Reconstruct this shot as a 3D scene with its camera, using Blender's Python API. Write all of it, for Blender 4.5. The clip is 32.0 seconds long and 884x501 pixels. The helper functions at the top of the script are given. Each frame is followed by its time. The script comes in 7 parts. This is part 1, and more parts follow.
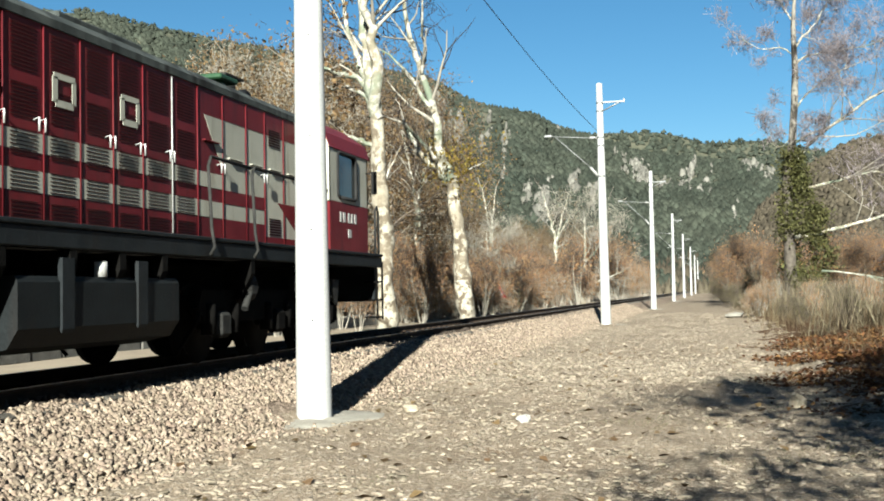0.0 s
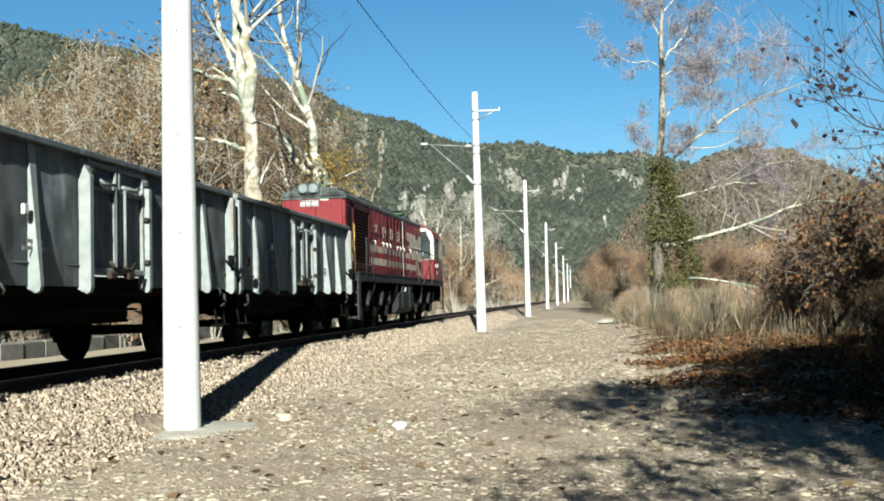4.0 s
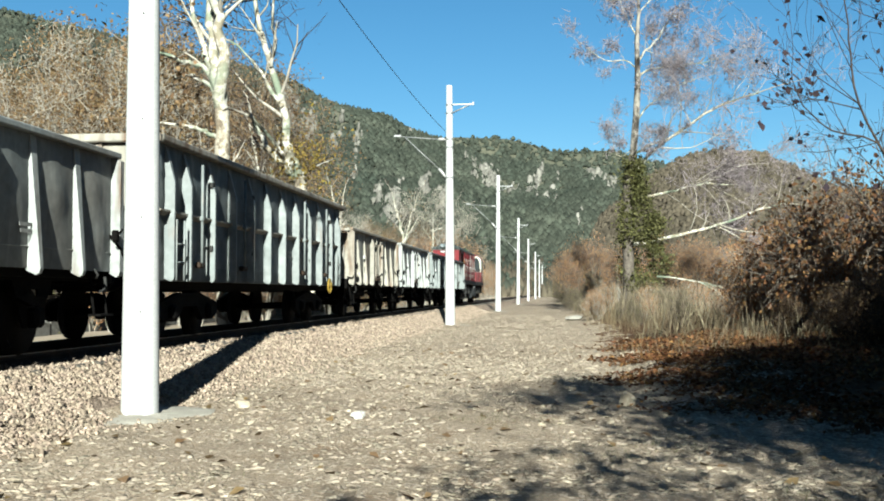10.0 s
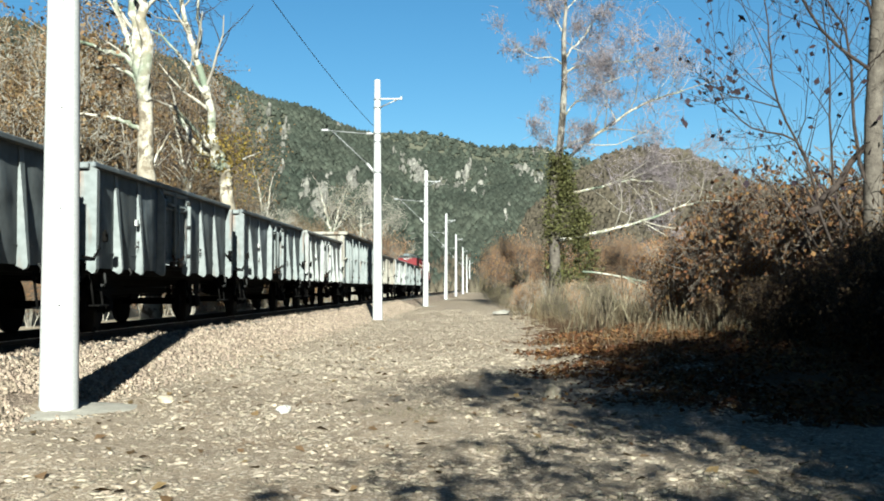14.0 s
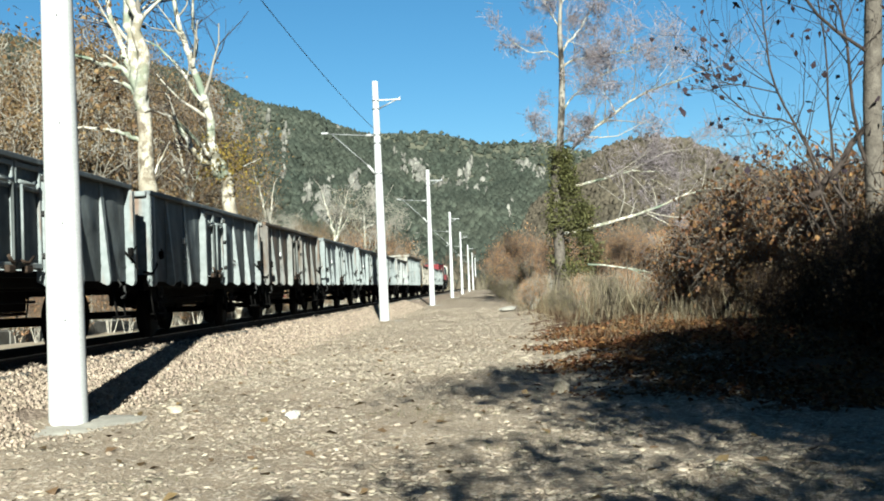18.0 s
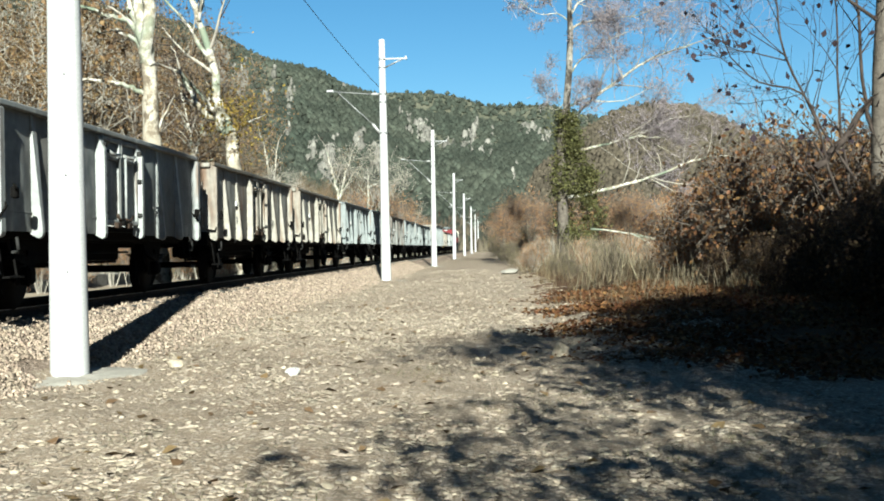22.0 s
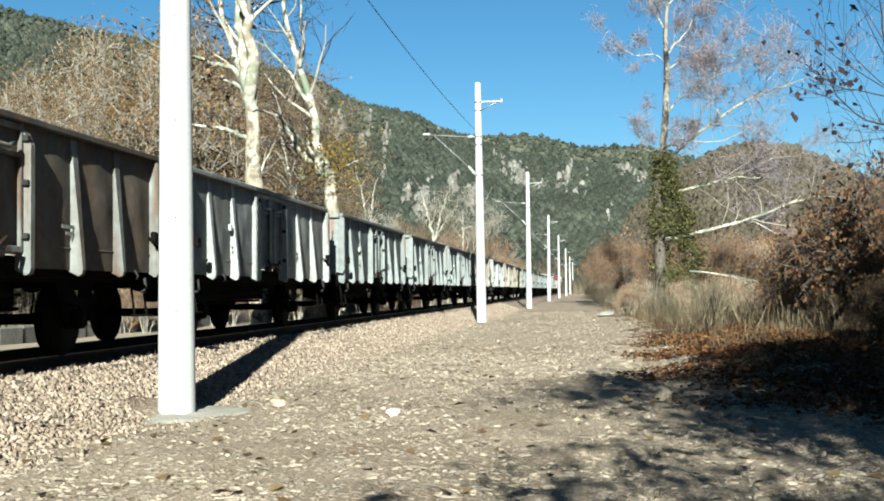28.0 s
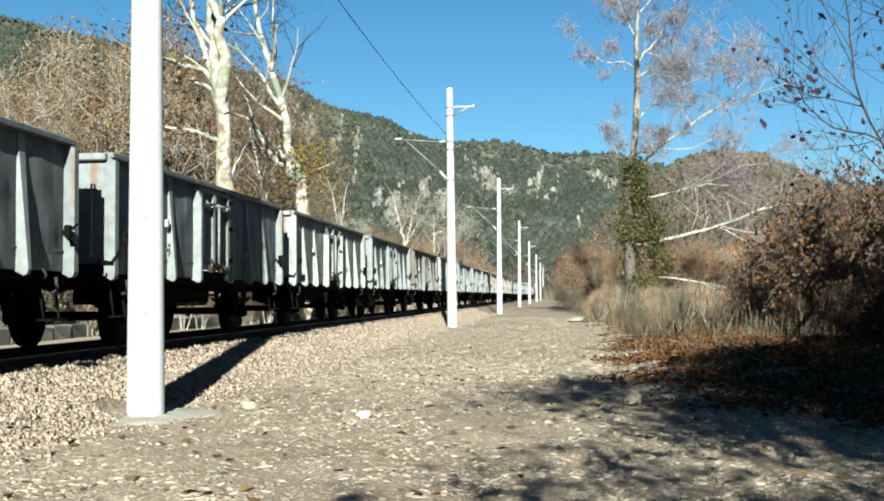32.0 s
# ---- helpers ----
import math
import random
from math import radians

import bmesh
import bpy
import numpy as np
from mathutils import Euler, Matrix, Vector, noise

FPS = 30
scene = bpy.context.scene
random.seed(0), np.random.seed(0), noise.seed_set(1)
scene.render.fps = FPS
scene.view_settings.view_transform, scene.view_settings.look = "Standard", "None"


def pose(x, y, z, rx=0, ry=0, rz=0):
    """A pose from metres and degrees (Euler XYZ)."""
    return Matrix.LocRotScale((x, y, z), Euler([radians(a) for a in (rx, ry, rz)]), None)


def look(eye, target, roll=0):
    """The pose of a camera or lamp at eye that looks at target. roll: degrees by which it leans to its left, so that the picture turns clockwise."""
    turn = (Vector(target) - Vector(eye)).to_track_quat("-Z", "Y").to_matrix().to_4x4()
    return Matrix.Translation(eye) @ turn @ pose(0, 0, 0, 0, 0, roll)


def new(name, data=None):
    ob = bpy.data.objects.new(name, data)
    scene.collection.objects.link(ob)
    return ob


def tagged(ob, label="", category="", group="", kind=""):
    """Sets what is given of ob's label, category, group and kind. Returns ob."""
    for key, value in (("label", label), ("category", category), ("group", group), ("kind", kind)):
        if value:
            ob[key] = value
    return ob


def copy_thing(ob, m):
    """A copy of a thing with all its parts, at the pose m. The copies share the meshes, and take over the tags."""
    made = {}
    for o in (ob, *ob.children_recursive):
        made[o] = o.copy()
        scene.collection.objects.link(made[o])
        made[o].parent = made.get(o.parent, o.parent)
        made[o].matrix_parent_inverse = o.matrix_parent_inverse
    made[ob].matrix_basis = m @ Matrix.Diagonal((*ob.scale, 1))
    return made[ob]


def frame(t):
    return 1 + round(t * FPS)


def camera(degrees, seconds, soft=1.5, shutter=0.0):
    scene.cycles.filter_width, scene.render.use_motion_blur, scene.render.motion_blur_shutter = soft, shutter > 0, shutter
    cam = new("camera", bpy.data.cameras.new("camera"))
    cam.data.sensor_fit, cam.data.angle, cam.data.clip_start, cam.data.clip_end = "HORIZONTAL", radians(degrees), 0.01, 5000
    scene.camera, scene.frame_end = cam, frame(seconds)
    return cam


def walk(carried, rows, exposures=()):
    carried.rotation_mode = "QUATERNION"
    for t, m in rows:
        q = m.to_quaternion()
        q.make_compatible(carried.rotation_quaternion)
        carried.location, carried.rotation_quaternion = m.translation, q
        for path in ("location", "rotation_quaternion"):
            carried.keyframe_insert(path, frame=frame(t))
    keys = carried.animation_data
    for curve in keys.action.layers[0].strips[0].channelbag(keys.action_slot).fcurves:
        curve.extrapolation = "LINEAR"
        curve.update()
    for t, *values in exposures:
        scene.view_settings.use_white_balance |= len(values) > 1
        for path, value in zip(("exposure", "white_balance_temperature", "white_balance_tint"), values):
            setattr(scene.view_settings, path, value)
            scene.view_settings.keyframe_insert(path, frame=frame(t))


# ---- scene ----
cam = camera(45.52, 32.0, soft=1.9)
PATH = [
    (0, (-0.073, -0.216, 1.578), (-5.066, 19.134, 2.390), -1.13),
    (0.5, (-0.051, -0.251, 1.588), (-4.529, 19.230, 2.260), 0.03),
    (1, (-0.044, -0.266, 1.559), (-3.725, 19.385, 2.114), -0.44),
    (1.5, (-0.075, -0.153, 1.583), (-3.397, 19.563, 2.063), -0.54),
    (2, (-0.054, -0.079, 1.555), (-2.827, 19.723, 1.995), -1.14),
    (2.5, (-0.071, -0.030, 1.551), (-2.905, 19.765, 1.959), -1.55),
    (3, (-0.111, -0.006, 1.541), (-2.597, 19.824, 2.319), -1.68),
    (3.5, (-0.128, -0.000, 1.536), (-2.863, 19.789, 2.487), -1.54),
    (5.5, (-0.032, 0.087, 1.492), (-2.494, 19.928, 2.002), -0.90),
    (6, (-0.034, 0.067, 1.485), (-2.727, 19.882, 1.830), -1.56),
    (6.5, (-0.030, 0.074, 1.470), (-2.232, 19.950, 1.825), -0.14),
    (7, (-0.020, 0.085, 1.487), (-1.829, 20.003, 1.605), -1.65),
    (7.5, (-0.030, 0.094, 1.499), (-2.537, 19.931, 1.939), -1.94),
    (8, (-0.017, 0.072, 1.496), (-2.348, 19.926, 2.124), -2.13),
    (8.5, (-0.006, 0.017, 1.487), (-2.555, 19.849, 1.927), 0.23),
    (9, (-0.006, 0.020, 1.505), (-2.421, 19.854, 2.379), 0.38),
    (9.5, (0.006, -0.003, 1.516), (-2.294, 19.840, 2.500), 0.51),
    (10, (0.017, 0.005, 1.503), (-2.172, 19.868, 2.300), 0.01),
    (10.5, (0.012, 0.014, 1.499), (-2.371, 19.865, 2.010), 0.11),
    (11, (0.025, 0.033, 1.495), (-1.888, 19.933, 2.056), 0.41),
    (11.5, (0.023, 0.031, 1.482), (-1.462, 19.969, 2.014), 0.15),
    (12, (0.047, 0.041, 1.503), (-2.321, 19.899, 1.273), -1.85),
    (12.5, (0.025, 0.027, 1.466), (-1.442, 19.973, 1.612), -0.54),
    (13, (0.035, 0.034, 1.492), (-1.453, 19.978, 1.351), -0.42),
    (13.5, (0.034, 0.035, 1.499), (-0.714, 20.020, 1.767), -1.19),
    (14, (0.024, 0.023, 1.478), (-0.801, 19.993, 2.188), 0.02),
    (14.5, (0.017, 0.063, 1.485), (-0.992, 20.023, 2.233), 0.86),
    (16.5, (0.062, 0.012, 1.496), (-0.891, 19.969, 2.389), -1.29),
    (17, (0.058, 0.008, 1.488), (-0.694, 19.980, 2.239), -2.55),
    (17.5, (0.062, 0.011, 1.479), (-0.989, 19.973, 2.132), -2.43),
    (18, (0.055, 0.020, 1.487), (-0.865, 19.987, 2.171), -2.30),
    (18.5, (0.047, 0.018, 1.483), (-0.805, 19.986, 2.205), -0.67),
    (19, (0.029, 0.033, 1.476), (-0.963, 19.996, 2.184), -0.79),
    (19.5, (0.046, 0.011, 1.482), (-1.166, 19.962, 2.183), -0.38),
    (20, (0.054, 0.013, 1.480), (-1.056, 19.970, 2.181), -0.70),
    (20.5, (0.046, 0.021, 1.479), (-1.225, 19.977, 1.838), -0.92),
    (21, (0.053, 0.011, 1.488), (-1.427, 19.948, 2.069), -0.69),
    (21.5, (0.055, 0.017, 1.497), (-1.243, 19.971, 1.904), -0.33),
    (22, (0.057, 0.019, 1.487), (-0.936, 19.994, 1.434), -0.92),
    (22.5, (0.057, 0.026, 1.507), (-1.395, 19.968, 1.060), -0.94),
    (23, (0.042, 0.025, 1.487), (-1.358, 19.975, 1.691), -0.54),
    (23.5, (0.033, 0.015, 1.504), (-2.092, 19.898, 1.847), -1.10),
    (24, (0.027, -0.027, 1.469), (-2.465, 19.776, 2.738), -0.40),
    (24.5, (-0.015, -0.015, 1.477), (-3.532, 19.651, 2.414), 0.59),
    (25, (0.020, -0.013, 1.479), (-3.221, 19.722, 1.387), -0.94),
    (25.5, (-0.003, -0.021, 1.487), (-2.572, 19.801, 2.191), 0.20),
    (26, (0.013, -0.010, 1.490), (-2.600, 19.805, 2.203), -0.32),
    (26.5, (0.004, 0.010, 1.484), (-2.652, 19.816, 2.283), -0.15),
    (28.5, (-0.021, 0.007, 1.479), (-2.825, 19.795, 2.244), -0.93),
    (29, (-0.021, -0.005, 1.471), (-3.010, 19.752, 2.310), -0.56),
    (29.5, (-0.021, 0.004, 1.469), (-2.996, 19.768, 2.212), -0.31),
    (30, (-0.030, -0.016, 1.446), (-2.945, 19.760, 2.098), -0.36),
    (30.5, (-0.011, 0.012, 1.472), (-2.954, 19.782, 2.161), -0.07),
    (31, (-0.018, 0.021, 1.478), (-2.978, 19.798, 1.795), -0.75),
    (31.5, (-0.011, 0.015, 1.487), (-2.966, 19.786, 2.103), -0.47),
    (32, (-0.030, 0.000, 1.443), (-2.230, 19.860, 2.311), -0.46),
]
walk(cam, [(t, look(eye, target, roll)) for t, eye, target, roll in PATH],
     [(0, 2.4, 6150, 3), (3, 2.4, 6050, 1), (6, 2.4, 5950, 0), (32, 2.4, 5950, 0)])

# ---- light ----
SUN_AZ, SUN_EL = 8.3, 24.0        # degrees: shadows run this far left of +y; height of the sun
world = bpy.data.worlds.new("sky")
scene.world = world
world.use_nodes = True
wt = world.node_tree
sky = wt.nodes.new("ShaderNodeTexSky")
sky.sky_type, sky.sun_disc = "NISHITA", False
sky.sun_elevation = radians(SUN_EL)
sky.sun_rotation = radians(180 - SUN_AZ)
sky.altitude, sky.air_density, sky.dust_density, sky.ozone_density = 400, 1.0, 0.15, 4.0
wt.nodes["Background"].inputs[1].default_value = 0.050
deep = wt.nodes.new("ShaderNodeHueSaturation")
# Value dims the sky and weakens its fill; the strength above stays at 0.050
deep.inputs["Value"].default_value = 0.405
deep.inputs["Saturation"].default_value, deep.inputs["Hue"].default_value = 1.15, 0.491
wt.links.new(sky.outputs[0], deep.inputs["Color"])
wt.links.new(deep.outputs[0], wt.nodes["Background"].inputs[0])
sun = new("sun", bpy.data.lights.new("sun", "SUN"))
sun.data.energy, sun.data.angle, sun.data.color = 5.0, radians(0.53), (1.0, 0.94, 0.83)
ca, sa, ce, se = math.cos(radians(SUN_AZ)), math.sin(radians(SUN_AZ)), math.cos(radians(SUN_EL)), math.sin(radians(SUN_EL))
sun.matrix_world = look((0, 0, 60), (-sa * ce, ca * ce, 60 - se))

# ---- materials ----
def material(name, c1, c2, scale=3.0, rough=0.8, metal=0.0, bump=0.15, fine=40.0, vary=0.0, by="object",
             streak=None, streak_amount=0.5, stretch=(1, 1, 1), leaf=0.0, contrast=0.28, spec=0.2, dirt=None):
    """A two-scale surface: broad mottling between c1 and c2, fine grain, relief; streaks or dirt of a second colour; variation from piece to piece."""
    m = bpy.data.materials.new(name)
    m.use_nodes = True
    n, ln = m.node_tree.nodes, m.node_tree.links
    bsdf = n["Principled BSDF"]
    co = n.new("ShaderNodeTexCoord")
    mp = n.new("ShaderNodeMapping")
    mp.inputs["Scale"].default_value = stretch
    ln.new(co.outputs["Object"], mp.inputs["Vector"])
    a = n.new("ShaderNodeTexNoise")
    a.inputs["Scale"].default_value, a.inputs["Detail"].default_value, a.inputs["Roughness"].default_value = scale, 6, 0.62
    b = n.new("ShaderNodeTexNoise")
    b.inputs["Scale"].default_value, b.inputs["Detail"].default_value = fine, 4
    for t in (a, b):
        ln.new(mp.outputs[0], t.inputs["Vector"])
    ra = n.new("ShaderNodeMapRange")
    ra.inputs[1].default_value, ra.inputs[2].default_value = 0.5 - contrast * 0.6, 0.5 + contrast * 0.6
    ln.new(a.outputs["Fac"], ra.inputs[0])
    mix = n.new("ShaderNodeMix")
    mix.data_type = "RGBA"
    mix.inputs[6].default_value, mix.inputs[7].default_value = (*c1, 1), (*c2, 1)
    ln.new(ra.outputs[0], mix.inputs[0])
    out = mix.outputs[2]
    if streak:
        ms = n.new("ShaderNodeMapping")
        ms.inputs["Scale"].default_value = (5, 5, 0.7)
        ln.new(co.outputs["Object"], ms.inputs["Vector"])
        s = n.new("ShaderNodeTexNoise")
        s.inputs["Scale"].default_value, s.inputs["Detail"].default_value = 1.0, 7
        ln.new(ms.outputs[0], s.inputs["Vector"])
        r = n.new("ShaderNodeMapRange")
        r.inputs[1].default_value, r.inputs[2].default_value = 0.62 - 0.2 * streak_amount, 0.82 - 0.2 * streak_amount
        ln.new(s.outputs["Fac"], r.inputs[0])
        sm = n.new("ShaderNodeMix")
        sm.data_type = "RGBA"
        sm.inputs[7].default_value = (*streak, 1)
        ln.new(r.outputs[0], sm.inputs[0])
        ln.new(out, sm.inputs[6])
        out = sm.outputs[2]
    if dirt:
        d = n.new("ShaderNodeTexNoise")
        d.inputs["Scale"].default_value, d.inputs["Detail"].default_value = scale * 0.23, 5
        ln.new(mp.outputs[0], d.inputs["Vector"])
        r = n.new("ShaderNodeMapRange")
        r.inputs[1].default_value, r.inputs[2].default_value = 0.48, 0.64
        ln.new(d.outputs["Fac"], r.inputs[0])
        sm = n.new("ShaderNodeMix")
        sm.data_type = "RGBA"
        sm.inputs[7].default_value = (*dirt, 1)
        ln.new(r.outputs[0], sm.inputs[0])
        ln.new(out, sm.inputs[6])
        out = sm.outputs[2]
    rf = n.new("ShaderNodeMapRange")
    rf.inputs[1].default_value, rf.inputs[2].default_value = 0.3, 0.7
    rf.inputs[3].default_value, rf.inputs[4].default_value = 0.82, 1.16
    ln.new(b.outputs["Fac"], rf.inputs[0])
    hsv = n.new("ShaderNodeHueSaturation")
    ln.new(out, hsv.inputs["Color"])
    if vary:
        if by == "island":
            rnd = n.new("ShaderNodeNewGeometry").outputs["Random Per Island"]
        else:
            rnd = n.new("ShaderNodeObjectInfo").outputs["Random"]
        rv = n.new("ShaderNodeMapRange")
        rv.inputs[3].default_value, rv.inputs[4].default_value = 1 - vary, 1 + vary
        ln.new(rnd, rv.inputs[0])
        mul = n.new("ShaderNodeMath")
        mul.operation = "MULTIPLY"
        ln.new(rv.outputs[0], mul.inputs[0])
        ln.new(rf.outputs[0], mul.inputs[1])
        ln.new(mul.outputs[0], hsv.inputs["Value"])
        hv = n.new("ShaderNodeMapRange")
        hv.inputs[3].default_value, hv.inputs[4].default_value = 0.5 + 0.03 * vary, 0.5 - 0.03 * vary
        sc = n.new("ShaderNodeMath")
        sc.operation = "PINGPONG"
        sc.inputs[1].default_value = 0.23
        ln.new(rnd, sc.inputs[0])
        hv.inputs[2].default_value = 0.23
        ln.new(sc.outputs[0], hv.inputs[0])
        ln.new(hv.outputs[0], hsv.inputs["Hue"])
    else:
        ln.new(rf.outputs[0], hsv.inputs["Value"])
    ln.new(hsv.outputs[0], bsdf.inputs["Base Color"])
    bsdf.inputs["Roughness"].default_value, bsdf.inputs["Metallic"].default_value = rough, metal
    bsdf.inputs["Specular IOR Level"].default_value = spec
    if bump:
        bp = n.new("ShaderNodeBump")
        bp.inputs["Strength"].default_value, bp.inputs["Distance"].default_value = min(1.0, bump * 2), 0.02
        ln.new(b.outputs["Fac"], bp.inputs["Height"])
        ln.new(bp.outputs[0], bsdf.inputs["Normal"])
    if leaf:
        tr = n.new("ShaderNodeBsdfTranslucent")
        ln.new(hsv.outputs[0], tr.inputs["Color"])
        ms = n.new("ShaderNodeMixShader")
        ms.inputs[0].default_value = leaf
        ln.new(bsdf.outputs[0], ms.inputs[1])
        ln.new(tr.outputs[0], ms.inputs[2])
        ln.new(ms.outputs[0], n["Material Output"].inputs["Surface"])
    return m


def gravelly(name, soil, sand, stain, stone, pale, sizes, cover, relief=0.6):
    """Earth with gravel in it: soil and sand in broad patches, brown stains, two sizes of half-buried stones that differ one by one."""
    m = bpy.data.materials.new(name)
    m.use_nodes = True
    n, ln = m.node_tree.nodes, m.node_tree.links
    bsdf = n["Principled BSDF"]
    bsdf.inputs["Roughness"].default_value, bsdf.inputs["Specular IOR Level"].default_value = 0.95, 0.06
    co = n.new("ShaderNodeTexCoord").outputs["Object"]

    def noise(scale, detail, lo, hi):
        t = n.new("ShaderNodeTexNoise")
        t.inputs["Scale"].default_value, t.inputs["Detail"].default_value, t.inputs["Roughness"].default_value = scale, detail, 0.65
        ln.new(co, t.inputs["Vector"])
        q = n.new("ShaderNodeMapRange")
        q.inputs[1].default_value, q.inputs[2].default_value = lo, hi
        ln.new(t.outputs["Fac"], q.inputs[0])
        return q.outputs[0]

    def blend(fac, a, b):
        x = n.new("ShaderNodeMix")
        x.data_type = "RGBA"
        for socket, value in ((x.inputs[0], fac), (x.inputs[6], a), (x.inputs[7], b)):
            if isinstance(value, tuple):
                socket.default_value = (*value, 1)
            else:
                ln.new(value, socket)
        return x.outputs[2]

    def times(a, b, how="MULTIPLY"):
        x = n.new("ShaderNodeMath")
        x.operation = how
        for socket, value in zip(x.inputs, (a, b)):
            if isinstance(value, float):
                socket.default_value = value
            else:
                ln.new(value, socket)
        return x.outputs[0]

    colour = blend(noise(0.32, 6, 0.40, 0.60), soil, sand)
    colour = blend(noise(1.1, 7, 0.52, 0.72), colour, stain)
    colour = blend(times(noise(30, 4, 0.35, 0.75), 0.6), colour, tuple(0.55 * c for c in soil))
    height = noise(30, 4, 0.2, 0.8)
    for size, share in zip(sizes, cover):
        vo = n.new("ShaderNodeTexVoronoi")
        vo.voronoi_dimensions = "2D"
        vo.inputs["Scale"].default_value, vo.inputs["Randomness"].default_value = size, 1.0
        ln.new(co, vo.inputs["Vector"])
        sep = n.new("ShaderNodeSeparateColor")
        ln.new(vo.outputs["Color"], sep.inputs[0])
        edge = n.new("ShaderNodeMapRange")
        edge.inputs[1].default_value, edge.inputs[2].default_value = 0.46, 0.34
        ln.new(vo.outputs["Distance"], edge.inputs[0])
        mask = times(edge.outputs[0], times(sep.outputs[0], 1.0 - share, "GREATER_THAN"))
        colour = blend(mask, colour, blend(sep.outputs[1], stone, pale))
        height = times(height, times(mask, 1.2), "ADD")
    ln.new(colour, bsdf.inputs["Base Color"])
    bp = n.new("ShaderNodeBump")
    bp.inputs["Strength"].default_value, bp.inputs["Distance"].default_value = relief, 0.02
    ln.new(height, bp.inputs["Height"])
    ln.new(bp.outputs[0], bsdf.inputs["Normal"])
    return m


RUST = (0.088, 0.051, 0.031)
GROUND = gravelly("gravel_earth", (0.137, 0.106, 0.0747), (0.189, 0.152, 0.112), (0.112, 0.0755, 0.0477), (0.115, 0.0909, 0.0678), (0.262, 0.223, 0.177), (34.0, 15.0), (0.55, 0.42))
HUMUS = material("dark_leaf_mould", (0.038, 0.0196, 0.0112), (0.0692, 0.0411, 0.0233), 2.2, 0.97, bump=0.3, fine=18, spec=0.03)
BALLAST_BED = gravelly("ballast_bed", (0.115, 0.0862, 0.0647), (0.158, 0.123, 0.0939), (0.077, 0.0539, 0.04), (0.115, 0.0862, 0.0655), (0.254, 0.204, 0.162), (22.0, 13.0), (0.75, 0.7), 0.9)
# ballast under the train: its shade is mixed into these two dark colours
SHADE_STONE = material("train_shade_stone", (0.030, 0.024, 0.019), (0.062, 0.050, 0.040), 5, 0.9, bump=0.2, fine=30, vary=0.3, by="island", spec=0.06)
SHADE_BED = material("train_shade_bed", (0.026, 0.021, 0.017), (0.055, 0.044, 0.036), 4, 0.95, bump=0.4, fine=25, spec=0.05)
STONE = material("ballast_stone", (0.108, 0.0816, 0.0616), (0.202, 0.165, 0.129), 5, 0.9, bump=0.2, fine=30, vary=0.36, by="island", spec=0.06)
PEBBLE = material("pale_pebble", (0.115, 0.0924, 0.0678), (0.196, 0.168, 0.132), 6, 0.9, bump=0.2, fine=30, vary=0.38, by="island", spec=0.06)
WHITE_ROCK = material("white_rock", (0.244, 0.232, 0.208), (0.306, 0.299, 0.275), 6, 0.85, bump=0.35, fine=25)
CONCRETE = material("painted_concrete", (0.227, 0.23, 0.227), (0.256, 0.257, 0.256), 1.6, 0.62, bump=0.05, fine=60, streak=(0.177, 0.178, 0.177), streak_amount=0.15)
SLAB = material("footing_concrete", (0.152, 0.14, 0.117), (0.2, 0.189, 0.161), 3, 0.9, bump=0.3, fine=30)
STEEL = material("galvanised_steel", (0.116, 0.119, 0.121), (0.161, 0.163, 0.166), 8, 0.5, 0.4, 0.05, 60)
PORCELAIN = material("white_insulator", (0.161, 0.161, 0.156), (0.188, 0.188, 0.183), 8, 0.3, 0, 0.0, 60)
CABLE = material("dark_cable", (0.0123, 0.0136, 0.0148), (0.0253, 0.0259, 0.0277), 20, 0.6, 0.3, 0.0, 60)
RAIL = material("rusty_rail", (0.0134, 0.00893, 0.00625), (0.0268, 0.0183, 0.0129), 4, 0.8, 0.1, 0.15, 60, spec=0.1)
RAIL_HEAD = material("worn_rail_head", (0.0909, 0.0878, 0.0847), (0.128, 0.125, 0.122), 3, 0.35, 0.85, 0.03, 60)
# concrete at half its tone, as it lies in the train's shade
SLEEPER = material("concrete_sleeper", (0.0396, 0.0357, 0.0304), (0.0575, 0.053, 0.0454), 5, 0.9, bump=0.2, fine=40, vary=0.15)
PAINTS = [
    material("grey_green_paint", (0.0801, 0.0909, 0.0901), (0.105, 0.114, 0.112), 1.4, 0.62, 0.0, 0.03, 8, 0.10, streak=RUST, streak_amount=0.16),
    material("pale_grey_paint", (0.125, 0.132, 0.128), (0.155, 0.161, 0.156), 1.5, 0.6, 0.0, 0.03, 8, 0.12, streak=(0.067, 0.0456, 0.0303), streak_amount=0.42),
    material("cream_grey_paint", (0.122, 0.115, 0.0955), (0.146, 0.138, 0.119), 1.5, 0.65, 0.0, 0.03, 8, 0.10, streak=(0.0608, 0.038, 0.0228), streak_amount=0.7),
    material("dark_grey_paint", (0.0638, 0.0683, 0.0652), (0.0939, 0.097, 0.0909), 1.3, 0.65, 0.0, 0.03, 8, 0.10, streak=(0.0456, 0.0303, 0.0196), streak_amount=0.85),
]
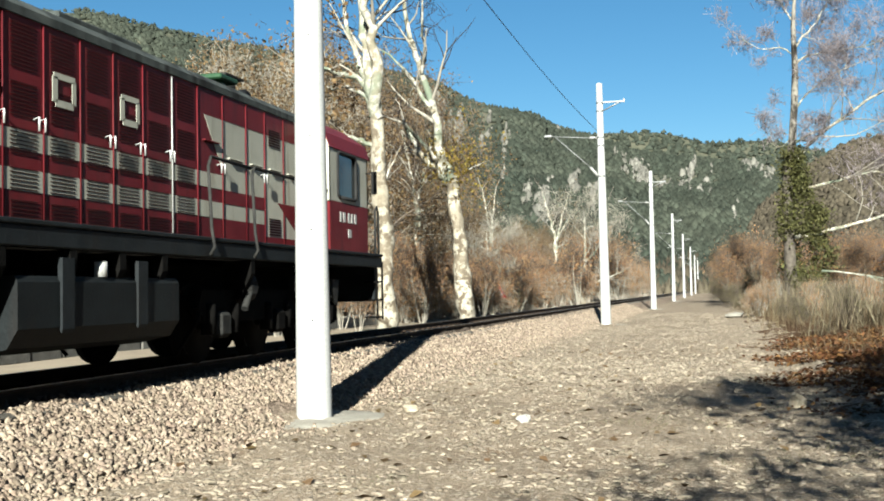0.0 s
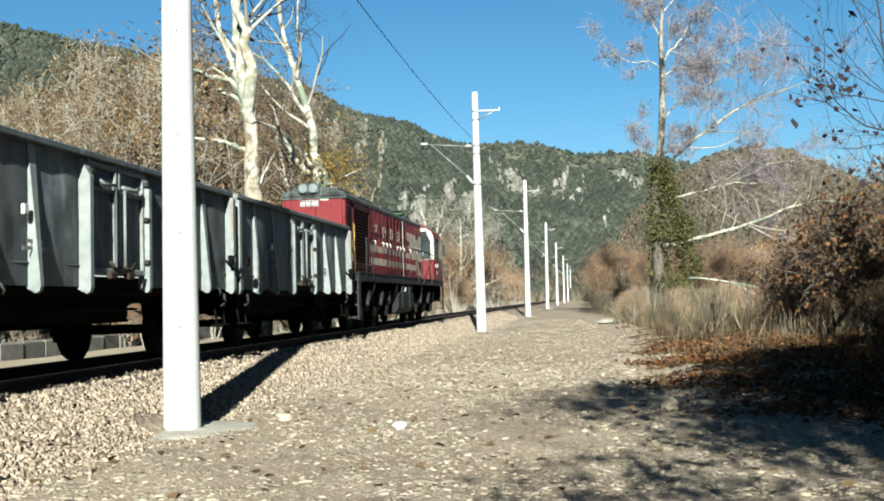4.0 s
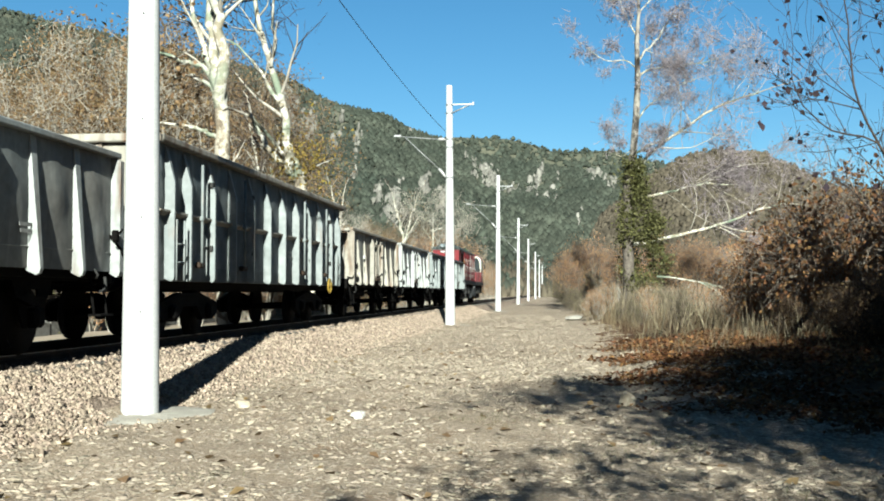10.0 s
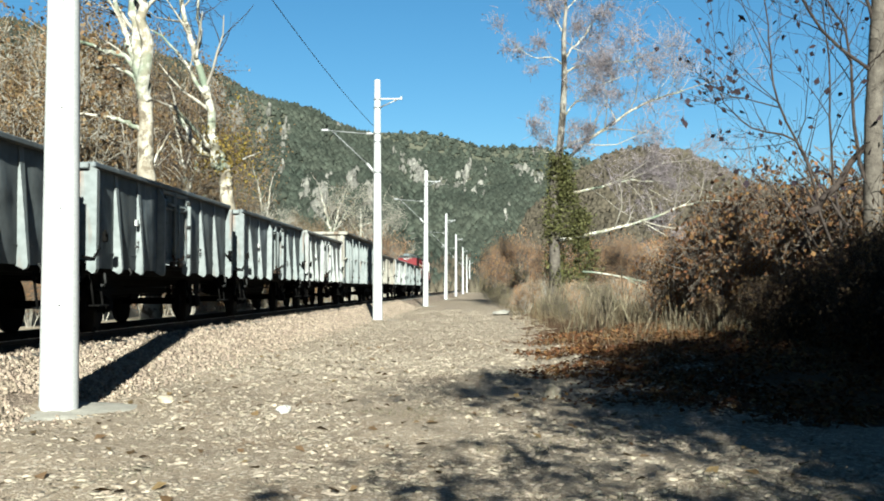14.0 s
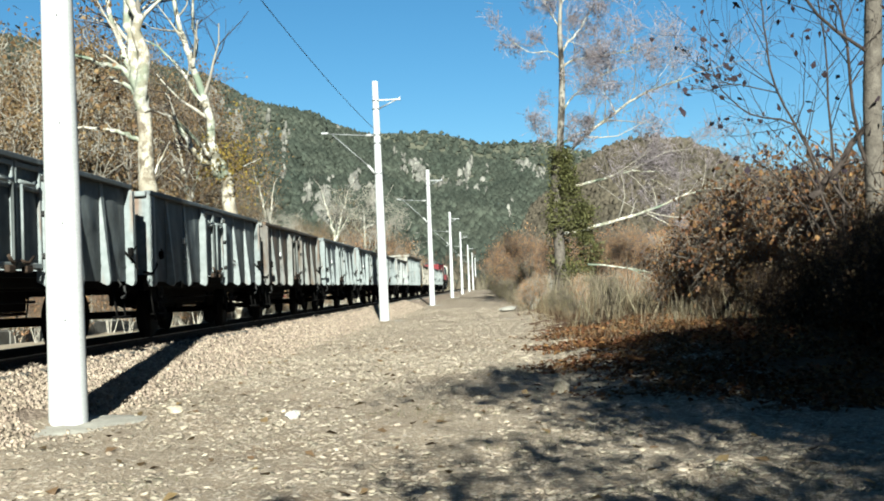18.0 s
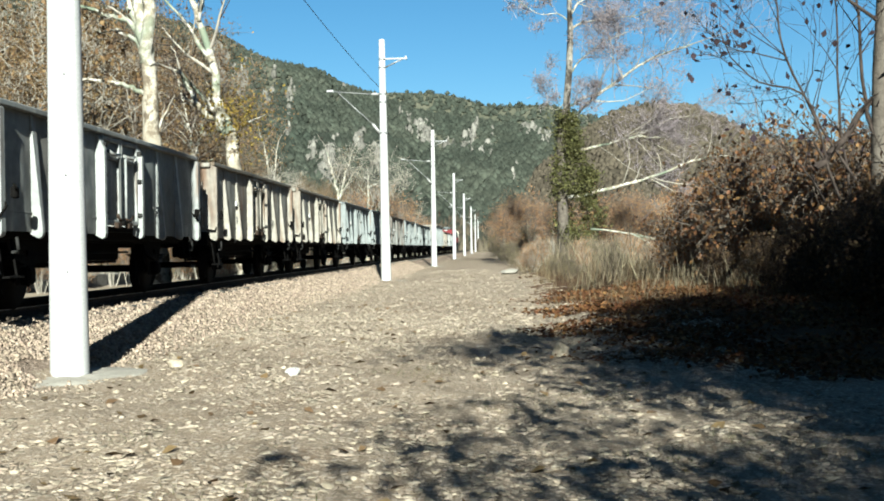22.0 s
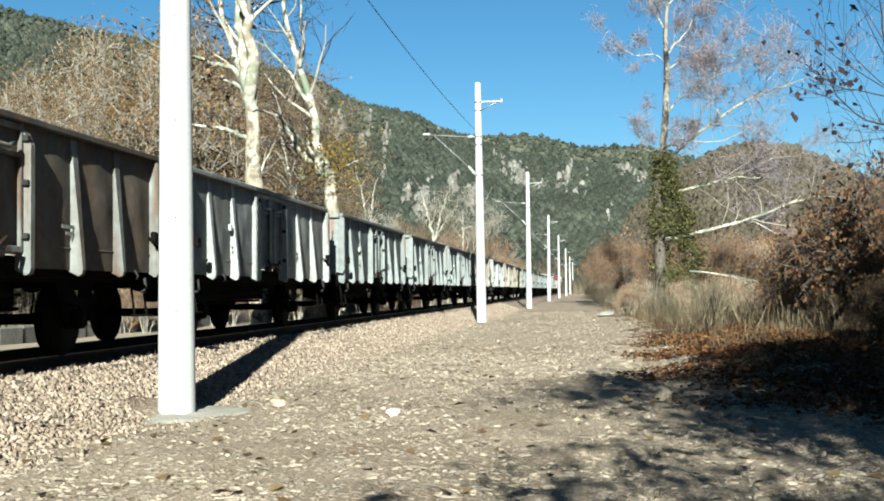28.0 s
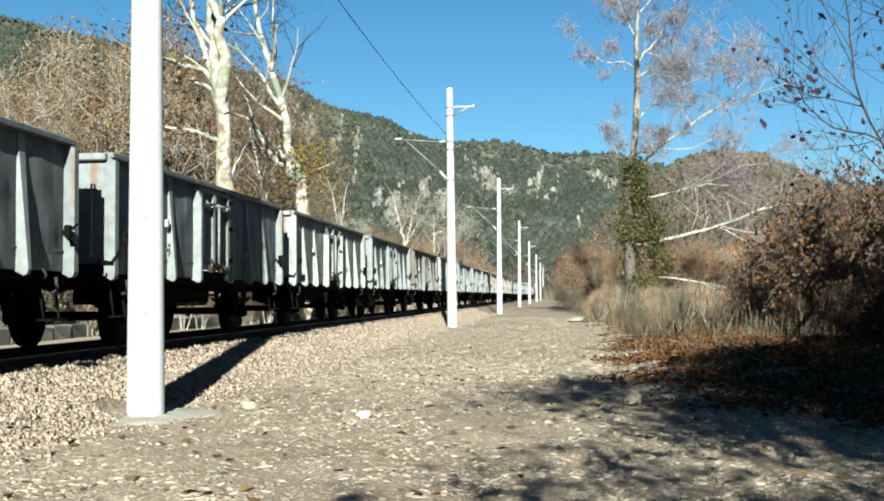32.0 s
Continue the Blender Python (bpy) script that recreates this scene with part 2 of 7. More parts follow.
# plates darker than the stanchion paint: the ribs' shade is put into their colour
PANELS = [
    material("grey_side_plate", (0.0295, 0.0372, 0.0433), (0.0668, 0.0766, 0.0815), 1.8, 0.6, 0.0, 0.03, 8, 0.22, streak=(0.123, 0.132, 0.127), streak_amount=0.45, dirt=(0.0491, 0.054, 0.054), spec=0.1),
    material("pale_side_plate", (0.0655, 0.0718, 0.0718), (0.126, 0.135, 0.132), 1.8, 0.6, 0.0, 0.03, 8, 0.22, streak=(0.176, 0.176, 0.164), streak_amount=0.5, dirt=(0.0857, 0.0832, 0.0756), spec=0.1),
    material("stained_side_plate", (0.0708, 0.0659, 0.055), (0.123, 0.114, 0.0963), 1.8, 0.65, 0.0, 0.03, 8, 0.2, streak=(0.0836, 0.054, 0.0344), streak_amount=0.7, dirt=(0.0983, 0.0963, 0.0864), spec=0.1),
    material("rusty_side_plate", (0.0295, 0.0305, 0.0295), (0.0648, 0.0648, 0.0589), 1.6, 0.7, 0.0, 0.03, 8, 0.2, streak=(0.0836, 0.0511, 0.0315), streak_amount=0.8, dirt=(0.054, 0.0423, 0.0333), spec=0.1),
]
# underframe and wheels near black: shade below the train is in these colours
UNDER = material("shade_black_underframe", (0.00123, 0.00111, 0.000984), (0.0032, 0.00296, 0.00271), 5, 0.95, 0.0, 0.2, 40, spec=0.06)
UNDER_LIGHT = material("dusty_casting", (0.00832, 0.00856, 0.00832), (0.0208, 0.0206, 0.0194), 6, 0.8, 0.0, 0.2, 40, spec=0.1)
TYRE = material("shaded_wheel_steel", (0.00185, 0.00169, 0.00154), (0.00462, 0.004, 0.0037), 8, 0.9, 0.0, 0.1, 40, spec=0.08)
YELLOW = material("yellow_paint", (0.121, 0.0759, 0.00893), (0.161, 0.112, 0.0179), 8, 0.6, 0, 0.05, 40)
RED = material("loco_red_paint", (0.060, 0.0062, 0.0085), (0.084, 0.0105, 0.0130), 1.5, 0.5, 0.0, 0.02, 140, 0.06, streak=(0.040, 0.0080, 0.0090), streak_amount=0.4, spec=0.08)
DARK_RED = material("dark_red_paint", (0.0118, 0.00157, 0.00196), (0.0215, 0.00313, 0.00353), 2.0, 0.6, 0.0, 0.04, 90, streak=(0.00983, 0.00313, 0.00313), streak_amount=0.5, spec=0.08)
CREAM = material("loco_cream_paint", (0.216, 0.213, 0.178), (0.254, 0.251, 0.213), 1.5, 0.55, 0, 0.02, 140, 0.05, streak=(0.139, 0.124, 0.0951), streak_amount=0.25, spec=0.12)
ROOF = material("sooty_grey_roof", (0.0187, 0.0227, 0.0227), (0.0503, 0.0563, 0.0536), 2.5, 0.9, 0, 0.1, 90, streak=(0.00939, 0.00939, 0.00939), streak_amount=0.7, spec=0.1)
# frame and tank: blue-grey sunk almost to black for the shade they hang in
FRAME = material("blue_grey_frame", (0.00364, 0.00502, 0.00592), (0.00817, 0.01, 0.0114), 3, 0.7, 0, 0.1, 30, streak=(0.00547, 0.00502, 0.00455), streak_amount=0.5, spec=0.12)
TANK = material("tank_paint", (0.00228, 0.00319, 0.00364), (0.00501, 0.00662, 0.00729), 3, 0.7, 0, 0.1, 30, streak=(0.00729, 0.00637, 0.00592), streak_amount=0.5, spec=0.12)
SLOT = material("dark_louvre_slot", (0.0115, 0.00432, 0.00432), (0.0245, 0.00864, 0.00864), 10, 0.95, 0, 0.0, 40, spec=0.05)
HANDLE = material("bright_handle", (0.256, 0.256, 0.249), (0.301, 0.301, 0.293), 10, 0.35, 0.3, 0.0, 40)
WHITE = material("white_lettering", (0.225, 0.222, 0.213), (0.255, 0.252, 0.243), 6, 0.6, 0, 0.0, 40)
STENCIL = material("faded_stencil", (0.0893, 0.0893, 0.0847), (0.134, 0.134, 0.127), 6, 0.7, 0, 0.0, 40)
SIGN_RED = material("sign_red", (0.152, 0.00893, 0.00893), (0.176, 0.0152, 0.0152), 6, 0.5, 0, 0.0, 40)
GREEN = material("green_exhaust_paint", (0.00893, 0.0303, 0.0139), (0.0183, 0.0456, 0.0214), 8, 0.5, 0.1, 0.05, 40)
DARK = material("soot_black", (0.00512, 0.00512, 0.00512), (0.0128, 0.0128, 0.0128), 8, 0.8, 0, 0.05, 40)
GLASS = material("cab_glass", (0.01, 0.013, 0.014), (0.022, 0.027, 0.028), 2, 0.08, 0, 0.0, 10, spec=0.45)
LENS = material("lamp_lens", (0.107, 0.124, 0.131), (0.143, 0.162, 0.167), 8, 0.08, 0.3, 0.0, 40, spec=0.8)
BARK_WHITE = material("plane_bark", (0.121, 0.105, 0.0759), (0.268, 0.256, 0.223), 3.2, 0.85, bump=0.3, fine=20, contrast=0.10, dirt=(0.077, 0.0939, 0.067))
TRUNK_PLANE = material("mottled_plane_trunk", (0.062, 0.049, 0.034), (0.215, 0.198, 0.160), 3.4, 0.88, bump=0.4, fine=16, contrast=0.075, dirt=(0.120, 0.102, 0.075))
BARK = material("grey_bark", (0.0342, 0.0285, 0.0227), (0.0682, 0.0595, 0.0489), 5, 0.9, bump=0.4, fine=25)
IVY_BARK = material("blotched_trunk", (0.0201, 0.0169, 0.0139), (0.134, 0.125, 0.107), 1.6, 0.85, bump=0.3, fine=20, contrast=0.10, stretch=(1, 1, 0.5))
TWIG = material("grey_twig", (0.0536, 0.0429, 0.0335), (0.0963, 0.0793, 0.0638), 5, 0.9, bump=0.0, vary=0.2, by="island")
BRUSH = material("dry_stem", (0.0573, 0.047, 0.0302), (0.121, 0.102, 0.0706), 5, 0.9, bump=0.0, vary=0.45, by="island", spec=0.08)
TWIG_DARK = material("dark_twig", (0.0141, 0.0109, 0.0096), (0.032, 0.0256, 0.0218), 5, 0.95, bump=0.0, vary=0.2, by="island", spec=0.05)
TWIG_MAUVE = material("mauve_twig", (0.0886, 0.0755, 0.0801), (0.146, 0.127, 0.132), 5, 0.9, bump=0.0, vary=0.3, by="island", spec=0.08)
PALE_STEM = material("pale_stem", (0.133, 0.122, 0.1), (0.189, 0.173, 0.146), 5, 0.9, bump=0.0, vary=0.2, by="island")
LEAF_BROWN = material("dry_brown_leaf", (0.0793, 0.0487, 0.0228), (0.128, 0.0832, 0.0411), 1.0, 0.8, bump=0.0, vary=0.5, by="island", leaf=0.25)
LEAF_TAN = material("tan_leaf", (0.067, 0.0434, 0.021), (0.119, 0.0801, 0.0424), 1.0, 0.85, bump=0.0, vary=0.4, by="island", leaf=0.25, spec=0.06)
LEAF_YELLOW = material("yellow_leaf", (0.0805, 0.0555, 0.0107), (0.126, 0.0937, 0.0268), 1.5, 0.8, bump=0.0, vary=0.45, by="island", leaf=0.3, spec=0.06)
LEAF_RED = material("russet_leaf", (0.142, 0.0755, 0.0354), (0.231, 0.135, 0.0693), 1.0, 0.85, bump=0.0, vary=0.45, by="island", leaf=0.25, spec=0.1)
# brown leaf darkened in its colour, for the thicket that stands in shade
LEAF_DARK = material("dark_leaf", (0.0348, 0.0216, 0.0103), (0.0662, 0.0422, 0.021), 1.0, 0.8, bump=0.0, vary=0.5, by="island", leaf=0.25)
# plum leaf taken near black, so the crown reads as shaded against the sky
LEAF_PURPLE = material("shaded_plum_leaf", (0.00896, 0.00704, 0.00896), (0.0205, 0.0141, 0.0166), 1.0, 0.8, bump=0.0, vary=0.4, by="island", spec=0.05)
LEAF_RUST = material("rust_leaf", (0.0655, 0.0327, 0.0139), (0.112, 0.0616, 0.0289), 1.0, 0.85, bump=0.0, vary=0.5, by="island", leaf=0.3, spec=0.08)
LEAF_OLIVE = material("olive_leaf", (0.0551, 0.0494, 0.0203), (0.11, 0.0955, 0.0464), 1.0, 0.8, bump=0.0, vary=0.5, by="island", leaf=0.25)
IVY = material("ivy_leaf", (0.0277, 0.0295, 0.00801), (0.0581, 0.0558, 0.0188), 1.0, 0.7, bump=0.0, vary=0.35, by="island", leaf=0.2)
GRASS = material("dry_grass", (0.0586, 0.043, 0.0246), (0.103, 0.0801, 0.0491), 1.0, 0.9, bump=0.0, vary=0.4, by="island", leaf=0.2, spec=0.08)
GRASS_GREEN = material("green_grass", (0.0303, 0.0367, 0.0107), (0.0576, 0.0576, 0.0214), 1.0, 0.8, bump=0.0, vary=0.35, by="island", leaf=0.2)
LITTER = material("leaf_litter", (0.047, 0.0188, 0.00832), (0.0939, 0.0494, 0.0216), 1.0, 0.9, bump=0.0, vary=0.55, by="island", leaf=0.1, spec=0.05)
HILL = material("hillside_scrub", (0.0346, 0.0379, 0.0248), (0.0629, 0.0614, 0.0428), 0.02, 0.95, bump=0.3, fine=0.3, contrast=0.3)
HILL_BROWN = material("bare_hillside", (0.029, 0.0255, 0.0183), (0.0469, 0.0397, 0.0286), 0.03, 0.95, bump=0.3, fine=0.3, spec=0.05)
# greyed green: the haze of distance is mixed into this colour
PINE = material("pine_wood", (0.017, 0.0207, 0.0161), (0.0312, 0.0349, 0.0266), 0.02, 0.95, bump=0.0, fine=0.4, vary=0.3, by="island", spec=0.05)
BROWN_WOOD = material("bare_wood", (0.0305, 0.026, 0.0192), (0.0516, 0.0437, 0.0314), 0.02, 0.95, bump=0.0, fine=0.4, vary=0.14, by="island", spec=0.05)
CLIFF = material("pale_cliff", (0.0573, 0.0555, 0.0482), (0.108, 0.104, 0.0916), 0.05, 0.95, bump=0.6, fine=0.5, vary=0.3, by="island", spec=0.05)
ROADDUST = material("pale_road_dust", (0.142, 0.115, 0.0832), (0.189, 0.158, 0.117), 1.2, 0.95, bump=0.2, fine=20)
WALLSTONE = material("grey_wall_stone", (0.0619, 0.0582, 0.0508), (0.0909, 0.087, 0.0778), 3, 0.9, bump=0.4, fine=15, vary=0.2)

# ---- mesh tools ----
class Mesh:
    """Gathers vertices and faces of one mesh."""

    def __init__(self):
        self.v, self.f, self.s = [], [], []

    def add(self, verts, faces, smooth=False):
        k = len(self.v)
        self.v += [tuple(p) for p in verts]
        self.f += [tuple(k + i for i in face) for face in faces]
        self.s += [smooth] * len(faces)
        return self

    def box(self, c, s, bevel=0.0, turn=None):
        """A box about c with sizes s; bevel chamfers its edges; turn is a 3x3 or 4x4 matrix about c."""
        hx, hy, hz = s[0] / 2, s[1] / 2, s[2] / 2
        c = Vector(c)
        if bevel:
            b = min(bevel, hx * 0.9, hy * 0.9, hz * 0.9)
            pts, ids = [], {}
            for x in (-1, 1):
                for y in (-1, 1):
                    for z in (-1, 1):
                        for k in range(3):
                            p = [x * (hx - b), y * (hy - b), z * (hz - b)]
                            p[k] += (x, y, z)[k] * b
                            ids[x, y, z, k] = len(pts)
                            pts.append(Vector(p))
            faces = []
            for k in range(3):
                u, w = (k + 1) % 3, (k + 2) % 3
                for sg in (-1, 1):
                    ring = []
                    for a, d in ((-1, -1), (1, -1), (1, 1), (-1, 1)):
                        q = [0, 0, 0]
                        q[k], q[u], q[w] = sg, a, d
                        ring.append(ids[(*q, k)])
                    faces.append(ring if sg > 0 else ring[::-1])
            for k in range(3):
                u, w = (k + 1) % 3, (k + 2) % 3
                for a in (-1, 1):
                    for d in (-1, 1):
                        q0, q1 = [0, 0, 0], [0, 0, 0]
                        q0[k], q0[u], q0[w] = -1, a, d
                        q1[k], q1[u], q1[w] = 1, a, d
                        ring = [ids[(*q0, u)], ids[(*q1, u)], ids[(*q1, w)], ids[(*q0, w)]]
                        faces.append(ring if a * d < 0 else ring[::-1])
            for x in (-1, 1):
                for y in (-1, 1):
                    for z in (-1, 1):
                        ring = [ids[x, y, z, 0], ids[x, y, z, 1], ids[x, y, z, 2]]
                        faces.append(ring if x * y * z > 0 else ring[::-1])
        else:
            pts = [Vector((x * hx, y * hy, z * hz)) for x in (-1, 1) for y in (-1, 1) for z in (-1, 1)]
            faces = [(0, 1, 3, 2), (4, 6, 7, 5), (0, 4, 5, 1), (2, 3, 7, 6), (0, 2, 6, 4), (1, 5, 7, 3)]
        if turn is not None:
            pts = [turn @ p for p in pts]
        return self.add([c + p for p in pts], faces)

    def tube(self, path, radii, n=8, caps=True, smooth=True):
        """A round bar along a path of points, with one radius for each."""
        path = [Vector(p) for p in path]
        if not hasattr(radii, "__len__"):
            radii = [radii] * len(path)
        verts, faces = [], []
        side = None
        for i, p in enumerate(path):
            d = (path[min(i + 1, len(path) - 1)] - path[max(i - 1, 0)]).normalized()
            if side is None:
                side = d.orthogonal().normalized()
            side = (side - d * side.dot(d))
            side = side.normalized() if side.length > 1e-6 else d.orthogonal().normalized()
            up = d.cross(side)
            for k in range(n):
                a = 2 * math.pi * k / n
                verts.append(p + (side * math.cos(a) + up * math.sin(a)) * radii[i])
        for i in range(len(path) - 1):
            for k in range(n):
                a, b = i * n + k, i * n + (k + 1) % n
                faces.append((a, b, b + n, a + n))
        self.add(verts, faces, smooth)
        if caps:
            k = len(self.v) - len(verts)
            self.f += [tuple(k + i for i in range(n))[::-1], tuple(k + len(verts) - n + i for i in range(n))]
            self.s += [False, False]
        return self

    def prism(self, outline, axis, a, b):
        """An outline of 2D points, drawn out along axis 0, 1 or 2 from a to b; the outline's own axes are the other two in order."""
        o = [i for i in range(3) if i != axis]
        verts = []
        for h in (a, b):
            for p, q in outline:
                w = [0, 0, 0]
                w[axis], w[o[0]], w[o[1]] = h, p, q
                verts.append(w)
        n = len(outline)
        faces = [(i, (i + 1) % n, n + (i + 1) % n, n + i) for i in range(n)]
        return self.add(verts, faces + [tuple(range(n))[::-1], tuple(range(n, 2 * n))])

    def mesh(self, name, mat):
        me = bpy.data.meshes.new(name)
        me.from_pydata(self.v, [], self.f)
        me.polygons.foreach_set("use_smooth", self.s)
        for m in mat if isinstance(mat, (list, tuple)) else (mat,):
            me.materials.append(m)
        bm = bmesh.new()
        bm.from_mesh(me)
        bmesh.ops.recalc_face_normals(bm, faces=bm.faces)
        bm.to_mesh(me)
        bm.free()
        return me


def part(name, made, mat, parent=None, label="", at=None):
    """Links a Mesh (or ready mesh data) as one object, under its thing."""
    me = made.mesh(name, mat) if isinstance(made, Mesh) else made
    ob = new(name, me)
    if parent is not None:
        ob.parent = parent
    if at is not None:
        ob.matrix_basis = at if isinstance(at, Matrix) else Matrix.Translation(at)
    if label:
        ob["label"] = label
    return ob


def thing(name, label, category, group="", at=None):
    ob = new(name)
    ob.empty_display_size = 0.2
    if at is not None:
        ob.matrix_basis = at if isinstance(at, Matrix) else Matrix.Translation(at)
    return tagged(ob, label, category, group)


def raw(name, verts, faces, mat, smooth=False):
    """Mesh data straight from arrays, for scattered pieces."""
    me = bpy.data.meshes.new(name)
    verts, faces = np.asarray(verts, np.float32), np.asarray(faces, np.int32)
    k = faces.shape[1]
    me.vertices.add(len(verts))
    me.vertices.foreach_set("co", verts.ravel())
    me.loops.add(faces.size)
    me.loops.foreach_set("vertex_index", faces.ravel())
    me.polygons.add(len(faces))
    me.polygons.foreach_set("loop_start", np.arange(0, faces.size, k, dtype=np.int32))
    if smooth:
        me.polygons.foreach_set("use_smooth", np.ones(len(faces), bool))
    me.update(calc_edges=True)
    me.materials.append(mat)
    return me


def scatter(shape_v, shape_f, places, sizes, rng, squash=(1, 1, 1), tilt=1.0, jitter=0.0):
    """Copies of a small shape at many places, each turned and stretched by chance; returns vertices and faces."""
    sv, sf, places = np.asarray(shape_v, float), np.asarray(shape_f, int), np.asarray(places, float)
    n, k = len(places), len(sv)
    yaw = rng.uniform(0, 2 * np.pi, n)
    tx, ty = rng.normal(0, tilt, n) * 0.5, rng.normal(0, tilt, n) * 0.5
    v = np.repeat(sv[None], n, 0)
    if jitter:
        v = v * (1 + rng.uniform(-jitter, jitter, (n, k, 1)))
    v = v * (np.asarray(squash) * rng.uniform(0.75, 1.3, (n, 3)))[:, None] * np.asarray(sizes).reshape(-1, 1, 1)
    c, s = np.cos(tx)[:, None], np.sin(tx)[:, None]
    v = np.stack([v[..., 0], v[..., 1] * c - v[..., 2] * s, v[..., 1] * s + v[..., 2] * c], -1)
    c, s = np.cos(ty)[:, None], np.sin(ty)[:, None]
    v = np.stack([v[..., 0] * c + v[..., 2] * s, v[..., 1], v[..., 2] * c - v[..., 0] * s], -1)
    c, s = np.cos(yaw)[:, None], np.sin(yaw)[:, None]
    v = np.stack([v[..., 0] * c - v[..., 1] * s, v[..., 0] * s + v[..., 1] * c, v[..., 2]], -1)
    v = v + places[:, None]
    return v.reshape(-1, 3), (sf[None] + (np.arange(n) * k)[:, None, None]).reshape(-1, sf.shape[1])


GOLD = (1 + 5 ** 0.5) / 2
ICO_V = np.array([(-1, GOLD, 0), (1, GOLD, 0), (-1, -GOLD, 0), (1, -GOLD, 0), (0, -1, GOLD), (0, 1, GOLD),
                  (0, -1, -GOLD), (0, 1, -GOLD), (GOLD, 0, -1), (GOLD, 0, 1), (-GOLD, 0, -1), (-GOLD, 0, 1)]) / 1.9
ICO_F = [(0, 11, 5), (0, 5, 1), (0, 1, 7), (0, 7, 10), (0, 10, 11), (1, 5, 9), (5, 11, 4), (11, 10, 2), (10, 7, 6), (7, 1, 8),
         (3, 9, 4), (3, 4, 2), (3, 2, 6), (3, 6, 8), (3, 8, 9), (4, 9, 5), (2, 4, 11), (6, 2, 10), (8, 6, 7), (9, 8, 1)]
DOME_V = [(math.cos(a) * q, math.sin(a) * q, z) for q, z, o in ((1.0, -0.3, 0), (0.72, 0.6, 0.4)) for a in (o, o + 1.3, o + 2.4, o + 3.8, o + 5.1)]
DOME_F = [t for i in range(5) for t in ((i, (i + 1) % 5, 5 + i), ((i + 1) % 5, 5 + (i + 1) % 5, 5 + i))] + [(5, 6, 7), (5, 7, 8), (5, 8, 9)]
CHIP_V = [(1, 0.1, 0.3), (-0.9, 0.2, 0.35), (0.15, 1, -0.2), (-0.1, -0.95, 0.1), (0.1, 0.1, 0.95), (0.4, -0.3, -0.9), (-0.6, 0.6, 0.75)]
CHIP_F = [(0, 2, 6), (0, 6, 4), (6, 1, 4), (2, 1, 6), (1, 3, 4), (3, 0, 4), (2, 0, 5), (1, 2, 5), (3, 1, 5), (0, 3, 5)]
LEAF_V = [(-0.5, 0, 0), (-0.1, -0.36, 0.06), (0.5, 0, -0.05), (-0.1, 0.36, 0.06)]
LEAF_F = [(0, 1, 2, 3)]

# ---- the ground ----
TRACK_X, RAIL_Z = -7.65, 0.70
rng = np.random.default_rng(5)


def smooth(a, b, x):
    u = np.clip((x - a) / (b - a), 0, 1)
    return u * u * (3 - 2 * u)


def ground_z(x, y):
    """Height of the ground: the ballast bank under the track, the low verge, the leafy bank under the trees."""
    x, y = np.asarray(x, float), np.asarray(y, float)
    d = x - TRACK_X
    bank = np.interp(np.abs(d), (0.6, 0.8, 0.95, 1.15, 1.52, 2.05, 2.3, 2.55), (0.48, 0.56, 0.57, 0.51, 0.37, 0.19, 0.09, 0.0))
    far_side = np.where(d < -1.4, 0.16 * smooth(-1.4, -3.2, d), 0)
    z = np.maximum(bank, far_side)
    wob = 0.035 * np.sin(1.7 * x + 0.6 * y) * np.sin(0.9 * y - 0.5 * x) + 0.02 * np.sin(4.1 * x + 1.0) * np.sin(3.3 * y)
    z = z + wob * np.where(np.abs(d) < 2.6, 0.35, 1.0)
    z = z + 0.30 * smooth(2.2, 4.5, x) * smooth(14, 20, y) + 0.10 * smooth(1.2, 2.0, x) * smooth(12.5, 14.5, y)
    return z


def axis_steps(fine_lo, fine_hi, step, lo, hi, growth=1.22):
    a = list(np.arange(fine_lo, fine_hi + step / 2, step))
    s = step
    while a[-1] < hi:
        s *= growth
        a.append(a[-1] + s)
    s = step
    while a[0] > lo:
        s *= growth
        a.insert(0, a[0] - s)
    return np.array(a)


gx, gy = axis_steps(-11, 8, 0.16, -2600, 2600), axis_steps(0, 34, 0.2, -2600, 2600)
GX, GY = np.meshgrid(gx, gy)
GZ = ground_z(GX, GY)
fine = (np.abs(GX) < 12) & (GY > 0) & (GY < 36)
GZ = GZ + np.where(fine, rng.normal(0, 0.010, GX.shape), 0)
nx, ny = len(gx), len(gy)
idx = np.arange(nx * ny).reshape(ny, nx)
faces = np.stack([idx[:-1, :-1], idx[:-1, 1:], idx[1:, 1:], idx[1:, :-1]], -1).reshape(-1, 4)
ground = part("ground", raw("ground", np.stack([GX, GY, GZ], -1).reshape(-1, 3), faces, GROUND, True), None)
ground.data.materials.append(BALLAST_BED)
fc = GX[:-1, :-1].ravel()
fy = GY[:-1, :-1].ravel()
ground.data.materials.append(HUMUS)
ground.data.materials.append(SHADE_BED)
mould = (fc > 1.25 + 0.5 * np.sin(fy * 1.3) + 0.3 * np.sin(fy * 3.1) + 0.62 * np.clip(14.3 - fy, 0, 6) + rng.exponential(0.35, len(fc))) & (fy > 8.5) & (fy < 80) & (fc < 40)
# faces between and beside the rails take the bed darkened for train shade
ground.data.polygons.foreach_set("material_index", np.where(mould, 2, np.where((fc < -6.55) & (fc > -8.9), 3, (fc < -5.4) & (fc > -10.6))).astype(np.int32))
tagged(ground, "dry stony earth with pale gravel and a ballast bank", "ground", kind="structure")

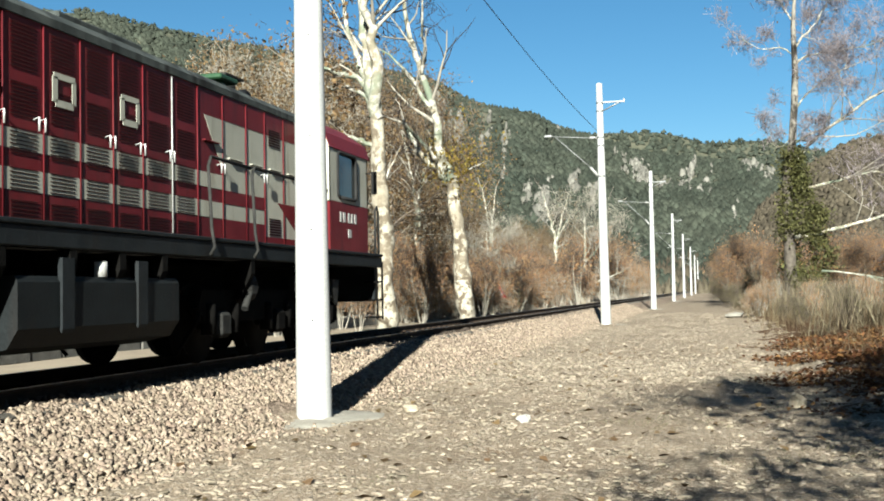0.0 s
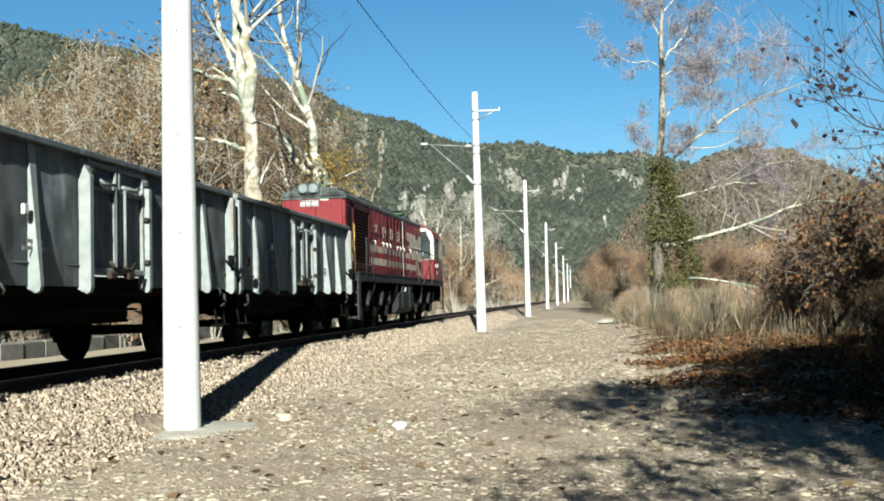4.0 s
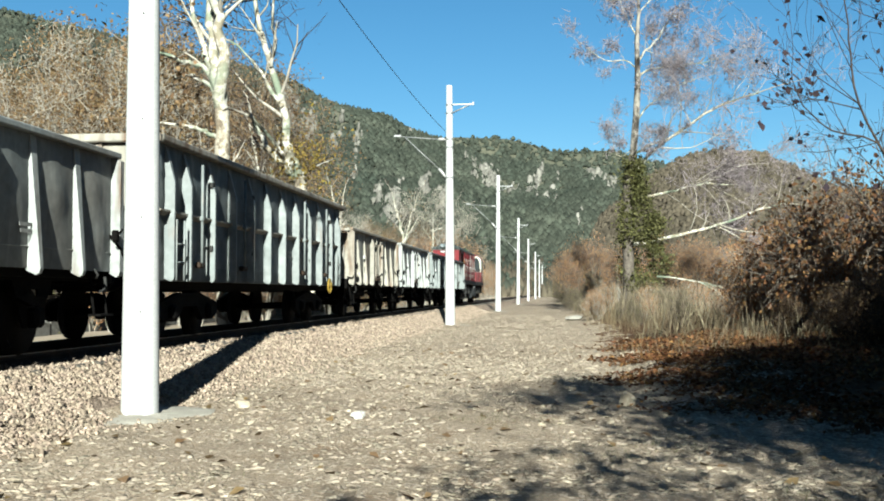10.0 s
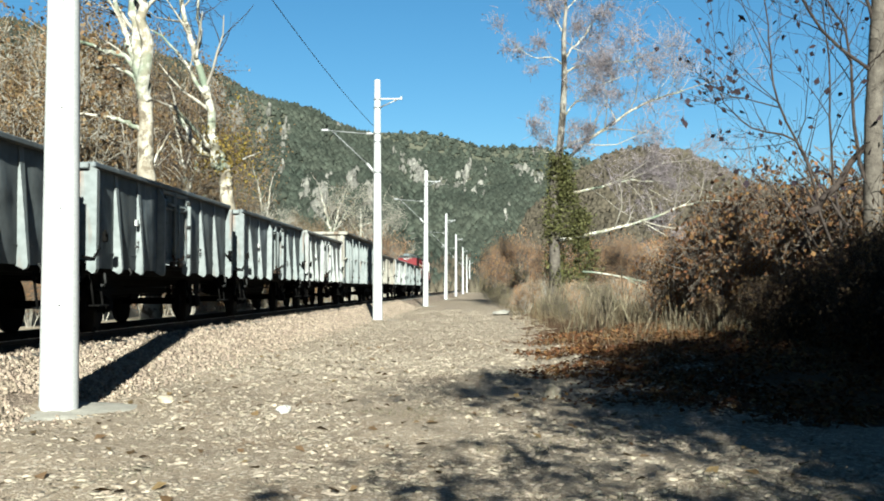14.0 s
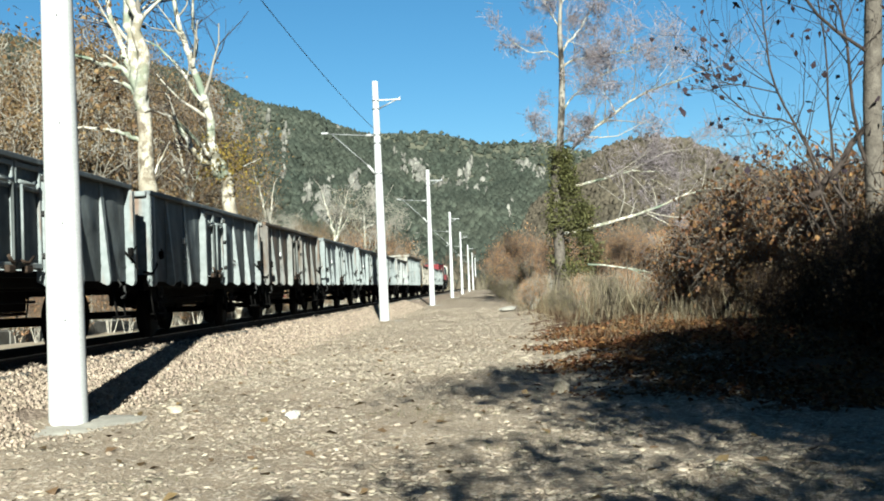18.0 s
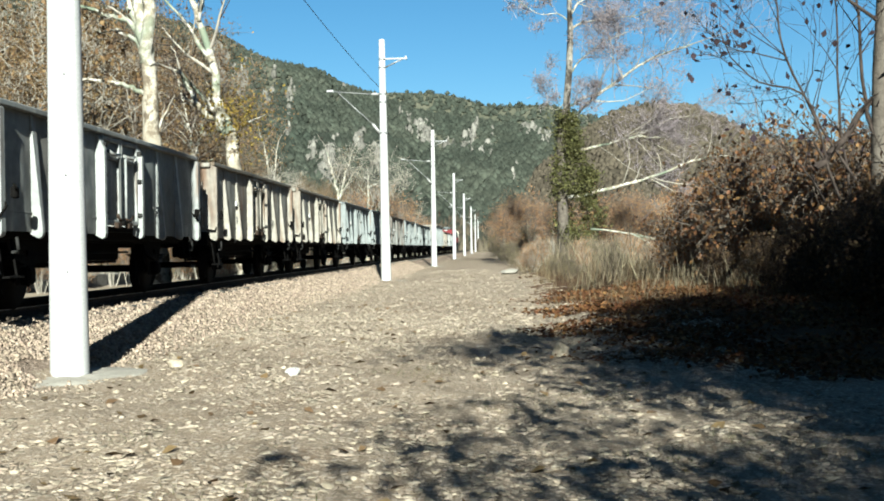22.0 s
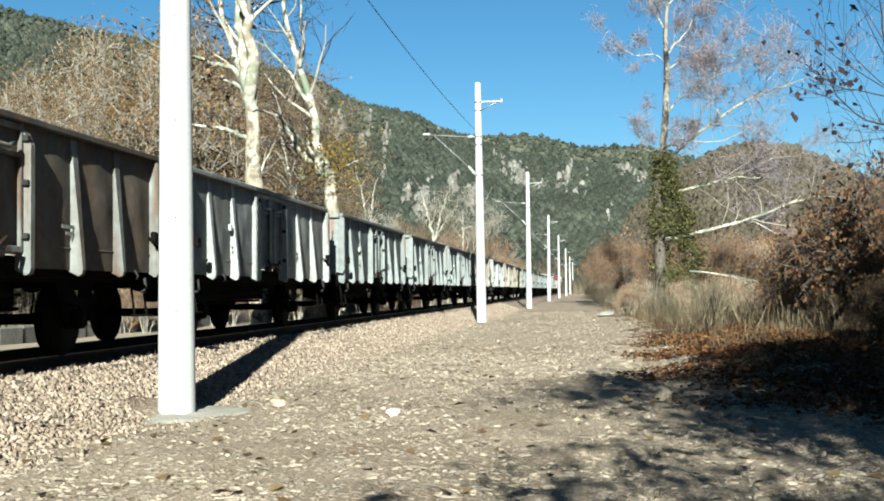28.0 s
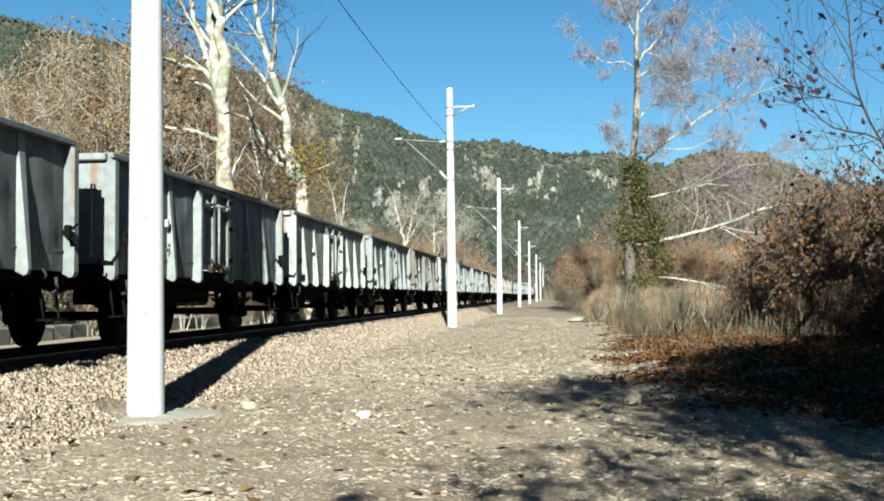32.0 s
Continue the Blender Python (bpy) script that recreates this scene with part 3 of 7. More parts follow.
# pale dirt road beyond the track, with a low stone wall along it
rd = Mesh()
ys = np.linspace(-20, 260, 71)
rd.add([(x, y, 0.21 + 0.02 * math.sin(y * 0.7 + x)) for y in ys for x in (-15.2, -13.5, -11.6)],
       [(3 * i + k, 3 * i + k + 1, 3 * i + k + 4, 3 * i + k + 3) for i in range(70) for k in range(2)], True)
tagged(part("road", rd, ROADDUST), "pale dusty dirt road beyond the railway", "road", kind="structure")
wall = thing("low_wall", "low grey stone wall along the dirt road", "wall", at=(-15.6, 0, 0.16))
block = Mesh().box((0, 0, 0.24), (0.45, 1.16, 0.5), 0.04).mesh("stone_block", WALLSTONE)
for k in range(60):
    part("stone_block", block, None, wall, at=pose(rng.normal(0, 0.02), 6 + 1.2 * k, rng.normal(0, 0.015), 0, 0, rng.normal(0, 1.2)))

# ---- the track ----
profile = [(-0.07, 0), (0.07, 0), (0.07, 0.012), (0.012, 0.035), (0.012, 0.115), (0.036, 0.128), (0.036, 0.155), (0.028, 0.165),
           (-0.028, 0.165), (-0.036, 0.155), (-0.036, 0.128), (-0.012, 0.115), (-0.012, 0.035), (-0.07, 0.012)]
track = thing("railway_track", "rusty single railway track on concrete sleepers", "railway track", at=(TRACK_X, 0, 0))
for sx in (-0.7525, 0.7525):
    rail = part("rail", Mesh().prism([(sx + p, RAIL_Z - 0.165 + q) for p, q in profile], 1, -330, 900), RAIL, track)
    part("rail_head", Mesh().box((sx, 285, RAIL_Z + 0.003), (0.056, 1230, 0.006)), RAIL_HEAD, rail, "worn bright running band")
sleeper = Mesh().prism([(-1.25, 0.36), (-1.25, 0.50), (-1.18, 0.535), (-0.45, 0.535), (-0.25, 0.50), (0.25, 0.50), (0.45, 0.535),
                        (1.18, 0.535), (1.25, 0.50), (1.25, 0.36)], 1, -0.13, 0.13).mesh("sleeper", SLEEPER)
clip = Mesh().box((0, 0, 0.555), (0.09, 0.10, 0.05), 0.012).mesh("rail_clip", RAIL)
for k in range(150):
    s = part("sleeper", sleeper, None, track, at=(0, 2 + 0.62 * k, rng.normal(0, 0.006)))
    if 8 < k < 80:
        for sx in (-0.8625, -0.6425, 0.6425, 0.8625):
            part("rail_clip", clip, None, s, at=(sx, 0, 0))
rest = Mesh()
for k in range(500):
    rest.box((0, 95 + 0.62 * k, 0.46), (2.5, 0.26, 0.15))
for k in range(520):
    rest.box((0, 1.4 - 0.62 * k, 0.46), (2.5, 0.26, 0.15))
tagged(part("sleeper", rest, SLEEPER, track), kind="stuff")

# ---- mountains ----
def profile_at(knots, az):
    return np.interp(az, [k[0] for k in knots], [k[1] for k in knots])


def fbm(x, y, seed, octaves=5):
    r = np.random.default_rng(seed)
    out, amp, fr = np.zeros_like(x), 1.0, 1.0
    for _ in range(octaves):
        for _ in range(3):
            a, ph = r.uniform(0, 2 * np.pi), r.uniform(0, 2 * np.pi)
            out += amp * np.sin(fr * (x * np.cos(a) + y * np.sin(a)) + ph) / 3
        amp, fr = amp * 0.52, fr * 2.03
    return out


def mountain(name, label, knots, near, crest, az0, az1, mat, seed, power=1.25, rough=0.045, steps=150):
    """A hillside from its foot at the distance near to its skyline at crest; knots give the skyline's height in degrees by bearing.
    Returns a function from bearing and share of the way up to a place."""
    def place(az, u):
        a = np.radians(az)
        far = crest * (1 + 0.05 * np.sin(az * 0.35 + seed))
        r = near + (far - near) * u
        top = far * np.tan(np.radians(profile_at(knots, az)))
        z = top * np.clip(u, 0, 1) ** power
        z = z + top * rough * fbm(az * 0.55, u * 6.5, seed) * np.clip(u * 3, 0, 1) * np.clip((1.02 - u) * 4, 0, 1)
        z = np.where(u > 1, top - (u - 1) * top * 1.6, z)
        return np.stack([r * np.sin(a), r * np.cos(a), z - 0.5], -1)
    az, u = np.meshgrid(np.linspace(az0, az1, steps), np.linspace(0, 1.15, 56))
    p = place(az, u)
    i = np.arange(az.size).reshape(az.shape)
    f = np.stack([i[:-1, :-1], i[:-1, 1:], i[1:, 1:], i[1:, :-1]], -1).reshape(-1, 4)
    ob = part(name, raw(name, p.reshape(-1, 3), f, mat, True), None)
    tagged(ob, label, "mountain", kind="structure")
    return place


MAIN = [(-75, 9), (-50, 12.5), (-37, 14.5), (-33, 14.9), (-28, 14.0), (-22, 13.0), (-15.2, 11.8), (-13.8, 11.1), (-12, 10.2), (-9.2, 9.6),
        (-8.2, 9.0), (-6.4, 8.4), (-4, 7.5), (-2, 7.2), (0, 6.9), (4, 6.2), (10, 5.0), (20, 3.5)]
FAR = [(-14, 8.1), (-8, 8.5), (-5.3, 8.52), (-2.8, 8.43), (-1.5, 8.15), (-0.4, 7.72), (1.2, 7.7), (3.0, 7.72), (4.2, 7.3), (7, 6.6), (14, 5.5), (30, 4)]
RIGHT = [(-6, 0.6), (-2, 1.4), (0.5, 2.6), (3, 4.9), (5, 6.5), (6.8, 7.5), (8.8, 7.75), (10.8, 7.4), (12.6, 6.5), (14.8, 5.3), (18, 4.2), (26, 3.0), (50, 3.0)]
up_main = mountain("mountain_main", "pine-wooded mountainside with pale cliffs", MAIN, 330, 1000, -80, 22, HILL, 3)
up_far = mountain("mountain_far", "distant wooded mountain ridge", FAR, 1500, 2300, -16, 32, HILL, 8, rough=0.02)
up_right = mountain("hill_right", "bare brown wooded hill", RIGHT, 330, 640, -6, 52, HILL_BROWN, 5, rough=0.04)

# never in view: added behind the camera to hold back light from the low sky
BEHIND = [(60, 6), (90, 12), (130, 14), (190, 15), (240, 14), (275, 11), (290, 9)]
up_behind = mountain("unseen_mountain_behind", "unseen wooded mountainside behind the path, added to cut low sky light", BEHIND, 260, 900, 52, 282, HILL, 12)


CROWN_V = [(math.cos(a) * q, math.sin(a) * q, z) for q, z, o in ((0.55, -0.5, 0), (0.72, 0.0, 0.6)) for a in (o, o + 1.257, o + 2.513, o + 3.77, o + 5.027)] + [(0.1, 0.05, 1.0)]
CROWN_F = [(i, (i + 1) % 5, 5 + i) for i in range(5)] + [((i + 1) % 5, 5 + (i + 1) % 5, 5 + i) for i in range(5)] + [(5 + i, 5 + (i + 1) % 5, 10) for i in range(5)]


def forest(name, label, place, az0, az1, count, size, mat, seed, u0=0.02, u1=1.0, tall=1.25, density=None, wide=0.8):
    r = np.random.default_rng(seed)
    az, u = r.uniform(az0, az1, count), u0 + (u1 - u0) * r.uniform(0, 1, count) ** 0.8
    if density is not None:
        keep = density(az, u, r)
        az, u = az[keep], u[keep]
    p = place(az, u)
    s = size * r.uniform(0.55, 1.25, len(p)) * np.where(u > 0.97, 0.7, 1)
    p[:, 2] += 0.35 * s
    v, f = scatter(CROWN_V, CROWN_F, p, s, r, (wide, wide, tall), 0.2, 0.35)
    tagged(part(name, raw(name, v, f, mat, True), None), label, "trees", kind="stuff")


def rocky(az, u):
    """Where bare rock shows on the main mountainside."""
    return fbm(az * 2.6, u * 10, 21, 4) + 0.55 * np.exp(-((u - 0.74) / 0.22) ** 2)


forest("pine_forest", "dense dark green pine forest on the mountainside", up_main, -46, 16, 46000, 3.6, PINE, 31, tall=0.8, wide=1.05,
       density=lambda az, u, r: rocky(az, u) < r.normal(0.85, 0.25, len(az)))
forest("far_forest", "far dark pine forest along the ridge", up_far, -15, 14, 6000, 9, PINE, 32, 0.2, tall=0.7, wide=1.0)
forest("bare_forest", "leafless brown wood on the hill", up_right, -5, 34, 16000, 2.1, BROWN_WOOD, 33, tall=0.85, wide=1.0)
forest("valley_wood", "greyish brown wood along the mountain foot", up_main, -46, 16, 6000, 2.2, BROWN_WOOD, 34, 0.0, 0.12, tall=1.6)
r = np.random.default_rng(40)
az, u = r.uniform(-20, 6, 30000), r.uniform(0.2, 0.99, 30000)
keep = (rocky(az, u) + 0.55 * fbm(az * 9, u * 7, 77, 3) + 0.5 * np.exp(-((az + 14.6) / 1.3) ** 2) * (u > 0.82)) > r.normal(1.30, 0.20, len(az))
p = up_main(az[keep], u[keep])
s = r.uniform(0.7, 1.9, len(p)) * (1 + r.uniform(0, 1, len(p)) ** 4)
v, f = scatter(ICO_V, ICO_F, p + np.array([0, 0, 1.6]), s, r, (0.9, 0.6, 1.9), 0.25, 0.4)
tagged(part("cliff_rocks", raw("cliff_rocks", v, f, CLIFF), None), "pale limestone cliffs among the pines", "cliffs", kind="stuff")

# ---- catenary masts ----
MAST_H = 11.0


def build_mast():
    m = thing("catenary_mast", "white concrete railway mast with steel brackets and no contact wire", "mast", "masts along the track")
    sh = Mesh().tube([(0, 0, -0.35), (0, 0, 0), (0, 0, 3), (0, 0, 7), (0, 0, MAST_H - 0.02), (0, 0, MAST_H)],
                     [0.232, 0.23, 0.205, 0.17, 0.136, 0.125], 24)
    shaft = part("shaft", sh, CONCRETE, m, "white painted spun concrete shaft")
    for z in (1.25, 2.4, 3.6, 4.9, 6.1, 7.3):
        a = radians(-70)
        rr = 0.23 - (z / MAST_H) * 0.095
        part("plug_hole", Mesh().tube([(math.cos(a) * (rr - 0.01), math.sin(a) * (rr - 0.01), z), (math.cos(a) * (rr + 0.004), math.sin(a) * (rr + 0.004), z)], 0.012, 8),
             UNDER_LIGHT, shaft)
    for z, rr in ((10.10, 0.147), (9.72, 0.150), (8.52, 0.158), (8.15, 0.162), (6.75, 0.176)):
        part("clamp_band", Mesh().tube([(0, 0, z - 0.035), (0, 0, z + 0.035)], rr + 0.012, 20), STEEL, m)
    arm = part("bracket", Mesh().box((0.62, 0, 10.12), (0.95, 0.07, 0.07), 0.008), STEEL, m, "galvanised feeder bracket facing away from the track")
    part("brace", Mesh().tube([(0.15, 0, 9.74), (1.02, 0, 10.14)], 0.032, 8), STEEL, arm)
    part("end_plate", Mesh().box((1.10, 0, 10.15), (0.08, 0.12, 0.16), 0.01), STEEL, arm)
    part("top_insulator", Mesh().tube([(-0.16, 0, 8.52), (-0.26, 0, 8.52), (-0.30, 0, 8.53), (-0.48, 0, 8.53), (-0.52, 0, 8.53)],
                                      [0.025, 0.06, 0.065, 0.065, 0.03], 12), PORCELAIN, m, "white top insulator")
    part("bottom_insulator", Mesh().tube([(-0.17, 0, 6.76), (-0.24, 0, 6.86), (-0.28, 0, 6.92), (-0.46, 0, 7.14), (-0.50, 0, 7.19)],
                                         [0.025, 0.06, 0.065, 0.065, 0.03], 12), PORCELAIN, m, "white strut insulator")
    part("top_tube", Mesh().tube([(-0.5, 0, 8.53), (-2.40, 0, 8.70)], 0.02, 8), STEEL, m)
    part("strut_tube", Mesh().tube([(-0.48, 0, 7.16), (-2.05, 0, 8.64)], 0.022, 8), STEEL, m)
    part("end_fitting", Mesh().box((-2.40, 0, 8.72), (0.34, 0.07, 0.10), 0.015), STEEL, m)
    return m


masts = [(-5.08, 12.49), (-4.88, 47.8), (-4.75, 84.0), (-5.0, 133), (-5.15, 184), (-5.2, 243), (-5.35, 303), (-5.4, 360), (-5.4, 417), (-5.4, 474), (-5.4, 531), (-5.4, 590)]
mast = build_mast()
mast.matrix_basis = pose(*masts[0], 0.02, 0.1, 0, 0)
for (x, y), yaw in zip(masts[1:], (0, -2, 1, 0, 2, 0, -1, 1, 0, 0, 0)):
    copy_thing(mast, pose(x, y, 0.0 if y < 60 else -0.12, rng.normal(0, 0.15), rng.normal(0, 0.15), yaw))
for k, (x, y) in enumerate(masts[:4]):
    sl = Mesh()
    n = 40
    ring = [(math.cos(2 * math.pi * i / n), math.sin(2 * math.pi * i / n)) for i in range(n)]
    prof = [(0.2, 0.035), (0.72, 0.028), (0.98, 0.012), (1.12, -0.05)]
    vs = []
    for q, z in prof:
        for i, (c, s) in enumerate(ring):
            w = 1 + 0.16 * math.sin(3 * i * 2 * math.pi / n + k) + 0.09 * math.sin(7 * i * 2 * math.pi / n + 2 * k)
            vs.append((c * q * w * 0.98, s * q * w * 0.98, z + 0.008 * math.sin(5 * i)))
    sl.add(vs, [(a * n + i, a * n + (i + 1) % n, (a + 1) * n + (i + 1) % n, (a + 1) * n + i) for a in range(3) for i in range(n)], True)
    sl.add([(c * 0.2, s * 0.2, 0.035) for c, s in ring], [tuple(range(n))])
    tagged(part("mast_footing", sl, SLAB, at=(x - 0.12, y + 0.05, -0.004)), "rough poured concrete footing round the mast", "footing", "mast footings")
span = [(masts[0][0] - 0.18 + (masts[1][0] - masts[0][0]) * i / 24, masts[0][1] + (masts[1][1] - masts[0][1]) * i / 24,
         8.85 - 0.35 * 4 * (i / 24) * (1 - i / 24)) for i in range(25)]
tagged(part("feeder_cable", Mesh().tube(span, 0.011, 6), CABLE), "thin dark cable strung between the masts", "cable")

# ---- the train: all its things stand in their own space, y ahead, z from the rail top ----
WHEELS = []          # (wheelset, radius), turned by motions()
TRAIN = []           # (thing, its place along the train)


def wheelset(parent, y, radius, gauge=0.72):
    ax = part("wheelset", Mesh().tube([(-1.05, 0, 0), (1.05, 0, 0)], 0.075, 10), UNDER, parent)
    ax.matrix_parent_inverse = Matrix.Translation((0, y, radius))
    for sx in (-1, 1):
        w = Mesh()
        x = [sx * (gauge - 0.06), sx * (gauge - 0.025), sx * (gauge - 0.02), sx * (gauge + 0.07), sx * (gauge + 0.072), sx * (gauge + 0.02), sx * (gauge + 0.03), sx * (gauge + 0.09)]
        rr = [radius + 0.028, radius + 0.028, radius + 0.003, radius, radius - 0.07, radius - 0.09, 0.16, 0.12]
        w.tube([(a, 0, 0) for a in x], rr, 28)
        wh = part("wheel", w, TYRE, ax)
        part_mark = Mesh()
        for k in range(4):
            a = k * math.pi / 2
            part_mark.tube([(sx * (gauge + 0.035), 0.27 * math.cos(a), 0.27 * math.sin(a)), (sx * (gauge + 0.06), 0.27 * math.cos(a), 0.27 * math.sin(a))], 0.03, 6)
        wh.data.materials.append(UNDER_LIGHT)
        w2 = part_mark.mesh("wheel_holes", DARK)
        bm = bmesh.new()
        bm.from_mesh(wh.data)
        bm.from_mesh(w2)
        bm.to_mesh(wh.data)
        bm.free()
    WHEELS.append((ax, radius))
    return ax


def buffers(parent, y0, y1, z=1.05, half=0.875):
    for sy, y in ((-1, y0), (1, y1)):
        for sx in (-1, 1):
            b = part("buffer", Mesh().tube([(sx * half, y, z), (sx * half, y + sy * 0.12, z), (sx * half, y + sy * 0.13, z), (sx * half, y + sy * 0.40, z),
                                            (sx * half, y + sy * 0.41, z)], [0.16, 0.15, 0.105, 0.10, 0.06], 14), UNDER, parent)
            part("buffer_plate", Mesh().tube([(sx * half, y + sy * 0.42, z), (sx * half, y + sy * 0.46, z), (sx * half, y + sy * 0.475, z)], [0.22, 0.22, 0.19], 18), UNDER, b)
        hk = part("coupling", Mesh().tube([(0, y - sy * 0.1, z), (0, y + sy * 0.25, z), (0, y + sy * 0.40, z + 0.10), (0, y + sy * 0.46, z + 0.02), (0, y + sy * 0.36, z - 0.05)],
                                          [0.05, 0.05, 0.045, 0.04, 0.03], 8), UNDER, parent)
        part("screw_link", Mesh().tube([(0.06, y + sy * 0.35, z), (0.07, y + sy * 0.5, z - 0.28), (-0.07, y + sy * 0.5, z - 0.28), (-0.06, y + sy * 0.35, z)], 0.022, 6), UNDER, hk)


def rib_outline(sx, inner, outer, low, top, taper):
    """Side view of a pressed stanchion: deep at the foot, rounded there, running out towards the top rail."""
    pts = [(inner, low + 0.06), (outer - 0.06, low), (outer - 0.015, low + 0.025), (outer, low + 0.075), (outer, top - taper), (inner + 0.03, top - 0.03), (inner, top - 0.03)]
    return [(sx * x, z) for x, z in pts]


def stanchion(sx, inner, outer, low, top, taper, y, half, foot):
    """A pressed hat-section stanchion: wide at the plate, narrow outside."""
    m = Mesh()
    pts = rib_outline(sx, inner, outer, low, top, taper)
    n = len(pts)
    w = [foot if abs(abs(x) - inner) < 0.06 else half for x, _ in pts]
    m.add([(x, y - q, z) for (x, z), q in zip(pts, w)] + [(x, y + q, z) for (x, z), q in zip(pts, w)],
          [(i, (i + 1) % n, n + (i + 1) % n, n + i) for i in range(n)] + [tuple(range(n))[::-1], tuple(range(n, 2 * n))])
    return m


def bulged_panel(sx, x, y0, y1, z0, z1, seed, bulge=0.026):
    """A side plate, pressed outwards and dented by loads."""
    r = np.random.default_rng(seed)
    n, m = 9, 11
    yy, zz = np.linspace(y0, y1, n), np.linspace(z0, z1, m)
    c1, c2 = r.uniform(0.25, 0.75), r.uniform(0.3, 0.7)
    vs, fs = [], []
    for j, z in enumerate(zz):
        for i, y in enumerate(yy):
            u, w = i / (n - 1), j / (m - 1)
            env = (math.sin(math.pi * u) * math.sin(math.pi * w)) ** 0.6
            d = bulge * env * (0.7 + 0.5 * math.cos(3 * (u - c1)) * math.cos(2.4 * (w - c2))) + 0.015 * env * math.sin(9 * u + 5 * w + seed) + 0.008 * env * math.sin(4 * u - 11 * w + 2 * seed) + r.normal(0, 0.003) * env
            vs.append((sx * (x + d), y, z))
    for j in range(m - 1):
        for i in range(n - 1):
            fs.append((j * n + i, j * n + i + 1, (j + 1) * n + i + 1, (j + 1) * n + i))
    me = Mesh().add(vs, fs, True)
    back = [(sx * (x - 0.02), y, z) for _, y, z in ((0, y0, z0), (0, y1, z0), (0, y1, z1), (0, y0, z1))]
    me.add(back, [(0, 1, 2, 3)])
    return me


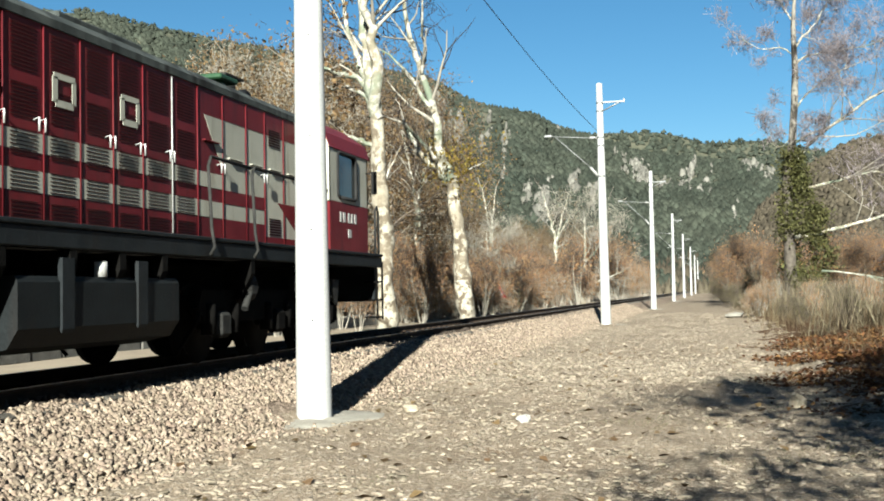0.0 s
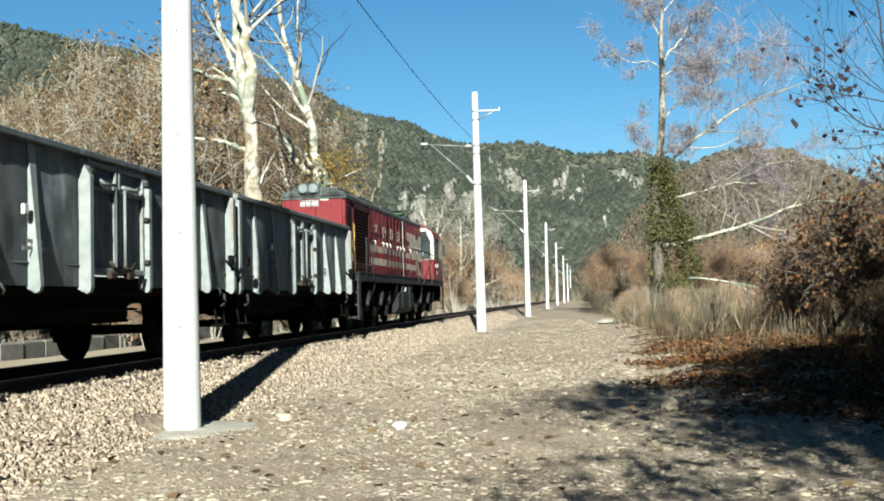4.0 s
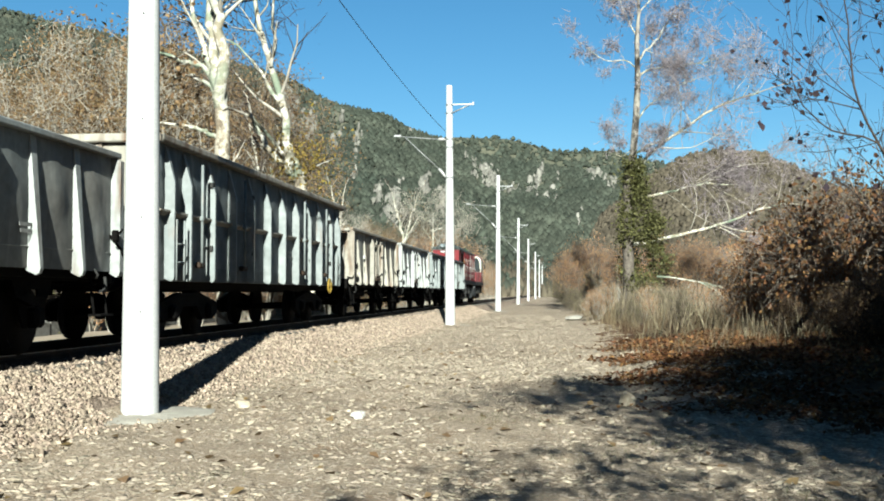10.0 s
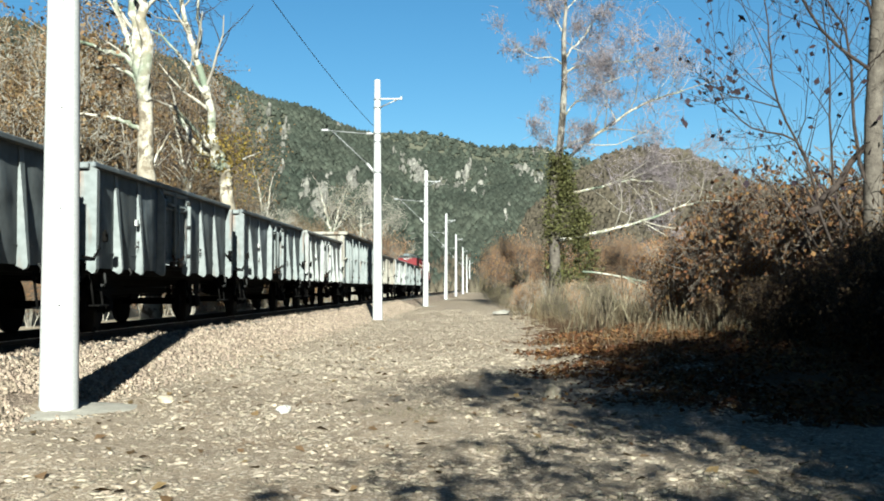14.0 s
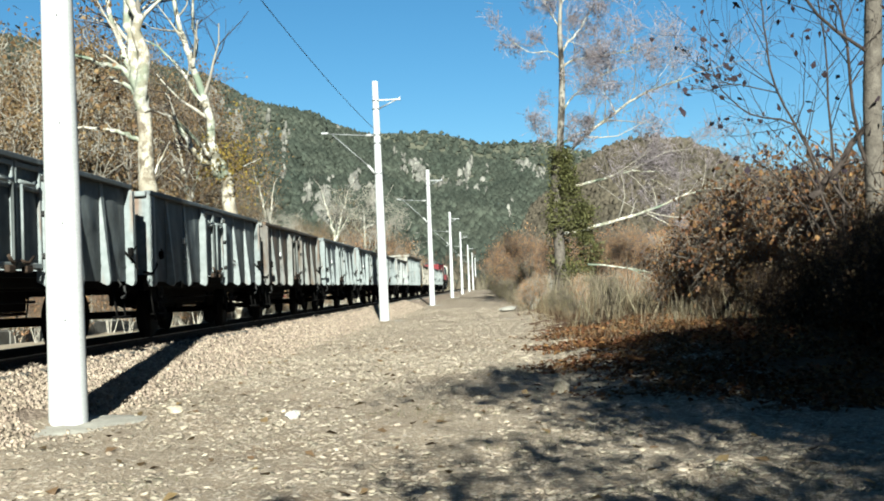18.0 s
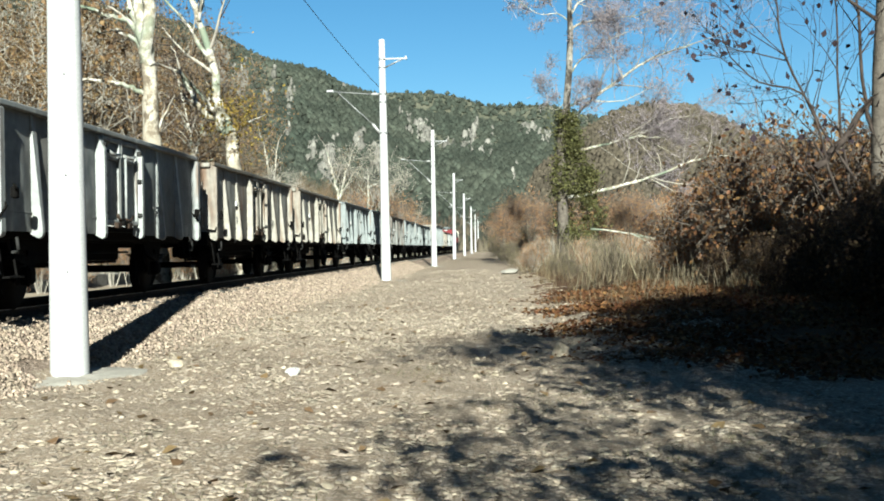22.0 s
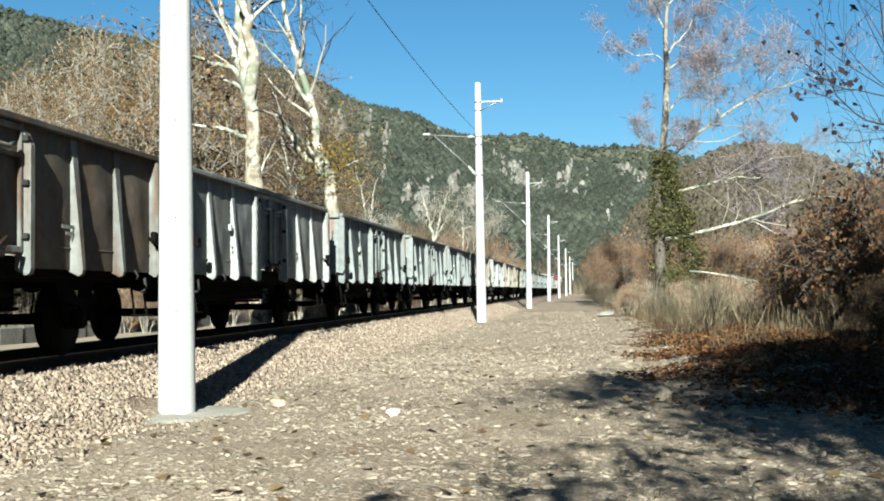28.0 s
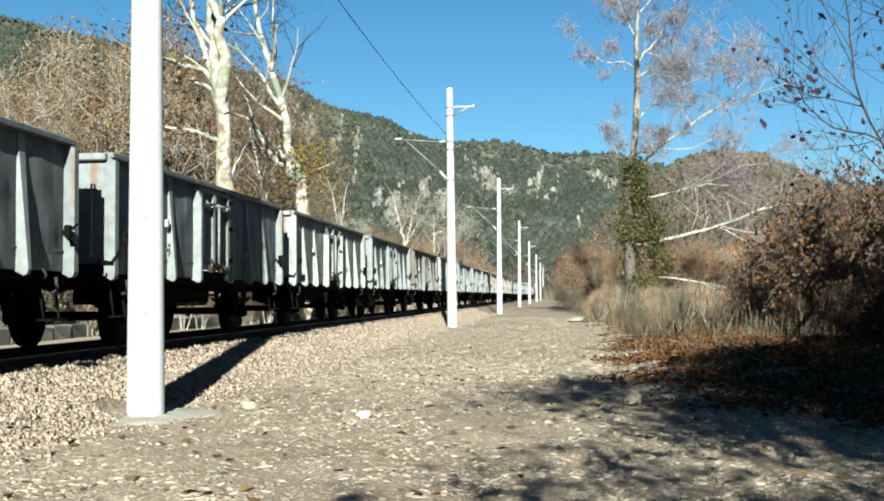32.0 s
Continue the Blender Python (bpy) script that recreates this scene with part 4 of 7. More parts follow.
def open_wagon(paint, plate, label, seed, length=9.05, platform=False, group="open wagons of the train"):
    """A two-axle open goods wagon, 2.9 m wide over its stanchions, with one double door in the middle of each side."""
    w = thing("open_wagon", label, "goods wagon", group)
    L, IN, OUT, LOW, TOP = length / 2, 1.305, 1.45, 1.02, 2.80
    r = np.random.default_rng(seed)
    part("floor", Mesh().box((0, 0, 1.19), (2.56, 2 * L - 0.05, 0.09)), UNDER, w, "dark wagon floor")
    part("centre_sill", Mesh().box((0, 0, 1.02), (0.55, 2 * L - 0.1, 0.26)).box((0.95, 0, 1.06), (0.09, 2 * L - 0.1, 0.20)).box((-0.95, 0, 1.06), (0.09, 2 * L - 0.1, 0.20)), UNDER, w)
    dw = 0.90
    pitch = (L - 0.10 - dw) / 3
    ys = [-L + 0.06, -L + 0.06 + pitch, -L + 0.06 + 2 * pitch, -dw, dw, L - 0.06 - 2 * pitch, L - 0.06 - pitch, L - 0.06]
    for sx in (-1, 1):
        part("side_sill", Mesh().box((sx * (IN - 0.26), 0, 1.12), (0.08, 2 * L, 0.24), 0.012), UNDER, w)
        part("top_rail", Mesh().box((sx * (IN + 0.035), 0, TOP - 0.035), (0.15, 2 * L, 0.085), 0.015), plate, w)
        for k, y in enumerate(ys):
            out = OUT + r.normal(0, 0.006)
            half = 0.060 if k in (0, 7) else 0.045 if k in (3, 4) else 0.036
            rib = stanchion(sx, IN - 0.02, out, LOW + r.normal(0, 0.01), TOP - 0.02, 0.10 if k in (0, 7) else 0.30 if k in (3, 4) else 1.66, y, half, half + (0.0 if k in (0, 7) else 0.040))
            st = part("corner_post" if k in (0, 7) else "door_post" if k in (3, 4) else "stanchion", rib, paint, w)
            if k in (1, 6) and sx > 0:
                part("tie_ring", Mesh().tube([(OUT + 0.02, y + 0.25, 1.12), (OUT + 0.06, y + 0.27, 1.04), (OUT + 0.02, y + 0.31, 0.99)], 0.016, 6), UNDER_LIGHT, st)
            if k in (3, 4):
                for z in (1.45, 2.05, 2.55):
                    part("hinge", Mesh().box((sx * (OUT - 0.05), y + (0.06 if k == 3 else -0.06), z), (0.09, 0.10, 0.07), 0.012), UNDER_LIGHT, st)
        for k in range(7):
            if k == 3:
                continue
            part("side_plate", bulged_panel(sx, IN, ys[k] + 0.03, ys[k + 1] - 0.03, 1.10, TOP - 0.07, seed * 31 + k + 50 * (sx > 0)), plate, w)
            part("side_plate_fold", Mesh().box((sx * (IN - 0.002), (ys[k] + ys[k + 1]) / 2, 1.36), (0.036, ys[k + 1] - ys[k] - 0.12, 0.02), 0.006), plate, w)
        for sy in (-1, 1):
            door = part("side_door", bulged_panel(sx, IN + 0.02, min(sy * 0.02, sy * (dw - 0.05)), max(sy * 0.02, sy * (dw - 0.05)), 1.25, TOP - 0.09, seed * 7 + sy + 3 * sx, 0.01),
                        plate, w, "double side door leaf with a pressed frame")
            fr = Mesh()
            for z, h in ((TOP - 0.13, 0.07), (2.36, 0.05), (1.30, 0.08)):
                fr.box((sx * (IN + 0.045), sy * (dw / 2 - 0.01), z), (0.05, dw - 0.10, h), 0.01)
            for y in (0.05, dw - 0.09):
                fr.box((sx * (IN + 0.045), sy * y, 2.01), (0.055, 0.06, 1.48), 0.01)
            part("door_frame", fr, paint, door)
            part("lock_bar", Mesh().tube([(sx * (IN + 0.10), sy * 0.14, 1.28), (sx * (IN + 0.10), sy * 0.14, 2.40), (sx * (IN + 0.10), sy * 0.36, 2.42)], 0.022, 6), paint, door)
            part("door_stay", Mesh().tube([(sx * (IN + 0.09), sy * 0.10, 2.44), (sx * (IN + 0.11), sy * 0.46, 2.42), (sx * (IN + 0.09), sy * 0.62, 2.47)], 0.028, 6), paint, door)
            part("door_latch", Mesh().tube([(sx * (IN + 0.12), sy * 0.02, 1.36), (sx * (IN + 0.13), sy * 0.24, 1.33), (sx * (IN + 0.14), sy * 0.38, 1.42)], 0.025, 6).box(
                (sx * (IN + 0.1), sy * 0.26, 1.25), (0.08, 0.20, 0.10), 0.015), RAIL, door, "rusty latch lever")
        for yy, zz, ln in ((1.95, 1.62, 0.42), (1.95, 1.54, 0.30), (-2.1, 1.60, 0.36), (-2.1, 1.52, 0.5)):
            part("stencil_bar", Mesh().box((sx * (IN + 0.052), yy + r.normal(0, 0.05), zz), (0.004, ln, 0.045)), STENCIL, w, "faded white stencilled bar")
        part("label_holder", Mesh().box((sx * (IN + 0.06), -2.35, 1.95), (0.05, 0.10, 0.12), 0.01), HANDLE if sx > 0 else UNDER_LIGHT, w)
    for sy in (-1, 1):
        e = part("end_wall", Mesh().box((0, sy * (L - 0.03), 1.99), (2 * IN, 0.05, 1.54)), paint, w, "flat end wall")
        part("end_top_rail", Mesh().box((0, sy * (L + 0.02), TOP - 0.06), (2 * IN + 0.05, 0.14, 0.10), 0.015), paint, e)
        for x in (-0.62, 0.62):
            o = [(sy * (L - 0.02), 1.10), (sy * (L + 0.10), 1.12), (sy * (L + 0.10), 2.3), (sy * (L + 0.02), TOP - 0.1), (sy * (L - 0.02), TOP - 0.1)]
            part("end_stanchion", Mesh().prism(o, 0, x - 0.05, x + 0.05), paint, e)
        part("headstock", Mesh().box((0, sy * (L + 0.02), 1.08), (2.5, 0.14, 0.30), 0.015), UNDER, w)
        part("end_handrail", Mesh().tube([(1.15, sy * (L + 0.02), 1.35), (1.15, sy * (L + 0.12), 1.35), (1.15, sy * (L + 0.12), 2.35), (1.15, sy * (L + 0.02), 2.35)], 0.016, 6), YELLOW if sy > 0 else PAINTS[1], w)
        part("brake_hose", Mesh().tube([(1.30, sy * (L - 0.15), 1.62), (1.46, sy * (L - 0.10), 1.42), (1.42, sy * (L + 0.05), 1.25), (1.25, sy * (L + 0.10), 1.28)], 0.022, 6), UNDER, w)
        part("brake_valve", Mesh().box((1.47, sy * (L - 0.32), 1.60), (0.08, 0.12, 0.16), 0.02).tube([(1.50, sy * (L - 0.32), 1.60), (1.52, sy * (L - 0.18), 1.70)], 0.018, 6), UNDER, w)
        part("coupling_grip", Mesh().tube([(1.40, sy * (L - 0.50), 1.02), (1.42, sy * (L - 0.50), 0.86), (1.38, sy * (L - 0.58), 0.82), (1.38, sy * (L - 0.42), 0.82)], 0.022, 6), UNDER_LIGHT, w)
        y = sy * 2.85
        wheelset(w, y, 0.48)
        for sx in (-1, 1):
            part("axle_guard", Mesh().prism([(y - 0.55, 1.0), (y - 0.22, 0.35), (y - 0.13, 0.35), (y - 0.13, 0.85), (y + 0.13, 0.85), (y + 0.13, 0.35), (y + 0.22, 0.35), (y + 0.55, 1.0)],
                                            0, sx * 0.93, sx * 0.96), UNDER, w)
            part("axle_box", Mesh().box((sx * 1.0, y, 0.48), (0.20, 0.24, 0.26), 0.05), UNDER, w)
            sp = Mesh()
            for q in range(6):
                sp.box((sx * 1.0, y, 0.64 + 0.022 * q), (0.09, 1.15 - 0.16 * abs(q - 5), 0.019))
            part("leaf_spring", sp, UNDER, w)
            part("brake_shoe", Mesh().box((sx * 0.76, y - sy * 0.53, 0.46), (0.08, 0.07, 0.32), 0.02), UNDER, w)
    # plain dark blocks, added to close off daylight between the wheels
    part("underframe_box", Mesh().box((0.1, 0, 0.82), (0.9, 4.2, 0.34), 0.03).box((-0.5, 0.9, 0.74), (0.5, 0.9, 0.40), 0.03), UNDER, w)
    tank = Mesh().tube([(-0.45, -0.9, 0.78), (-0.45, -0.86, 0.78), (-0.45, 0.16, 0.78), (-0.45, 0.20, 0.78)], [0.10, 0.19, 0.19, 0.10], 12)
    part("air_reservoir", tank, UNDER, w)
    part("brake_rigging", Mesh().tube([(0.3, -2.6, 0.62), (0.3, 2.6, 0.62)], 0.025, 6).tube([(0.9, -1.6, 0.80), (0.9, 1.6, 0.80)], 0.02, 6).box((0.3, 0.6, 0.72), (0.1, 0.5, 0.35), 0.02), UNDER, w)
    for sx in (-1, 1):
        for sy in (-1, 1):
            part("foot_step", Mesh().tube([(sx * 1.25, sy * (L - 0.25), 1.0), (sx * 1.32, sy * (L - 0.25), 0.5), (sx * 1.32, sy * (L - 0.65), 0.5), (sx * 1.25, sy * (L - 0.65), 1.0)], 0.018, 6).box(
                (sx * 1.33, sy * (L - 0.45), 0.49), (0.18, 0.42, 0.025)), UNDER, w)
    buffers(w, -L - 0.09 - (0.75 if platform else 0), L + 0.09)
    if platform:
        y = -L - 0.42
        part("brake_platform", Mesh().box((0, y, 1.13), (2.7, 0.80, 0.10), 0.01), UNDER_LIGHT, w, "guard's platform at the wagon end")
        rail = Mesh()
        for x in (-1.25, 1.25):
            rail.tube([(x, y - 0.36, 1.18), (x, y - 0.36, 2.15), (x, y + 0.36, 2.15), (x, y + 0.36, 1.18)], 0.022, 6)
            rail.tube([(x, y - 0.36, 1.65), (x, y + 0.36, 1.65)], 0.018, 6)
        rail.tube([(-1.25, y - 0.36, 2.15), (0.4, y - 0.36, 2.15), (0.4, y - 0.36, 1.18)], 0.022, 6)
        part("platform_railing", rail, CABLE, w)
        part("platform_step", Mesh().tube([(1.28, y - 0.3, 1.1), (1.36, y - 0.3, 0.55), (1.36, y + 0.3, 0.55), (1.28, y + 0.3, 1.1)], 0.025, 6).box((1.36, y, 0.56), (0.22, 0.62, 0.03)).box(
            (1.33, y, 0.85), (0.20, 0.60, 0.03)), UNDER_LIGHT, w)
        part("roof_lip", Mesh().box((0, -L - 0.02, TOP + 0.01), (2.6, 0.10, 0.06), 0.01), DARK, w)
    return w


def high_wagon():
    """The tall bogie wagon: deep sides with a waist rail, doors and white stanchions."""
    w = thing("high_open_wagon", "tall dark grey bogie open wagon with stained plates and grey stanchions", "goods wagon", "open wagons of the train")
    L, IN, OUT, LOW, TOP = 7.1, 1.31, 1.47, 0.98, 3.30
    paint, plate = PAINTS[0], PANELS[0]
    part("floor", Mesh().box((0, 0, 1.15), (2.46, 2 * L - 0.05, 0.10)), UNDER, w)
    part("centre_sill", Mesh().box((0, 0, 0.98), (0.6, 2 * L - 0.1, 0.34)).box((1.0, 0, 1.0), (0.1, 2 * L - 0.1, 0.3)).box((-1.0, 0, 1.0), (0.1, 2 * L - 0.1, 0.3)), UNDER, w)
    ys = [-L + 0.55, -L + 1.35, -L + 2.6, -L + 3.85, -L + 5.1, -L + 6.35, -L + 7.6, -L + 8.85, -L + 10.1, -L + 11.35, -L + 12.6, -L + 13.65]
    for sx in (-1, 1):
        part("side_sill", Mesh().box((sx * (IN - 0.04), 0, 1.12), (0.09, 2 * L, 0.26), 0.012), plate, w)
        part("top_rail", Mesh().box((sx * (IN + 0.05), 0, TOP - 0.03), (0.22, 2 * L, 0.11), 0.02), PAINTS[2], w, "pale cream-grey top rail")
        for k, y in enumerate(ys):
            part("stanchion", stanchion(sx, IN - 0.02, OUT, LOW, TOP - 0.10, 0.60, y, 0.030, 0.065), PAINTS[0], w)
        e = [-L + 0.02] + ys + [L - 0.02]
        for k in range(len(e) - 1):
            y0, y1 = e[k] + 0.04, e[k + 1] - 0.04
            if y1 - y0 < 0.2:
                continue
            part("side_plate", bulged_panel(sx, IN, y0, y1, 2.14, TOP - 0.08, 400 + k + 40 * (sx > 0), 0.014), plate, w)
            part("lower_plate", bulged_panel(sx, IN, y0, y1, 1.24, 2.08, 300 + k + 40 * (sx > 0), 0.012), plate, w)
            part("waist_rail", Mesh().prism([(sx * IN, 2.05), (sx * (IN + 0.10), 2.11), (sx * (IN + 0.10), 2.14), (sx * IN, 2.15)], 1, y0, y1), PAINTS[2], w)
        for y in (-L + 1.95, -L + 11.95, -L + 4.5, -L + 9.5):
            d = part("door_bar", Mesh().tube([(sx * (IN + 0.13), y, 1.25), (sx * (IN + 0.13), y, TOP - 0.25)], 0.026, 8).box((sx * (IN + 0.13), y, 2.1), (0.07, 0.1, 0.08), 0.01), paint, w, "pale vertical door locking bar")
            part("door_latch", Mesh().box((sx * (IN + 0.10), y, 1.28), (0.1, 0.3, 0.10), 0.02), RAIL, d)
            part("hinge", Mesh().box((sx * (IN + 0.09), y + 0.62, 2.75), (0.08, 0.12, 0.10), 0.01).box((sx * (IN + 0.09), y + 0.62, 1.6), (0.08, 0.12, 0.10), 0.01), UNDER_LIGHT, d)
        for yy, zz, ln in ((1.2, 1.75, 0.5), (1.2, 1.64, 0.34), (-4.6, 1.6, 0.4)):
            part("stencil_bar", Mesh().box((sx * (IN + 0.055), yy, zz), (0.004, ln, 0.055)), STENCIL, w, "faded white stencilled bar")
        wheel = [(sx * (OUT + 0.02), 5.05 + 0.19 * math.cos(a), 0.98 + 0.19 * math.sin(a)) for a in np.linspace(0, 2 * math.pi, 21)]
        hb = part("handbrake_wheel", Mesh().tube(wheel, 0.022, 6, caps=False), YELLOW, w, "yellow handbrake wheel")
        part("handbrake_spokes", Mesh().tube([(sx * (OUT + 0.02), 4.88, 0.98), (sx * (OUT + 0.02), 5.22, 0.98)], 0.014, 6).tube([(sx * (OUT + 0.02), 5.05, 0.8), (sx * (OUT + 0.02), 5.05, 1.16)], 0.014, 6), YELLOW, hb)
        for y in (-L + 0.8, L - 0.8):
            part("side_ladder", Mesh().tube([(sx * OUT, y - 0.18, 1.0), (sx * OUT, y - 0.18, 2.0)], 0.018, 6).tube([(sx * OUT, y + 0.18, 1.0), (sx * OUT, y + 0.18, 2.0)], 0.018, 6).tube(
                [(sx * OUT, y - 0.18, 1.3), (sx * OUT, y + 0.18, 1.3)], 0.014, 6).tube([(sx * OUT, y - 0.18, 1.6), (sx * OUT, y + 0.18, 1.6)], 0.014, 6), paint, w)
    for sy in (-1, 1):
        e = part("end_wall", Mesh().box((0, sy * (L - 0.03), 2.2), (2 * IN, 0.05, 2.05)), PAINTS[2], w, "stained cream end wall")
        part("end_top_rail", Mesh().box((0, sy * (L + 0.03), TOP - 0.05), (2 * IN + 0.3, 0.18, 0.14), 0.02), PAINTS[2], e)
        part("end_waist", Mesh().box((0, sy * (L + 0.03), 2.1), (2 * IN, 0.12, 0.10), 0.015), PAINTS[2], e)
        for x in (-1.2, -0.42, 0.42, 1.2):
            part("end_stanchion", Mesh().prism([(sy * (L - 0.02), 1.1), (sy * (L + 0.12), 1.12), (sy * (L + 0.12), 2.8), (sy * (L + 0.03), TOP - 0.12), (sy * (L - 0.02), TOP - 0.12)], 0, x - 0.05, x + 0.05), PAINTS[2], e)
        part("headstock", Mesh().box((0, sy * (L + 0.02), 1.05), (2.5, 0.14, 0.32), 0.015), UNDER, w)
        part("end_handrail", Mesh().tube([(1.2, sy * (L + 0.02), 1.45), (1.2, sy * (L + 0.14), 1.45), (1.2, sy * (L + 0.14), 2.55), (1.2, sy * (L + 0.02), 2.55)], 0.016, 6), YELLOW, w)
        c = sy * 4.6
        for o in (-0.95, 0.95):
            wheelset(w, c + o, 0.46)
        for sx in (-1, 1):
            part("bogie_frame", Mesh().prism([(c - 1.5, 0.42), (c - 1.25, 0.30), (c - 0.65, 0.30), (c - 0.35, 0.55), (c + 0.35, 0.55), (c + 0.65, 0.30), (c + 1.25, 0.30), (c + 1.5, 0.42), (c + 1.5, 0.62), (c + 0.5, 0.80), (c - 0.5, 0.80), (c - 1.5, 0.62)],
                                             0, sx * 0.94, sx * 1.04), UNDER, w)
            for o in (-0.95, 0.95):
                part("axle_box", Mesh().box((sx * 1.06, c + o, 0.46), (0.16, 0.26, 0.26), 0.05), UNDER, w)
    buffers(w, -L - 0.09, L + 0.09)
    return w


def locomotive():
    """The six-axle diesel engine: long narrow hood, one wide cab ahead, running boards."""
    lo = thing("diesel_locomotive", "red and cream diesel locomotive with a long louvred hood", "locomotive")
    O = 10.5
    HX = 0.90
    hood = part("hood", Mesh().prism([(-HX, 1.60), (HX, 1.60), (HX, 3.78), (-HX, 3.78)], 1, 2.75 - O, 16.2 - O), RED, lo, "red engine hood")
    roof = [(-HX - 0.05, 3.74), (HX + 0.05, 3.74), (HX + 0.05, 3.83), (HX - 0.10, 3.95), (HX - 0.35, 4.04), (0.3, 4.08), (-0.3, 4.08), (-HX + 0.35, 4.04), (-HX + 0.10, 3.95), (-HX - 0.05, 3.83)]
    top = part("hood_roof", Mesh().prism(roof, 1, 2.68 - O, 16.22 - O), ROOF, lo, "sooty grey rounded roof")
    for y, ln in ((4.4, 1.6), (7.5, 2.2), (11.0, 1.8)):
        part("roof_hatch", Mesh().box((0, y - O, 4.11), (1.0, ln, 0.10), 0.02), ROOF, top)
    ex = part("exhaust", Mesh().tube([(0.35, 14.3 - O, 4.0), (0.35, 14.3 - O, 4.2)], 0.13, 12).box((0.35, 14.35 - O, 4.19), (0.40, 0.60, 0.08), 0.02), GREEN, lo, "green exhaust cowl on the roof")
    part("horn", Mesh().tube([(0.1, 15.3 - O, 4.16), (0.1, 15.5 - O, 4.16), (0.1, 15.75 - O, 4.16)], [0.05, 0.07, 0.16], 12).tube([(-0.25, 15.3 - O, 4.16), (-0.25, 15.75 - O, 4.16)], [0.05, 0.16], 12), DARK, lo)
    part("roof_fan", Mesh().tube([(0, 15.0 - O, 4.05), (0, 15.0 - O, 4.35)], 0.30, 16).box((0.0, 15.0 - O, 4.36), (0.66, 0.66, 0.03)), UNDER_LIGHT, lo)
    doors = [5.96, 6.61, 7.26, 7.91, 8.56, 9.21, 9.86, 10.51, 11.16, 11.87, 12.55, 13.29, 14.06, 14.72, 15.45, 16.15]
    for sx in (-1, 1):
        X = sx * HX
        for k in range(len(doors) - 1):
            y0, y1 = doors[k] - O + 0.012, doors[k + 1] - O - 0.012
            yc, wd = (y0 + y1) / 2, y1 - y0
            louvred = 4 <= k <= 9
            arrow = k >= 11
            d = part("hood_door", Mesh().box((X + sx * 0.014, yc, 2.69), (0.028, wd, 2.10), 0.006), CREAM if arrow else RED, lo, "cream hood door" if arrow else "")
            if not arrow:
                for z0, z1 in ((2.39, 2.59), (1.98, 2.20)):
                    part("cream_band", Mesh().box((X + sx * 0.030, yc, (z0 + z1) / 2), (0.006, wd, z1 - z0)), CREAM, d, "cream painted band")
            else:
                for z0, z1 in ((3.38, 3.735), (2.20, 2.39), (1.65, 1.98)) if k < 13 else ((3.38, 3.735), (1.65, 1.80)):
                    part("red_band", Mesh().box((X + sx * 0.030, yc, (z0 + z1) / 2), (0.006, wd, z1 - z0)), RED, d, "red painted band")
            if louvred:
                # flat dark bars painted for the shaded gaps; no slots are cut
                sl = Mesh()
                for blk, rows in ((1.72, 5), (2.00, 6), (2.36, 7), (2.74, 9), (3.22, 12)):
                    for q in range(rows):
                        sl.box((X + sx * 0.036, yc, blk + 0.04 * q), (0.008, wd - 0.20, 0.010))
                tagged(part("louvre", sl, SLOT, d), "dark horizontal ventilation slots", kind="stuff")
            else:
                sl = Mesh().box((X + sx * 0.05, yc, 3.02 if k < 11 else 2.85), (0.05, wd * 0.62, 0.02), 0.005)
                part("rain_lip", sl, RED if not arrow else CREAM, d)
                if k in (13,):
                    g = Mesh()
                    for q in range(14):
                        g.box((X + sx * 0.036, yc, 1.84 + 0.04 * q if q < 7 else 2.95 + 0.04 * q), (0.008, wd * 0.6, 0.02))
                    tagged(part("louvre", g, SLOT, d), kind="stuff")
            part("door_seam", Mesh().tube([(X + sx * 0.035, y0 - 0.012, 1.66), (X + sx * 0.035, y0 - 0.012, 3.72)], 0.009, 6), HANDLE if k in (0, 9) else RED, d)
            if k % 2 == 0 or k in (3, 7):
                part("door_handle", Mesh().tube([(X + sx * 0.03, y1 - 0.05, 2.72), (X + sx * 0.10, y1 - 0.05, 2.74), (X + sx * 0.10, y1 - 0.05, 2.60)], 0.012, 6).tube(
                    [(X + sx * 0.03, y1 - 0.15, 2.72), (X + sx * 0.10, y1 - 0.15, 2.74), (X + sx * 0.10, y1 - 0.15, 2.60)], 0.012, 6), HANDLE, d, "bright door handle")
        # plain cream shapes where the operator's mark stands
        for k in (1, 3, 5, 7):
            y0, y1 = doors[k] - O + 0.08, doors[k + 1] - O - 0.08
            m = Mesh()
            if k == 1:
                m.box((X + sx * 0.042, (y0 + y1) / 2, 3.24), (0.006, y1 - y0, 0.085)).box((X + sx * 0.042, (y0 + y1) / 2, 3.09), (0.006, 0.20, 0.20))
            else:
                c, hw, hh = (y0 + y1) / 2 + (0.03 if k > 3 else 0), (0.22 if k > 3 else 0.25), 0.185
                m.box((X + sx * 0.042, c, 3.10 + hh - 0.04), (0.006, 2 * hw - 0.06, 0.065)).box((X + sx * 0.042, c, 3.10 - hh + 0.04), (0.006, 2 * hw - 0.12, 0.075))
                m.box((X + sx * 0.042, c - hw + 0.05, 3.10), (0.006, 0.09, 2 * hh - 0.1))
                m.box((X + sx * 0.042, c + hw - 0.05, 3.10), (0.006, 0.07, 2 * hh - 0.12))
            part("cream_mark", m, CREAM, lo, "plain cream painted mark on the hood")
        # slanting front edge of the cream field
        sl = Mesh().prism([(12.75 - O, 3.37), (13.34 - O, 3.37), (13.34 - O, 2.60)], 0, X + sx * 0.030, X + sx * 0.037)
        part("cream_point", sl, CREAM, lo)
